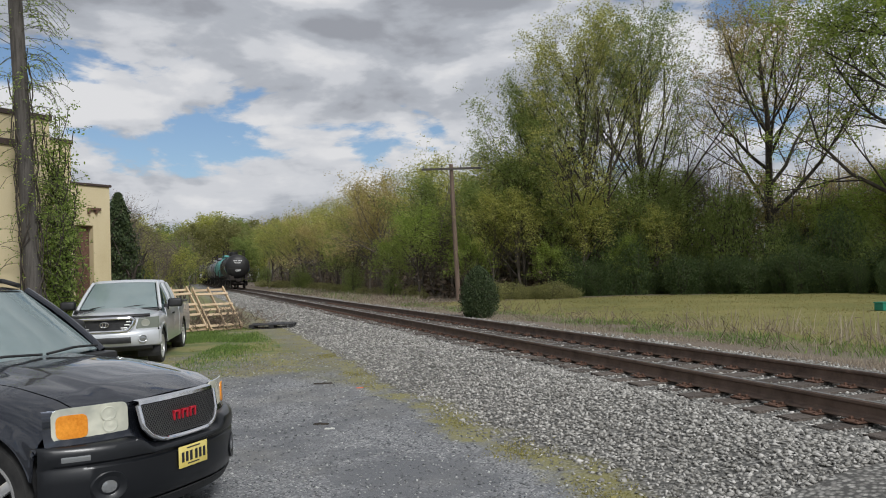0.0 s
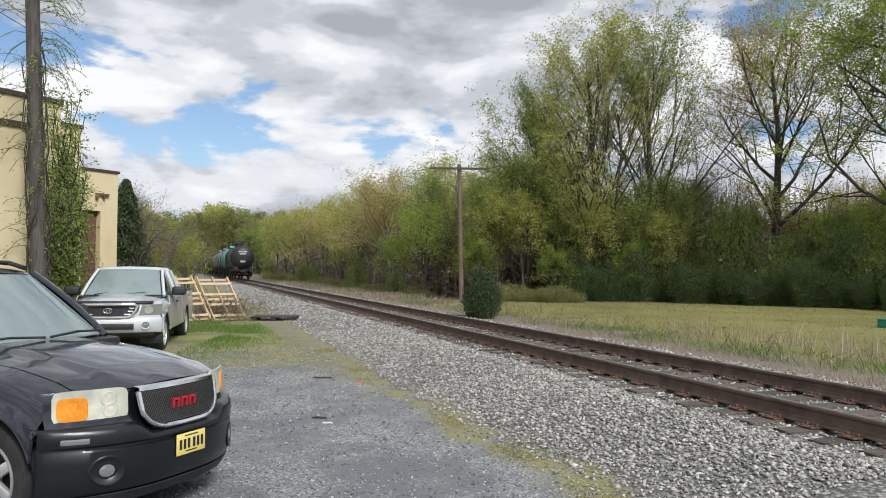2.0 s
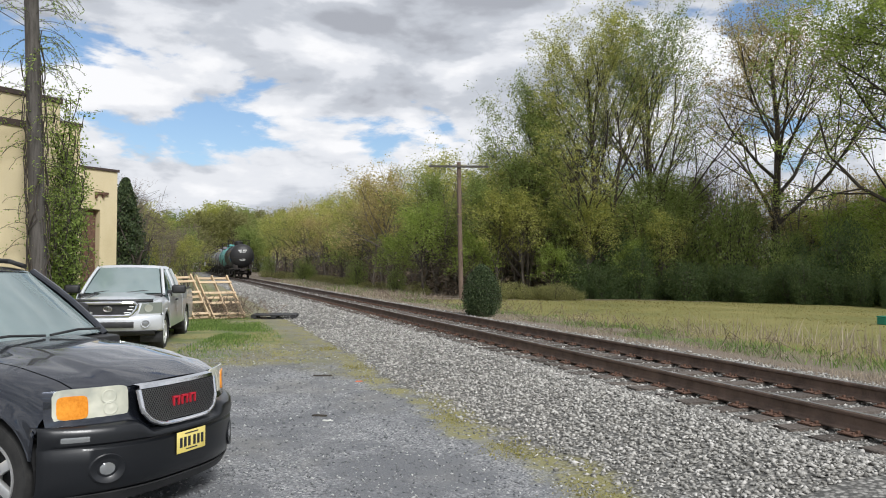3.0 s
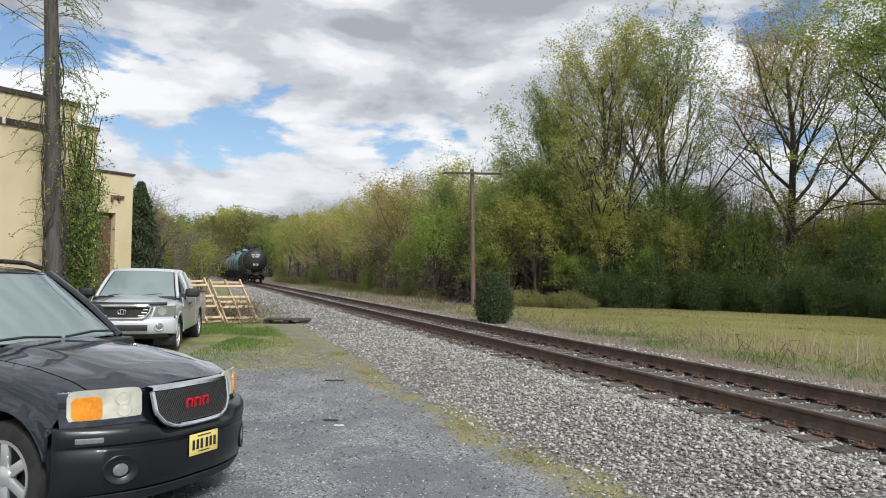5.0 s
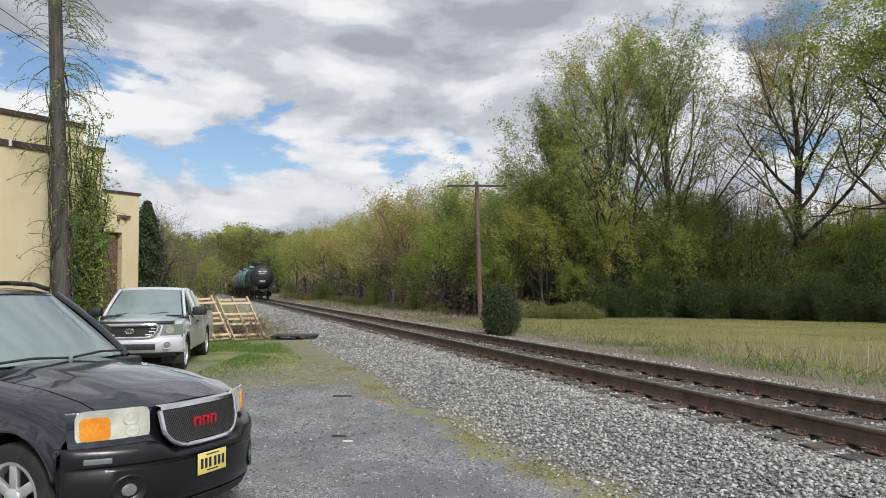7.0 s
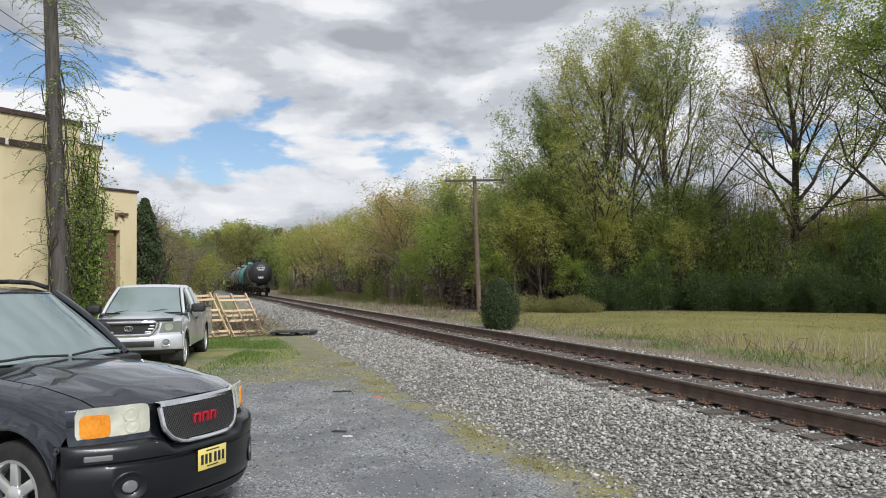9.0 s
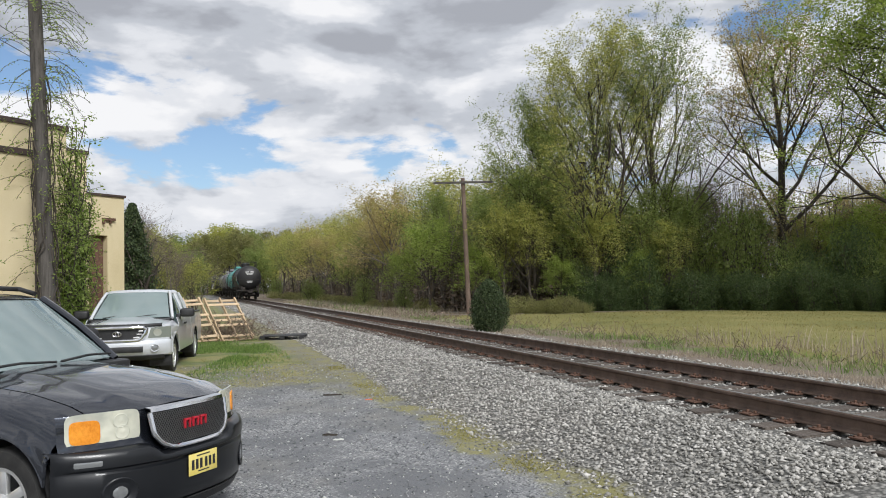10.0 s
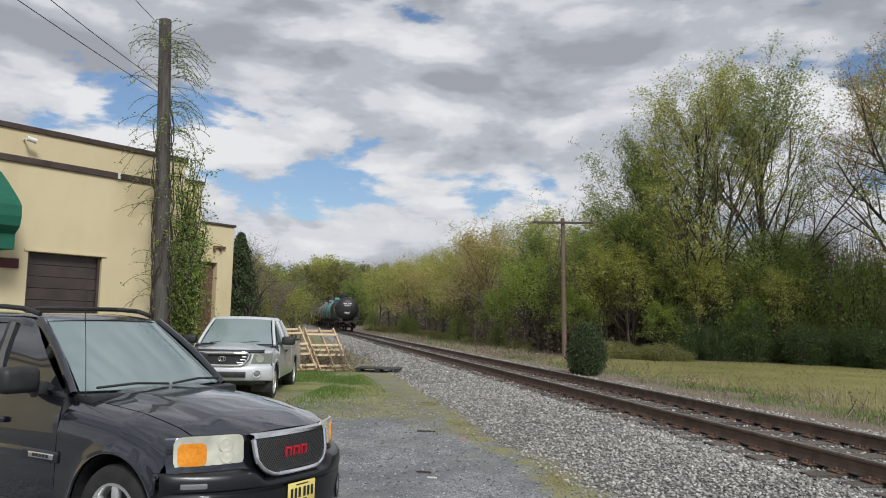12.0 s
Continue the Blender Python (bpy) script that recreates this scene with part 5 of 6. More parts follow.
    c.tube("antenna", [(-1.46, -0.78, 1.14), (-1.50, -0.78, 1.55), (-1.56, -0.78, 2.0)], 0.0035, BLACK_PLASTIC, bend=False, n=6)
    # nose: the grille and lamps stand back from the bumper
    wrap = [(-0.04, 0.933), (-0.10, 0.935)]
    c.strip("front_panel", [(0.66, -0.07), (0.735, -0.10), (0.80, -0.140), (0.90, -0.150), (0.955, -0.158), (0.975, -0.175)], PAINT_DARK, -0.90, 0.90)
    bumper = c.strip("bumper", [(0.25, -0.20), (0.27, -0.10), (0.32, -0.03), (0.40, 0.0), (0.50, 0.006), (0.585, 0.004), (0.598, -0.012), (0.612, -0.012), (0.628, 0.012), (0.69, 0.014), (0.72, 0.004), (0.737, -0.025), (0.745, -0.07), (0.748, -0.17)], BUMPER, -0.92, 0.92, n=60, ends=wrap, thick=0.014)
    for v in bumper.data.vertices:   # the top edge dips under the grille
        v.co.z -= 0.075 * smooth01(0.45, 0.33, abs(v.co.y)) * smooth01(0.60, 0.74, v.co.z)
    c.strip("air_dam", [(0.20, -0.24), (0.22, -0.12), (0.29, -0.06)], BLACK_PLASTIC, -0.86, 0.86)
    # grille
    low, high = 0.700, 0.942

    def half_width(z):
        t = max(0.0, (z - low) / (high - low))
        return 0.27 + 0.105 * min(1.0, t / 0.42) ** 0.5 + 0.02 * t

    def lean(z):
        return -0.045 - 0.20 * (z - low)
    back = lean(high)
    grille = c.panel("grille", [[(lean(z), v, z) for v in [half_width(z) * (-1 + 2 * j / 14) for j in range(15)]] for z in [low + (high - low) * i / 10 for i in range(11)]], BLACK_PLASTIC, 0.006, bend=True)
    bm = bmesh.new()
    for sgn in (1, -1):
        for i in range(-46, 47):
            line = []
            for j in range(13):
                z = low + 0.005 + (high - low - 0.01) * j / 12
                v = i * 0.021 + sgn * (z - 0.83) * 0.75
                if abs(v) < half_width(z) - 0.008:
                    line.append((lean(z) + 0.013, v, z))
            if len(line) > 1:
                sweep(bm, [line[0], line[len(line) // 2], line[-1]] if len(line) > 2 else line, 0.0032, 3)
    c.bend(bm)
    part("grille_mesh", bm, MESH_STEEL, grille, "woven metal mesh")
    bm = bmesh.new()
    side = [(half_width(z) + 0.004, z) for z in [high - (high - low) * i / 16 for i in range(17)]]
    floor_line = [(side[-1][0] * (1 - 2 * i / 20), low - 0.012 - 0.006 * math.sin(math.pi * i / 20)) for i in range(1, 20)]
    ring = side + floor_line + [(-v, z) for v, z in reversed(side)]
    sweep(bm, [(lean(z) + 0.014, v, z) for v, z in ring], 0.017, 10)
    c.bend(bm)
    part("grille_frame", bm, CHROME, grille, "chrome grille surround", smooth=True)
    c.strip("chrome_bar", [(high - 0.002, back - 0.016), (high + 0.002, back + 0.010), (high + 0.026, back + 0.006), (high + 0.033, back - 0.050)], CHROME, -0.385, 0.385, thick=0.004, label="chrome bar over the grille")
    for i, v in enumerate((-0.086, 0.0, 0.086)):
        for k, (dv, z0, z1) in enumerate((((-0.032, -0.019), 0.790, 0.858), ((0.017, 0.030), 0.790, 0.858), ((-0.032, 0.032), 0.844, 0.860))):
            c.block("emblem_bar", (lean(0.825) + 0.006, lean(0.825) + 0.028, v + dv[0], v + dv[1], z0, z1), BADGE_RED, 0.003, grille)
    # lamps
    for sgn in (1, -1):
        hl = c.panel("headlight", c.patch(sgn, 0.430, 0.865, 0.765, 0.984, -0.132, 7, 36, 10), LENS, 0.014, label="clouded plastic headlamp", bend=True)
        c.panel("turn_signal", c.patch(sgn, 0.690, 0.848, 0.785, 0.938, -0.119, 5, 28, 8), AMBER, 0.01, hl, "amber turn signal lens", bend=True)
        for vv, zz in ((0.565, 0.915), (0.555, 0.838)):
            bm = bmesh.new()
            lathe(bm, [(0.0, 0.050), (0.003, 0.045), (-0.002, 0.03), (0.002, 0.015), (0.003, 0.0)], Matrix.Translation((-0.128, sgn * vv, zz)), 18)
            c.bend(bm)
            part("lamp_bowl", bm, LENS, hl, smooth=True)
        c.block("marker_lamp", (-0.01, 0.019, *sorted((sgn * 0.735, sgn * 0.865)), 0.642, 0.682), LENS_CLEAR, 0.008, label="clear marker lamp")
        bm = bmesh.new()
        lathe(bm, [(0.006, 0.100), (0.012, 0.094), (0.002, 0.060), (-0.01, 0.050), (-0.012, 0.100)], Matrix.Translation((0.002, sgn * 0.64, 0.455)), 22, True)
        c.bend(bm)
        fog = part("fog_lamp", bm, BUMPER, root, smooth=True)
        bm = bmesh.new()
        lathe(bm, [(-0.004, 0.044), (0.002, 0.040), (0.005, 0.02), (0.006, 0.0)], Matrix.Translation((0.004, sgn * 0.64, 0.455)), 20)
        c.bend(bm)
        part("fog_lens", bm, LENS_CLEAR, fog, smooth=True)
    # number plate with plain bars
    pl = c.block("number_plate", (0.012, 0.018, -0.1525, 0.1525, 0.455, 0.607), PLATE_YELLOW, 0.002, bend=False, label="yellow number plate with dark bars")
    for i in range(6):
        v = -0.125 + i * 0.043 + (0.012 if i > 2 else 0)
        c.block("plate_bar", (0.0185, 0.0205, v, v + 0.026, 0.495, 0.565), PLATE_INK, 0, pl, bend=False)
    for z, w in ((0.585, 0.07), (0.473, 0.06)):
        c.block("plate_bar", (0.0185, 0.0205, -w, w, z, z + 0.008), PLATE_INK, 0, pl, bend=False)
    return root


def build_pickup():
    root = thing("pickup_truck", "silver pickup truck with chrome grille and dark hood deflector", "truck", PICKUP_POSE)
    s = dict(half=0.93, bow=0.34, bow_pow=2.6, bow_len=0.85, hubs=(-0.87, -4.12), hub_z=0.375, arch_r=0.46, sill=0.42, cowl=-1.40, fender_low=0.76, dome=0.02,
             hood=[(0.0, 1.02), (-0.06, 1.05), (-0.12, 1.085), (-0.3, 1.115), (-0.9, 1.15), (-1.45, 1.185)])
    c = Car(root, s)
    c.hood(PAINT_SILVER)
    for sgn in (1, -1):
        c.fender(sgn, PAINT_SILVER)
        def belt(u):
            return 1.16
        door = c.side("door", -1.41, -2.46, PAINT_SILVER, sgn, belt)
        c.block("door_handle", (-2.38, -2.18, sgn * 0.94 - 0.02, sgn * 0.94 + 0.02, 0.98, 1.02), BLACK_PLASTIC, 0.012, door, bend=False)
        c.side("rear_door", -2.47, -3.28, PAINT_SILVER, sgn, belt)
        c.side("bed_side", -3.32, -5.2, PAINT_SILVER, sgn, lambda u: 1.19)
        c.block("bed_rail", (-5.2, -3.32, sgn * 0.87 - 0.05, sgn * 0.87 + 0.03, 1.185, 1.215), BLACK_PLASTIC, 0.01, bend=False)
        c.mirror(-1.72, 0.93, 1.25, sgn, BLACK_PLASTIC, 0.25, 0.19)
        for u in s["hubs"]:
            c.wheel(u, sgn, 0.375, 0.26, 6)
    wheel_wells(c)
    c.block("floor_pan", (-5.1, -0.35, -0.80, 0.80, 0.36, 0.48), BLACK_PLASTIC, 0.0, bend=False)
    c.block("engine_bay", (-1.38, -0.30, -0.50, 0.50, 0.48, 0.98), BLACK_PLASTIC, 0.0, bend=False)
    c.block("bed_floor", (-5.15, -3.4, -0.78, 0.78, 0.62, 0.68), BLACK_PLASTIC, 0.0, bend=False)
    c.block("tailgate", (-5.25, -5.19, -0.78, 0.78, 0.62, 1.19), PAINT_SILVER, 0.02, bend=False)
    c.block("cab_back", (-3.30, -3.24, -0.86, 0.86, 0.5, 1.18), PAINT_SILVER, 0.02, bend=False)
    c.cabin(PAINT_SILVER, -1.38, -2.08, -3.05, -3.22, 1.175, 1.775, 0.80, 0.645, [(0.06, 0.32, -1.72, -2.40), (0.42, 0.88, -2.52, -3.10)])
    c.block("cowl", (-1.45, -1.22, -0.78, 0.78, 1.08, 1.155), BLACK_PLASTIC, 0.015, bend=False)
    c.wiper((-1.30, -0.55, 1.185), (-1.43, 0.02, 1.22))
    c.wiper((-1.28, 0.10, 1.19), (-1.43, 0.62, 1.22))
    wrap = [(-0.04, 0.933), (-0.10, 0.935)]
    c.strip("front_panel", [(0.72, -0.05), (0.80, -0.05), (0.92, -0.058), (1.0, -0.066), (1.045, -0.072)], PAINT_SILVER, -0.90, 0.90)
    c.strip("bumper", [(0.44, -0.16), (0.46, -0.06), (0.52, -0.005), (0.60, 0.012), (0.68, 0.012), (0.73, 0.004), (0.755, -0.02), (0.76, -0.07)], PAINT_SILVER, -0.92, 0.92, ends=wrap, thick=0.014)
    c.strip("air_intake", [(0.525, 0.012), (0.54, 0.02), (0.63, 0.022), (0.645, 0.014)], BLACK_PLASTIC, -0.46, 0.46, thick=0.006)
    c.strip("skid_plate", [(0.36, -0.25), (0.40, -0.10), (0.455, -0.05)], BLACK_PLASTIC, -0.80, 0.80)
    c.strip("hood_deflector", [(1.030, -0.035), (1.052, -0.012), (1.076, -0.02), (1.092, -0.05)], BLACK_PLASTIC, -0.78, 0.78, thick=0.006, label="dark tinted hood deflector")
    grille = c.panel("grille", [[(-0.030, v, z) for v in [w * (-1 + 2 * j / 12) for j in range(13)]] for z, w in ((0.77, 0.38), (0.86, 0.45), (0.98, 0.50), (1.02, 0.48))], BLACK_PLASTIC, 0.006, bend=True)
    for z, w in ((0.825, 0.40), (0.885, 0.44), (0.945, 0.46)):
        c.block("grille_bar", (-0.024, -0.008, -w, w, z - 0.012, z + 0.012), ALLOY, 0.004, grille)
    gv = [-0.46, 0.46, 0.52, 0.50, 0.43, 0.38, -0.38, -0.43, -0.50, -0.52, -0.46]
    gz = [1.02, 1.02, 0.98, 0.90, 0.80, 0.765, 0.765, 0.80, 0.90, 0.98, 1.02]
    bm = bmesh.new()
    pts = []
    for (v0, z0), (v1, z1) in zip(zip(gv, gz), list(zip(gv, gz))[1:]):
        for k in range(4):
            pts.append((-0.012, v0 + (v1 - v0) * k / 4, z0 + (z1 - z0) * k / 4))
    pts.append(pts[0])
    for q in range(len(pts)):
        pts[q] = (0.004, pts[q][1], pts[q][2])
    sweep(bm, pts, 0.034, 8)
    c.bend(bm)
    part("grille_frame", bm, CHROME, grille, "chrome grille surround", smooth=True)
    bm = bmesh.new()
    for rx, rz, tilt in ((0.075, 0.05, 0), (0.028, 0.05, 0)):
        ring = [(0.006, rx * math.cos(t), 0.90 + rz * math.sin(t)) for t in [2 * math.pi * k / 20 for k in range(21)]]
        sweep(bm, ring, 0.007, 6)
    c.bend(bm)
    part("emblem", bm, CHROME, grille, "oval chrome emblem", smooth=True)
    for sgn in (1, -1):
        rows = []
        for f, z, v0 in ((0, 0.80, 0.53), (0.3, 0.86, 0.55), (0.7, 0.95, 0.575), (1, 1.01, 0.59)):
            rows.append([(-0.045 - 0.018 * f, sgn * v, z + 0.01 * f) for v in [v0 + (0.925 - v0) * j / 10 for j in range(11)]])
        hl = c.panel("headlight", rows, LENS_SMOKY, 0.014, label="dull plastic headlamp", bend=True)
        bm = bmesh.new()
        lathe(bm, [(0.0, 0.075), (0.008, 0.068), (-0.002, 0.04), (0.006, 0.0)], Matrix.Translation((-0.036, sgn * 0.70, 0.905)), 18)
        c.bend(bm)
        part("lamp_bowl", bm, BOWL, hl, smooth=True)
        bm = bmesh.new()
        lathe(bm, [(0.012, 0.082), (0.03, 0.074), (0.012, 0.06), (-0.01, 0.058), (-0.012, 0.082)], Matrix.Translation((0.008, sgn * 0.66, 0.60)), 22, True)
        c.bend(bm)
        fog = part("fog_lamp", bm, PAINT_SILVER, root, smooth=True)
        bm = bmesh.new()
        lathe(bm, [(0.0, 0.06), (0.012, 0.05), (0.016, 0.02), (0.018, 0.0)], Matrix.Translation((0.010, sgn * 0.66, 0.60)), 20)
        c.bend(bm)
        part("fog_lens", bm, LENS_CLEAR, fog, smooth=True)
    return root


SUV_POSE = pose(-1.761, 5.835, -0.10, 0, 0, -23.2)
PICKUP_POSE = pose(-6.073, 14.92, 0.02, 0, 0, -79.9) @ Matrix.Diagonal((1, 1, 0.955, 1))
build_suv()
build_pickup()


# ---- the goods train ----
TANK = {
    "black": grained("tank_black", (0.007, 0.007, 0.008), (0.014, 0.0135, 0.014), 0.6, 12, 0.5, 0, 0.15, 0.01, c=(0.026, 0.024, 0.023)),
    "teal": grained("tank_teal", (0.06, 0.22, 0.21), (0.11, 0.34, 0.32), 0.6, 12, 0.55, 0, 0.15, 0.01, c=(0.16, 0.36, 0.33)),
    "mauve": grained("tank_grey_mauve", (0.10, 0.095, 0.11), (0.20, 0.19, 0.21), 0.6, 12, 0.55, 0, 0.15, 0.01, c=(0.27, 0.25, 0.27)),
    "grey": grained("tank_grey", (0.12, 0.12, 0.125), (0.22, 0.22, 0.22), 0.6, 12, 0.55, 0, 0.15, 0.01, c=(0.30, 0.29, 0.28)),
    "dark": grained("tank_dark", (0.03, 0.028, 0.028), (0.065, 0.06, 0.06), 0.6, 12, 0.55, 0, 0.15, 0.01),
}
IRON = grained("truck_iron", (0.014, 0.012, 0.011), (0.05, 0.04, 0.034), 4, 50, 0.8, 0.2, 0.3, 0.01)
LETTER = plain("white_lettering", (0.75, 0.75, 0.74), 0.6)
TAPE = plain("reflective_tape", (0.80, 0.42, 0.04), 0.4)
GRAFFITI = [plain("spray_blue", (0.05, 0.25, 0.55), 0.6), plain("spray_green", (0.16, 0.42, 0.06), 0.6), plain("spray_purple", (0.12, 0.06, 0.20), 0.6), plain("spray_white", (0.6, 0.6, 0.6), 0.6)]
ALONG = Matrix(((TS.x, -TN.x, 0, 0), (TS.y, -TN.y, 0, 0), (0, 0, 1, 0), (0, 0, 0, 1)))


def bogie(root, x):
    tr = new("bogie")
    tr.parent = root
    tr.matrix_basis = Matrix.Translation((x, 0, 0))
    for dx in (-0.86, 0.86):
        for sy in (-1, 1):
            bm = bmesh.new()
            lathe(bm, [(-0.07, 0.0), (-0.07, 0.44), (-0.045, 0.485), (-0.03, 0.458), (0.06, 0.452), (0.065, 0.0)], Matrix.Translation((dx, sy * 0.755, 0.456)) @ pose(0, 0, 0, 0, 0, 90 * sy), 28)
            part("wheel", bm, IRON, tr, smooth=True)
            bm = bmesh.new()
            lathe(bm, [(0.066, 0.40), (0.072, 0.44), (0.066, 0.45)], Matrix.Translation((dx, sy * 0.755, 0.456)) @ pose(0, 0, 0, 0, 0, 90 * sy), 28)
            part("wheel_face", bm, RAIL_STEEL, tr, "bright worn wheel rim")
        bm = bmesh.new()
        cyl(bm, 0.09, 0.09, (dx, -0.7, 0.456), (dx, 0.7, 0.456), 12)
        part("axle", bm, IRON, tr, smooth=True)
    for sy in (-1, 1):
        bm = bmesh.new()
        box(bm, -1.15, 1.15, sy * 1.0 - 0.07, sy * 1.0 + 0.07, 0.62, 0.80, 0.03)
        box(bm, -0.55, 0.55, sy * 1.0 - 0.08, sy * 1.0 + 0.08, 0.28, 0.42, 0.03)
        for dx in (-0.5, 0.5, -0.98, 0.98):
            box(bm, dx - 0.10, dx + 0.10, sy * 1.0 - 0.08, sy * 1.0 + 0.08, 0.34, 0.70, 0.02)
        part("side_frame", bm, IRON, tr)
    bm = bmesh.new()
    box(bm, -0.18, 0.18, -1.1, 1.1, 0.55, 0.85, 0.03)
    part("bolster", bm, IRON, tr)


def tank_car(colour, label):
    root = thing("tank_car", label, "railway wagon", group="tank cars of the goods train")
    mat, R, zc, half = TANK[colour], 1.38, 2.53, 6.55
    bm = bmesh.new()
    prof = [(-half, 0.0), (-half + 0.02, 0.5), (-half + 0.10, 0.87), (-half + 0.24, 1.15), (-half + 0.42, 1.32), (-half + 0.58, R)]
    for x in (-4.2, -2.1, 0.0, 2.1, 4.2):
        prof += [(x - 0.03, R), (x - 0.02, R + 0.012), (x + 0.02, R + 0.012), (x + 0.03, R)]
    prof += [(-a, r) for a, r in prof[5::-1]]
    lathe(bm, prof, Matrix.Translation((0, 0, zc)), 56)
    part("tank", bm, mat, root, smooth=True)
    bm = bmesh.new()
    box(bm, -7.3, 7.3, -0.30, 0.30, 0.82, 1.12, 0.02)
    part("sill", bm, IRON, root)
    for sx in (-1, 1):
        bogie(root, sx * 5.15)
        bm = bmesh.new()
        box(bm, sx * 6.75 - 0.55, sx * 6.75 + 0.55, -1.45, 1.45, 1.02, 1.10, 0.01)
        part("end_platform", bm, IRON, root)
        bm = bmesh.new()
        box(bm, sx * 7.35 - 0.35, sx * 7.35 + 0.35, -0.14, 0.14, 0.78, 1.0, 0.03)
        part("coupler", bm, IRON, root)
        bm = bmesh.new()
        for sy in (-1, 1):
            box(bm, sx * 5.9 - 0.5, sx * 5.9 + 0.5, sy * 0.9 - 0.12, sy * 0.9 + 0.12, 1.08, 1.55, 0.02)
        part("saddle", bm, IRON, root)
        bm = bmesh.new()
        x = sx * 7.15
        sweep(bm, [(x - sx * 0.2, -1.5, 0.55), (x, -1.5, 2.15), (x, -1.36, 2.28), (x, 1.36, 2.28), (x, 1.5, 2.15), (x - sx * 0.2, 1.5, 0.55)], 0.026, 6)
        sweep(bm, [(x, -1.2, 1.1), (x, -1.2, 2.27)], 0.022, 6)
        sweep(bm, [(x, 1.2, 1.1), (x, 1.2, 2.27)], 0.022, 6)
        part("end_handrail", bm, IRON, root)
        bm = bmesh.new()
        cyl(bm, 0.12, 0.12, (sx * 6.9, -0.55, 0.62), (sx * 6.9, 0.55, 0.62), 12)
        box(bm, sx * 6.6 - 0.2, sx * 6.6 + 0.2, 0.5, 0.95, 1.1, 1.45, 0.02)
        part("brake_gear", bm, IRON, root)
        # reporting marks as plain bars
        for i, (z, w, h) in enumerate(((3.13, 0.48, 0.11), (2.98, 0.40, 0.06), (2.89, 0.32, 0.06), (2.12, 0.34, 0.045), (2.04, 0.30, 0.045), (1.96, 0.26, 0.045))):
            r2 = abs(z - zc)
            bulge = half - 0.16 * (r2 / 1.1) ** 2.4
            n = 9 if i == 0 else 6
            for k in range(n):
                if i == 0 and k == 4:
                    continue
                bm = bmesh.new()
                y = -w + 2 * w * k / n
                off = 0.12 * (abs(y) / 0.9) ** 2
                box(bm, sx * (bulge + 0.0) - 0.03, sx * (bulge + 0.0) + 0.03, y, y + 2 * w / n * 0.7, z, z + h)
                part("lettering_bar", bm, LETTER, root)
    for sy in (-1, 1):
        bm = bmesh.new()
        sweep(bm, [(-6.9, sy * 1.45, 1.32), (6.9, sy * 1.45, 1.32)], 0.025, 6)
        for x in range(-6, 7, 2):
            sweep(bm, [(x, sy * 1.2, 1.12), (x, sy * 1.45, 1.32)], 0.02, 5)
        part("side_handrail", bm, IRON, root)
        for x in (-6.0, -3.9, -1.9, 0.2, 2.3, 4.4, 6.0):
            bm = bmesh.new()
            for k in range(6):
                t0, t1 = radians(-8 + k * 5), radians(-8 + (k + 1) * 5)
                vs = [bm.verts.new((x + dx, sy * (R + 0.006) * math.cos(t), zc + (R + 0.006) * math.sin(t))) for t in (t0, t1) for dx in (0, 0.10)]
                bm.faces.new((vs[0], vs[1], vs[3], vs[2]))
            part("reflector", bm, TAPE if colour == "black" else LETTER, root)
        if colour == "black":
            rng = random.Random(8)
            for i in range(12):
                gx, gt, w, h = -6.0 + rng.uniform(0, 2.6), radians(rng.uniform(-26, 0)), rng.uniform(0.3, 0.9), radians(rng.uniform(6, 14))
                bm = bmesh.new()
                e = 0.008 + 0.002 * i
                ring = [bm.verts.new((gx + w / 2 * math.cos(a) * (0.7 + 0.3 * math.sin(3 * a + i)), sy * (R + e) * math.cos(gt + h * math.sin(a)), zc + (R + e) * math.sin(gt + h * math.sin(a)))) for a in [2 * math.pi * k / 14 for k in range(14)]]
                bm.faces.new(ring)
                part("spray_patch", bm, GRAFFITI[i % 4], root)
    # dome, walkway and rails on top
    bm = bmesh.new()
    lathe(bm, [(0.0, 0.52), (0.45, 0.52), (0.50, 0.46), (0.55, 0.0)], Matrix.Translation((0, 0, zc + R - 0.03)) @ pose(0, 0, 0, 0, -90, 0), 22)
    part("manway", bm, mat, root, smooth=True)
    bm = bmesh.new()
    for sy in (-1, 1):
        box(bm, -1.4, 1.4, sy * 0.95 - 0.28, sy * 0.95 + 0.28, zc + R - 0.22, zc + R - 0.17)
    part("walkway", bm, IRON, root)
    bm = bmesh.new()
    for sy in (-1, 1):
        for z in (0.38, 0.78):
            sweep(bm, [(-1.4, sy * 1.2, zc + R - 0.17 + z), (1.4, sy * 1.2, zc + R - 0.17 + z)], 0.026, 6)
        for x in (-1.4, -0.5, 0.5, 1.4):
            sweep(bm, [(x, sy * 1.2, zc + R - 0.2), (x, sy * 1.2, zc + R + 0.61)], 0.026, 6)
    for x in (-1.4, 1.4):
        sweep(bm, [(x, -1.2, zc + R + 0.61), (x, 1.2, zc + R + 0.61)], 0.026, 6)
    part("top_rail", bm, IRON, root)
    bm = bmesh.new()
    for x in (-0.25, 0.25):
        sweep(bm, [(x, 1.48, 1.1), (x, 1.48, 2.8), (x, 1.1, zc + R - 0.3)], 0.022, 5)
    for k in range(8):
        sweep(bm, [(-0.25, 1.48, 1.2 + k * 0.22), (0.25, 1.48, 1.2 + k * 0.22)], 0.016, 5)
    part("ladder", bm, IRON, root)
    return root


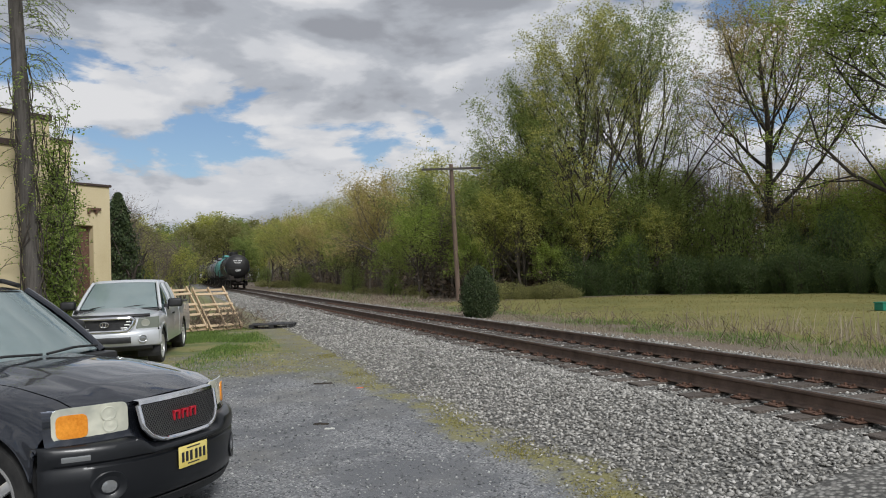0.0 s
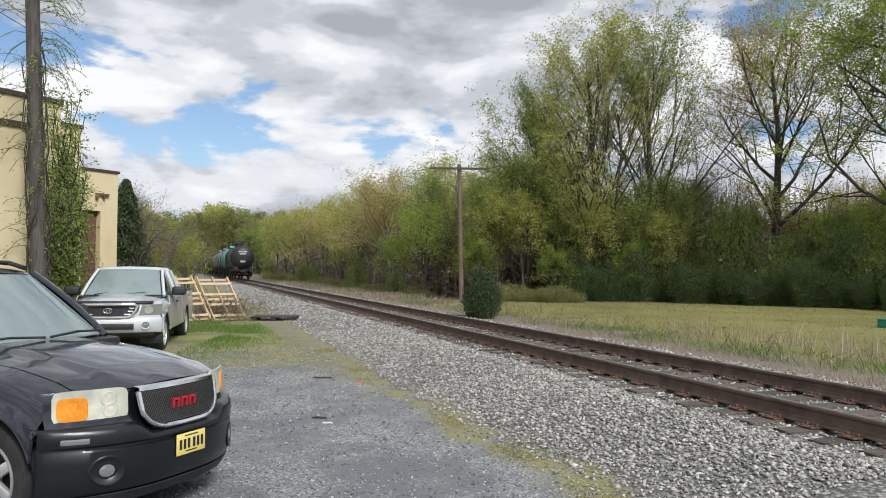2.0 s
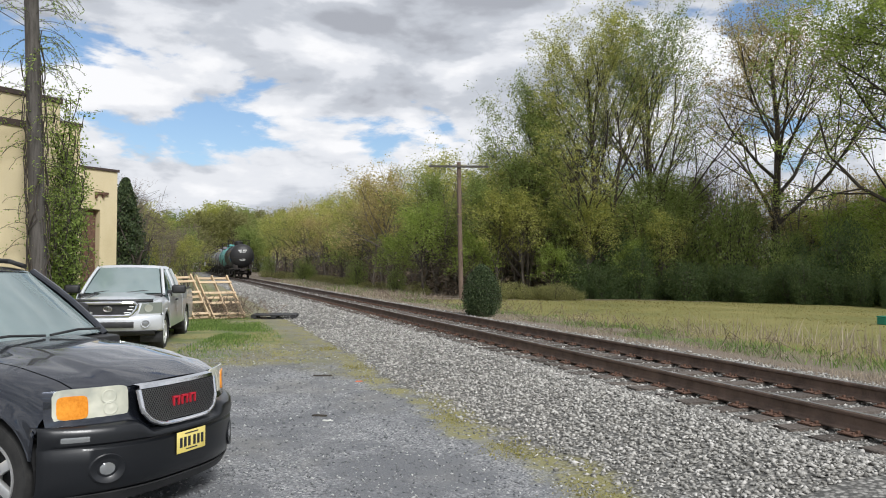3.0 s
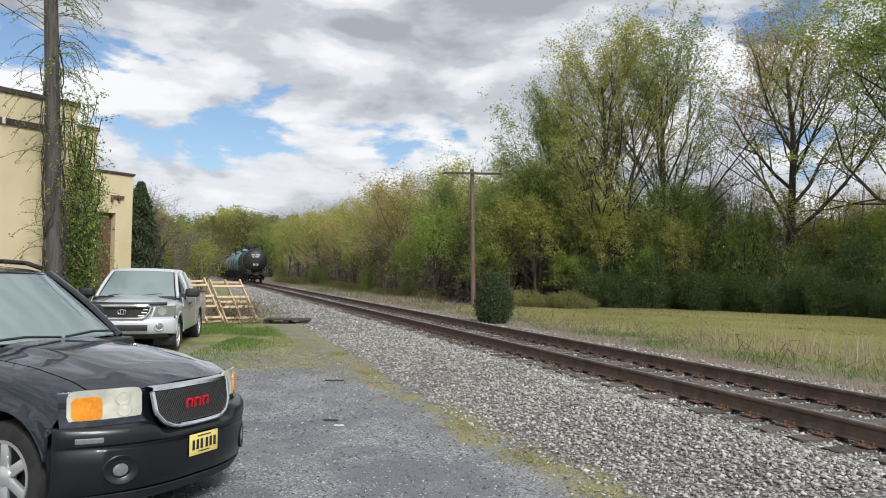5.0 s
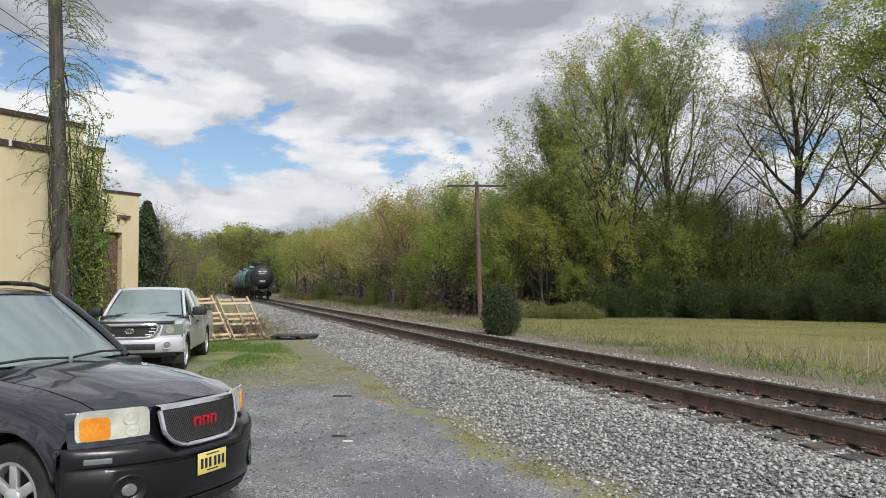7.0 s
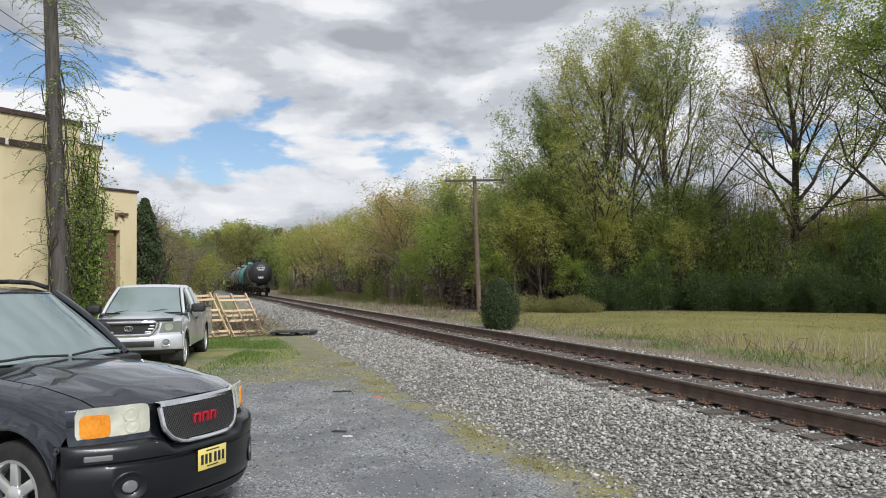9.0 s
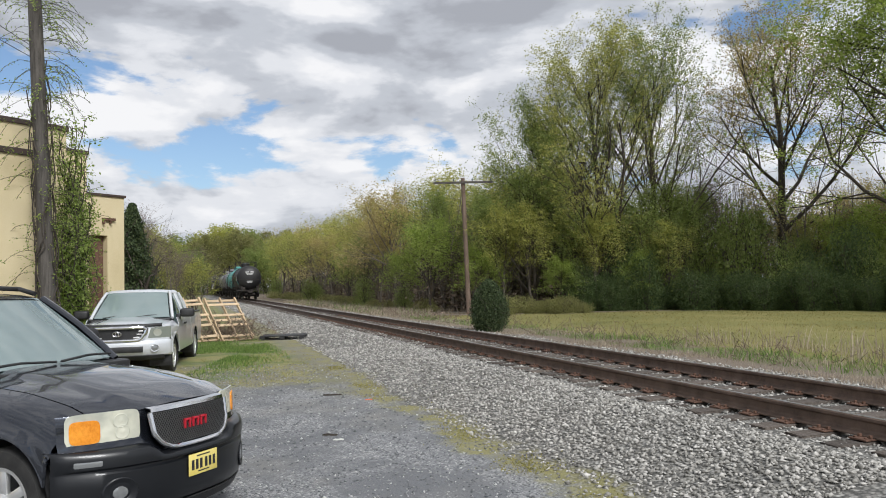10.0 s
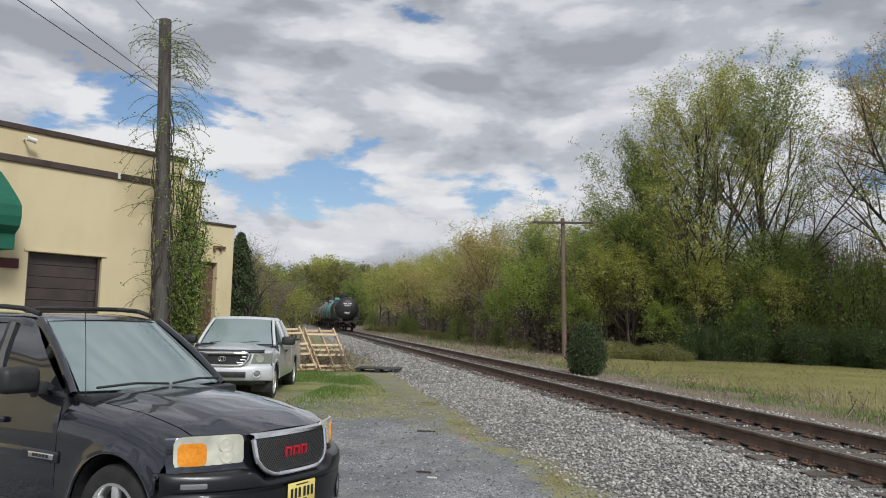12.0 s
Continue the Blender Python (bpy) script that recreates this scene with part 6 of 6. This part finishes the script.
def locomotive():
    root = thing("locomotive", "dark diesel locomotive with orange stripe heading the train", "locomotive")
    blue, orange = TANK["dark"], plain("loco_orange", (0.55, 0.16, 0.03), 0.5)
    for x in (-5.2, 5.2):
        bogie(root, x)
    for nm, q, m in (("underframe", (-8.4, 8.4, -1.45, 1.45, 0.95, 1.35), IRON), ("long_hood", (-7.6, 3.4, -0.95, 0.95, 1.35, 3.9), blue), ("cab", (3.42, 5.8, -1.5, 1.5, 1.35, 4.45), blue),
                     ("short_hood", (5.82, 8.0, -0.95, 0.95, 1.35, 2.9), blue), ("fuel_tank", (-2.2, 2.2, -1.3, 1.3, 0.35, 0.94), IRON), ("radiator", (-7.2, -5.0, -1.25, 1.25, 3.0, 4.1), blue)):
        bm = bmesh.new()
        box(bm, *q, 0.06)
        part(nm, bm, m, root)
    for sy in (-1, 1):
        bm = bmesh.new()
        box(bm, -7.6, 3.3, sy * 0.965 - 0.008, sy * 0.965 + 0.008, 1.9, 2.3)
        part("stripe", bm, orange, root)
        bm = bmesh.new()
        sweep(bm, [(-8.3, sy * 1.4, 1.3), (-8.3, sy * 1.4, 2.3), (3.3, sy * 1.4, 2.3)], 0.022, 6)
        for x in range(-7, 4, 2):
            sweep(bm, [(x, sy * 1.4, 1.3), (x, sy * 1.4, 2.3)], 0.018, 5)
        part("handrail", bm, LETTER, root)
        bm = bmesh.new()
        box(bm, 3.7, 5.5, sy * 1.505 - 0.006, sy * 1.505 + 0.006, 3.2, 4.0)
        part("cab_window", bm, GLASS_DARK, root)
    bm = bmesh.new()
    box(bm, -7.62, -7.605, -0.85, 0.85, 1.6, 2.4)
    part("end_panel", bm, orange, root)
    bm = bmesh.new()
    box(bm, -7.63, -7.605, -0.25, 0.25, 3.3, 3.6, 0.01)
    part("lamp_box", bm, LETTER, root)
    return root


def build_train():
    at = lambda s: Matrix.Translation(ns(MID, s, RAIL_TOP)) @ ALONG
    s = TRAIN_S + 1.6 + 6.0
    for i, (colour, label) in enumerate((("black", "black tank car with yellow reflectors and spray paint"), ("teal", "faded teal green railway tank car"), ("mauve", "dusty grey-mauve railway tank car"),
                                         ("grey", "weathered light grey railway tank car"), ("dark", "dark grimy grey railway tank car"))):
        ob = tank_car(colour, label)
        ob.matrix_basis = at(s)
        s += 15.4
        if colour == "dark":
            copy_thing(ob, at(s))
            s += 15.4
    s += 1.5
    locomotive().matrix_basis = at(s)


TRAIN_S = 91.9
build_train()

# ---- pallets by the verge ----
PINE = grained("pallet_pine", (0.36, 0.25, 0.15), (0.52, 0.39, 0.25), 4, 40, 0.85, 0, 0.4, 0.004, stretch=(1, 8, 8), c=(0.62, 0.49, 0.34), vary=0.3)
PALLET_BLACK = grained("pallet_black", (0.012, 0.012, 0.013), (0.035, 0.035, 0.036), 5, 60, 0.6)


def wooden_pallet(label):
    """Local x across the boards, y along the stringers, z out of the face."""
    root = thing("wooden_pallet", label, "pallet", group="wooden pallets leaning by the verge")
    rng = random.Random(2)
    for x in (-0.52, 0.0, 0.52):
        bm = bmesh.new()
        box(bm, x - 0.022, x + 0.022, 0.0, 1.72, -0.045, 0.045, 0.004)
        part("stringer", bm, PINE, root)
    for y in (0.10, 0.54, 0.98, 1.42):
        bm = bmesh.new()
        d = rng.uniform(-0.02, 0.02)
        box(bm, -0.56, 0.56, y + d - 0.045, y + d + 0.045, 0.0462, 0.064, 0.003)
        part("board", bm, PINE, root)
    for y in (0.06, 0.86, 1.66):
        bm = bmesh.new()
        box(bm, -0.56, 0.56, y - 0.045, y + 0.045, -0.064, -0.0462, 0.003)
        part("board", bm, PINE, root)
    return root


def build_pallets():
    e = Vector((0.72, 0.69, 0)).normalized()
    lean = Vector((-e.y, e.x, 0))
    slope = (lean * 0.92 + Vector((0, 0, 1.0))).normalized()
    out = e.cross(slope)
    base = Vector((-5.72, 24.55, 0))
    first = None
    for i, (back, off, lift, label) in enumerate(((0.56, 0.0, 0.0, "pale new wooden pallet leaning against brush"), (1.72, -0.03, 0.03, ""), (2.75, 0.10, 0.0, ""))):
        c = base - e * back + out * off
        z = ground_z(c.x, c.y) + 0.05 + lift
        m = Matrix(((e.x, slope.x, out.x, c.x), (e.y, slope.y, out.y, c.y), (e.z, slope.z, out.z, z), (0, 0, 0, 1))) @ pose(0, 0, 0, 0, 0, (0, 2.0, -2.5)[i])
        if first is None:
            first = wooden_pallet(label)
            first.matrix_basis = m
        else:
            copy_thing(first, m)
    pl = thing("plastic_pallet", "black plastic pallet lying flat on the gravel", "pallet", Matrix.Translation((-4.85, 24.75, ground_z(-4.85, 24.75) + 0.0)) @ pose(0, 0, 0, 0, 0, 4))
    for k in range(7):
        bm = bmesh.new()
        box(bm, -0.68, 0.68, -0.5 + k * 0.148, -0.5 + k * 0.148 + 0.11, 0.105, 0.135, 0.006)
        part("deck_slat", bm, PALLET_BLACK, pl)
    for x in (-0.60, 0.0, 0.60):
        for y in (-0.42, 0.0, 0.42):
            bm = bmesh.new()
            box(bm, x - 0.08, x + 0.08, y - 0.07, y + 0.07, 0.02, 0.104, 0.008)
            part("foot", bm, PALLET_BLACK, pl)
    for y in (-0.42, 0.0, 0.42):
        bm = bmesh.new()
        box(bm, -0.68, 0.68, y - 0.06, y + 0.06, 0.0, 0.019, 0.004)
        part("skid", bm, PALLET_BLACK, pl)


build_pallets()

# ---- vines, grass and twigs ----
def build_vines():
    rng = np.random.default_rng(17)
    root = thing("vine", "green climbing vine with drooping tendrils on the utility pole", "vine", Matrix.Translation(up_base))
    axis = up_top - up_base
    segs, spots = [], []
    for k in range(9):
        a, z = rng.uniform(0, 6.28), 0.0
        p = np.array((0.18 * math.cos(a), 0.18 * math.sin(a), 0.0))
        top = rng.uniform(4.5, 7.9)
        while z < top:
            a += rng.normal(0.12, 0.35)
            z2 = z + rng.uniform(0.2, 0.4)
            q = np.array(axis) * (z2 / axis.z) + np.array((math.cos(a), math.sin(a), 0)) * rng.uniform(0.16, 0.24)
            segs.append((p, q, 0.014, 0.012, 4))
            spots += [q + rng.normal(0, 0.07, 3) for _ in range(3)]
            p, z = q, z2
    # tendrils that arch out and hang
    for k in range(170):
        z = 7.9 * (1 - 0.75 * rng.uniform(0, 1) ** 1.4)
        a = rng.uniform(0, 6.28)
        d = np.array((math.cos(a), math.sin(a) * 0.7, rng.uniform(0.1, 0.7)))
        if rng.random() < 0.35:
            d[0] = abs(d[0])
        p = np.array(axis) * (z / axis.z) + d * 0.14
        n, step = int(rng.integers(5, 11)), 0.105
        for j in range(n):
            d = d + (0, 0, -0.20) + rng.normal(0, 0.12, 3)
            d /= np.linalg.norm(d)
            q = p + d * step
            segs.append((p, q, 0.006, 0.0045, 3))
            spots += [q + rng.normal(0, 0.035, 3) for _ in range(3)]
            p = q
    v, f = tubes(segs)
    tagged(part("tendril_mass", mesh_of("tendril_mass", v, f, BARK, True), None, root), kind="stuff")
    v, f = leaves(rng, spots, 0.022, 1.0)
    part("foliage", mesh_of("foliage", v, f, LEAF["vine"]), None, root)
    # the curtain of creeper between pole and wing
    c = Vector((-8.1, 17.6, 0.0))
    root = thing("creeper", "dense green creeper growing up beside the cream wall", "vine", Matrix.Translation(c))
    segs, spots = [], []
    for k in range(80):
        a, r = rng.uniform(0, 6.28), rng.uniform(0.05, 0.62)
        p = np.array((r * math.cos(a), r * math.sin(a) * 0.6, 0.0))
        top = rng.uniform(1.8, 5.6) * (1.12 - 0.75 * r)
        d = np.array((-0.05, 0, 1.0))
        while p[2] < top:
            d = d + rng.normal(0, 0.16, 3) + (-p[0] * 0.45, -p[1] * 0.45, 0.25)
            d /= np.linalg.norm(d)
            q = p + d * 0.24
            segs.append((p, q, 0.012, 0.011, 3))
            spots += [q + rng.normal(0, 0.10, 3) for _ in range(8)]
            if rng.random() < 0.5:
                e = rng.normal(0, 1, 3) * (1, 0.6, 0.4)
                e /= np.linalg.norm(e)
                t = q + e * rng.uniform(0.15, 0.45)
                segs.append((q, t, 0.006, 0.004, 3))
                spots += [q + (t - q) * rng.uniform(0.2, 1.1) + rng.normal(0, 0.05, 3) for _ in range(10)]
            p = q
    v, f = tubes(segs)
    tagged(part("tendril_mass", mesh_of("tendril_mass", v, f, BARK, True), None, root), kind="stuff")
    v, f = leaves(rng, spots, 0.036, 1.0)
    part("foliage", mesh_of("foliage", v, f, LEAF["vine"]), None, root)


build_vines()

STRAW = islands("straw_blade", [(0.0, (0.20, 0.16, 0.115)), (0.5, (0.34, 0.285, 0.21)), (1.0, (0.50, 0.43, 0.33))], 0.8, 0.3)
BLADE = islands("grass_blade", [(0.0, (0.07, 0.12, 0.025)), (0.5, (0.13, 0.22, 0.045)), (1.0, (0.24, 0.33, 0.08))], 0.7, 0.35)
LAWN = islands("lawn_blade", [(0.0, (0.13, 0.13, 0.038)), (0.5, (0.23, 0.20, 0.06)), (1.0, (0.34, 0.275, 0.11))], 0.8, 0.3)
MOSS = islands("moss_tuft", [(0.0, (0.17, 0.16, 0.05)), (0.5, (0.27, 0.25, 0.075)), (1.0, (0.38, 0.33, 0.12))], 0.9, 0.2)
TWIG = islands("dead_twig", [(0.0, (0.07, 0.05, 0.035)), (0.5, (0.15, 0.11, 0.08)), (1.0, (0.26, 0.20, 0.15))], 0.9)


def blades(name, label, category, mat, seed, places, height, width, lean=0.45):
    """Tapered bent blades, one loose piece each."""
    rng = np.random.default_rng(seed)
    vs, fs = [], []
    for i, (x, y, k) in enumerate(places):
        z = ground_z(x, y) - 0.01
        h = height * k * rng.uniform(0.5, 1.3)
        a, b = rng.uniform(0, 6.28), rng.normal(0, lean)
        d = np.array((math.cos(a) * b * h, math.sin(a) * b * h, h))
        w = width * rng.uniform(0.6, 1.4) * max(0.7, k)
        s = np.array((-math.sin(a + 0.7), math.cos(a + 0.7), 0)) * w
        p = np.array((x, y, z))
        m = p + d * 0.55 + (0, 0, 0.06 * h)
        vs += [p - s, p + s, m + s * 0.7, m - s * 0.7, p + d * (1, 1, 0.94)]
        n = 5 * i
        fs += [(n, n + 1, n + 2, n + 3), (n + 3, n + 2, n + 4)]
    tagged(new(name, mesh_of(name, vs, fs, mat)), label, category, kind="stuff")


def build_grass():
    rng = np.random.default_rng(23)

    def field(count, n0, n1, s0, s1, k0, k1, clump=0.0, keep=None):
        out = []
        while len(out) < count:
            n, s = rng.uniform(n0, n1), s0 + (s1 - s0) * rng.uniform(0, 1) ** 1.35
            p = ns(n, s)
            if clump and noise.noise((p[0] * 0.55, p[1] * 0.55, clump)) < rng.uniform(-0.15, 0.35):
                continue
            if keep and not keep(p[0], p[1]):
                continue
            out.append((p[0], p[1], rng.uniform(k0, k1) * (1 + s * 0.012)))
        return out
    blades("dry_grass", "straw-coloured dead grass along the far side of the track", "dry grass", STRAW, 1,
           field(11000, 8.6, 11.2, 7, 42, 0.3, 0.9, 3.0) + field(350, 10.4, 12.6, 8, 22, 0.9, 1.8, 7.0) + field(5000, 9.0, 12.6, 40, 85, 0.9, 1.8), 0.13, 0.004, 0.8)
    blades("verge_grass", "fresh green weeds between the track and the lawn", "grass", BLADE, 2, field(6000, 9.8, 11.8, 7, 40, 0.3, 0.9, 11.0) + field(1500, 9.2, 12.5, 40, 80, 0.8, 1.5, 5.0), 0.15, 0.005)
    blades("tall_weeds", "tall dry weed stalks in front of the lawn", "weeds", STRAW, 6, field(420, 11.2, 13.2, 9, 17, 1.2, 3.0, 7.0) + field(500, 9.2, 11.0, 7, 30, 0.5, 1.3, 2.0), 0.17, 0.003, 0.5)
    blades("green_weeds", "leafy green weeds beside the far rail", "weeds", BLADE, 7, field(2600, 9.9, 11.6, 6, 20, 0.5, 1.3, 13.0), 0.13, 0.006, 0.9)
    blades("lawn_grass", "short yellow-green mown lawn grass", "lawn", LAWN, 3, field(30000, 11.0, 27.0, 4, 40, 0.6, 1.2, keep=lambda x, y: y < 39.5), 0.032, 0.010)
    patch = []
    while len(patch) < 20000:
        x, y = rng.normal(-5.6, 1.2), rng.normal(20.0, 2.4)
        n = 0.9537 * x + 0.3007 * y
        if n > 2.3 - rng.uniform(0, 0.8) or noise.noise((x * 0.8, y * 0.8, 9.0)) < rng.uniform(-0.45, 0.35) or (y < 19.6 and -7.3 < x < -4.9):
            continue
        patch.append((x, y, rng.uniform(0.5, 1.2)))
    blades("grass_patch", "lush green grass beside the parked pickup truck", "grass", BLADE, 4, patch, 0.075, 0.006)
    moss = []
    while len(moss) < 9000:
        if rng.random() < 0.62:
            s = rng.uniform(4.5, 16)
            p = ns(rng.normal(2.95, 0.15) + lot_edge(s), s)
        else:
            p = ns(rng.uniform(0.2, 2.7), rng.uniform(14.0, 22))
        if noise.noise((p[0] * 1.1, p[1] * 1.1, 4.0)) < rng.uniform(-0.1, 0.3):
            continue
        moss.append((p[0], p[1], rng.uniform(0.5, 1.2)))
    blades("moss", "yellow-green moss and low weeds on the gravel", "moss", MOSS, 5, moss, 0.028, 0.008, 0.9)
    # brush heaped behind the pallets, bramble twigs along the woodland edge
    segs = []
    for i in range(900):
        if i < 420:
            x, y, h = rng.normal(-6.6, 0.6), rng.normal(24.6, 0.5), 0.55
        else:
            p = ns(rng.uniform(9.0, 12.0), rng.uniform(10, 45))
            x, y, h = p[0], p[1], 0.35
        z = ground_z(x, y)
        a, b = rng.uniform(0, 6.28), rng.uniform(0.1, 1.2)
        p0 = np.array((x, y, z + rng.uniform(0, h * 0.5)))
        p1 = p0 + np.array((math.cos(a) * b, math.sin(a) * b, rng.uniform(0.1, 1.0))) * h
        p2 = p1 + rng.normal(0, 0.25, 3) * h
        segs += [(p0, p1, 0.007, 0.005, 3), (p1, p2, 0.005, 0.003, 3)]
    v, f = tubes(segs)
    tagged(new("brushwood", mesh_of("brushwood", v, f, TWIG)), "brown dead twigs and brambles heaped on the ground", "brushwood", kind="stuff")


build_grass()


def build_far_woods():
    """The thin stems and twigs that close the wood behind its first rows of trees."""
    rng = np.random.default_rng(29)
    segs, low, high = [], [], []
    for i in range(1900):
        if i < 900:
            n, s = rng.uniform(15, 36), rng.uniform(40, 150)
            p = ns(n, s)
            x, y = p[0], p[1]
        else:
            x = rng.uniform(1, 42)
            y = rng.uniform(44, 62) - max(0, x - 16) * 0.75
        h = rng.uniform(3.5, 7.5)
        z = ground_z(x, y)
        a = np.array((x, y, z - 0.1))
        b = a + np.array((rng.normal(0, 0.4), rng.normal(0, 0.4), h * 0.55))
        c = b + np.array((rng.normal(0, 0.5), rng.normal(0, 0.5), h * 0.45))
        segs += [(a, b, 0.065, 0.045, 4), (b, c, 0.045, 0.012, 3)]
        for k in range(4):
            q = a + (b - a) * rng.uniform(0.3, 1) if k < 2 else b + (c - b) * rng.uniform(0, 0.9)
            e = q + rng.normal(0, 0.7, 3) + (0, 0, 0.6)
            segs.append((q, e, 0.018, 0.006, 3))
            high += [q + (e - q) * rng.uniform(0, 1.2) + rng.normal(0, 0.35, 3) for _ in range(5)]
        low += [a + np.array((rng.normal(0, 1.2), rng.normal(0, 1.2), abs(rng.normal(0, 1.3)))) for _ in range(34)]
    v, f = tubes(segs)
    tagged(new("far_stems", mesh_of("far_stems", v, f, BARK_PALE, True)), "thin grey stems deep inside the wood", "woodland", kind="stuff")
    v, f = leaves(rng, high, 0.12, 0.4, True)
    tagged(new("far_foliage", mesh_of("far_foliage", v, f, LEAF["thicket"])), "sparse olive spring foliage inside the wood", "woodland", kind="stuff")
    v, f = leaves(rng, low, 0.16, 0.4, True)
    tagged(new("undergrowth", mesh_of("undergrowth", v, f, TWIG)), "brown tangled undergrowth on the woodland floor", "undergrowth", kind="stuff")


build_far_woods()


BIN_AT = (13.19, 22.48)


def build_bin():
    x, y = BIN_AT
    b = thing("garden_bin", "low green plastic garden bin at the lawn edge", "bin", Matrix.Translation((x, y, ground_z(x, y))) @ pose(0, 0, 0, 0, 0, 20) @ Matrix.Diagonal((0.5, 0.5, 0.5, 1)))
    m = plain("bin_green", (0.01, 0.20, 0.13), 0.5)
    bm = bmesh.new()
    box(bm, -0.38, 0.38, -0.3, 0.3, 0.0, 0.42, 0.04)
    part("body", bm, m, b)
    bm = bmesh.new()
    box(bm, -0.41, 0.41, -0.33, 0.33, 0.422, 0.50, 0.03)
    part("lid", bm, m, b)


build_bin()


def build_scraps():
    """Small litter on the lot."""
    orange, pale, dark = plain("marker_orange", (0.75, 0.16, 0.06), 0.8), plain("paper_white", (0.62, 0.62, 0.58), 0.8), grained("stick_brown", (0.03, 0.025, 0.02), (0.08, 0.065, 0.05), 8, 60)
    for name, label, cat, mat, x, y, w, d, t, turn in (
            ("paint_mark", "small orange paint mark sprayed on gravel", "paint mark", orange, -1.05, 11.76, 0.13, 0.09, 0.004, 20),
            ("paper_scrap", "small flattened white paper scrap on gravel", "litter", pale, -1.17, 9.03, 0.13, 0.05, 0.012, 10),
            ("stick", "short dark stick lying on the lot", "stick", dark, -1.29, 9.28, 0.20, 0.02, 0.02, -8),
            ("stick", "short dark stick lying on the lot", "stick", dark, -1.67, 12.23, 0.34, 0.025, 0.022, 4)):
        bm = bmesh.new()
        n = 14
        rng = random.Random(len(label) + int(w * 100))
        low, high = [], []
        for k in range(n):
            a = 2 * math.pi * k / n
            r = rng.uniform(0.75, 1.1)
            p = (w / 2 * math.cos(a) * r, d / 2 * math.sin(a) * r)
            low.append(bm.verts.new((*p, 0)))
            high.append(bm.verts.new((p[0] * 0.9, p[1] * 0.9, t * rng.uniform(0.7, 1.2))))
        for k in range(n):
            bm.faces.new((low[k], low[(k + 1) % n], high[(k + 1) % n], high[k]))
        bm.faces.new(high)
        ob = part(name, bm, mat, None, at=Matrix.Translation((x, y, ground_z(x, y) + 0.004)) @ pose(0, 0, 0, 0, 0, turn))
        tagged(ob, label, cat)


build_scraps()
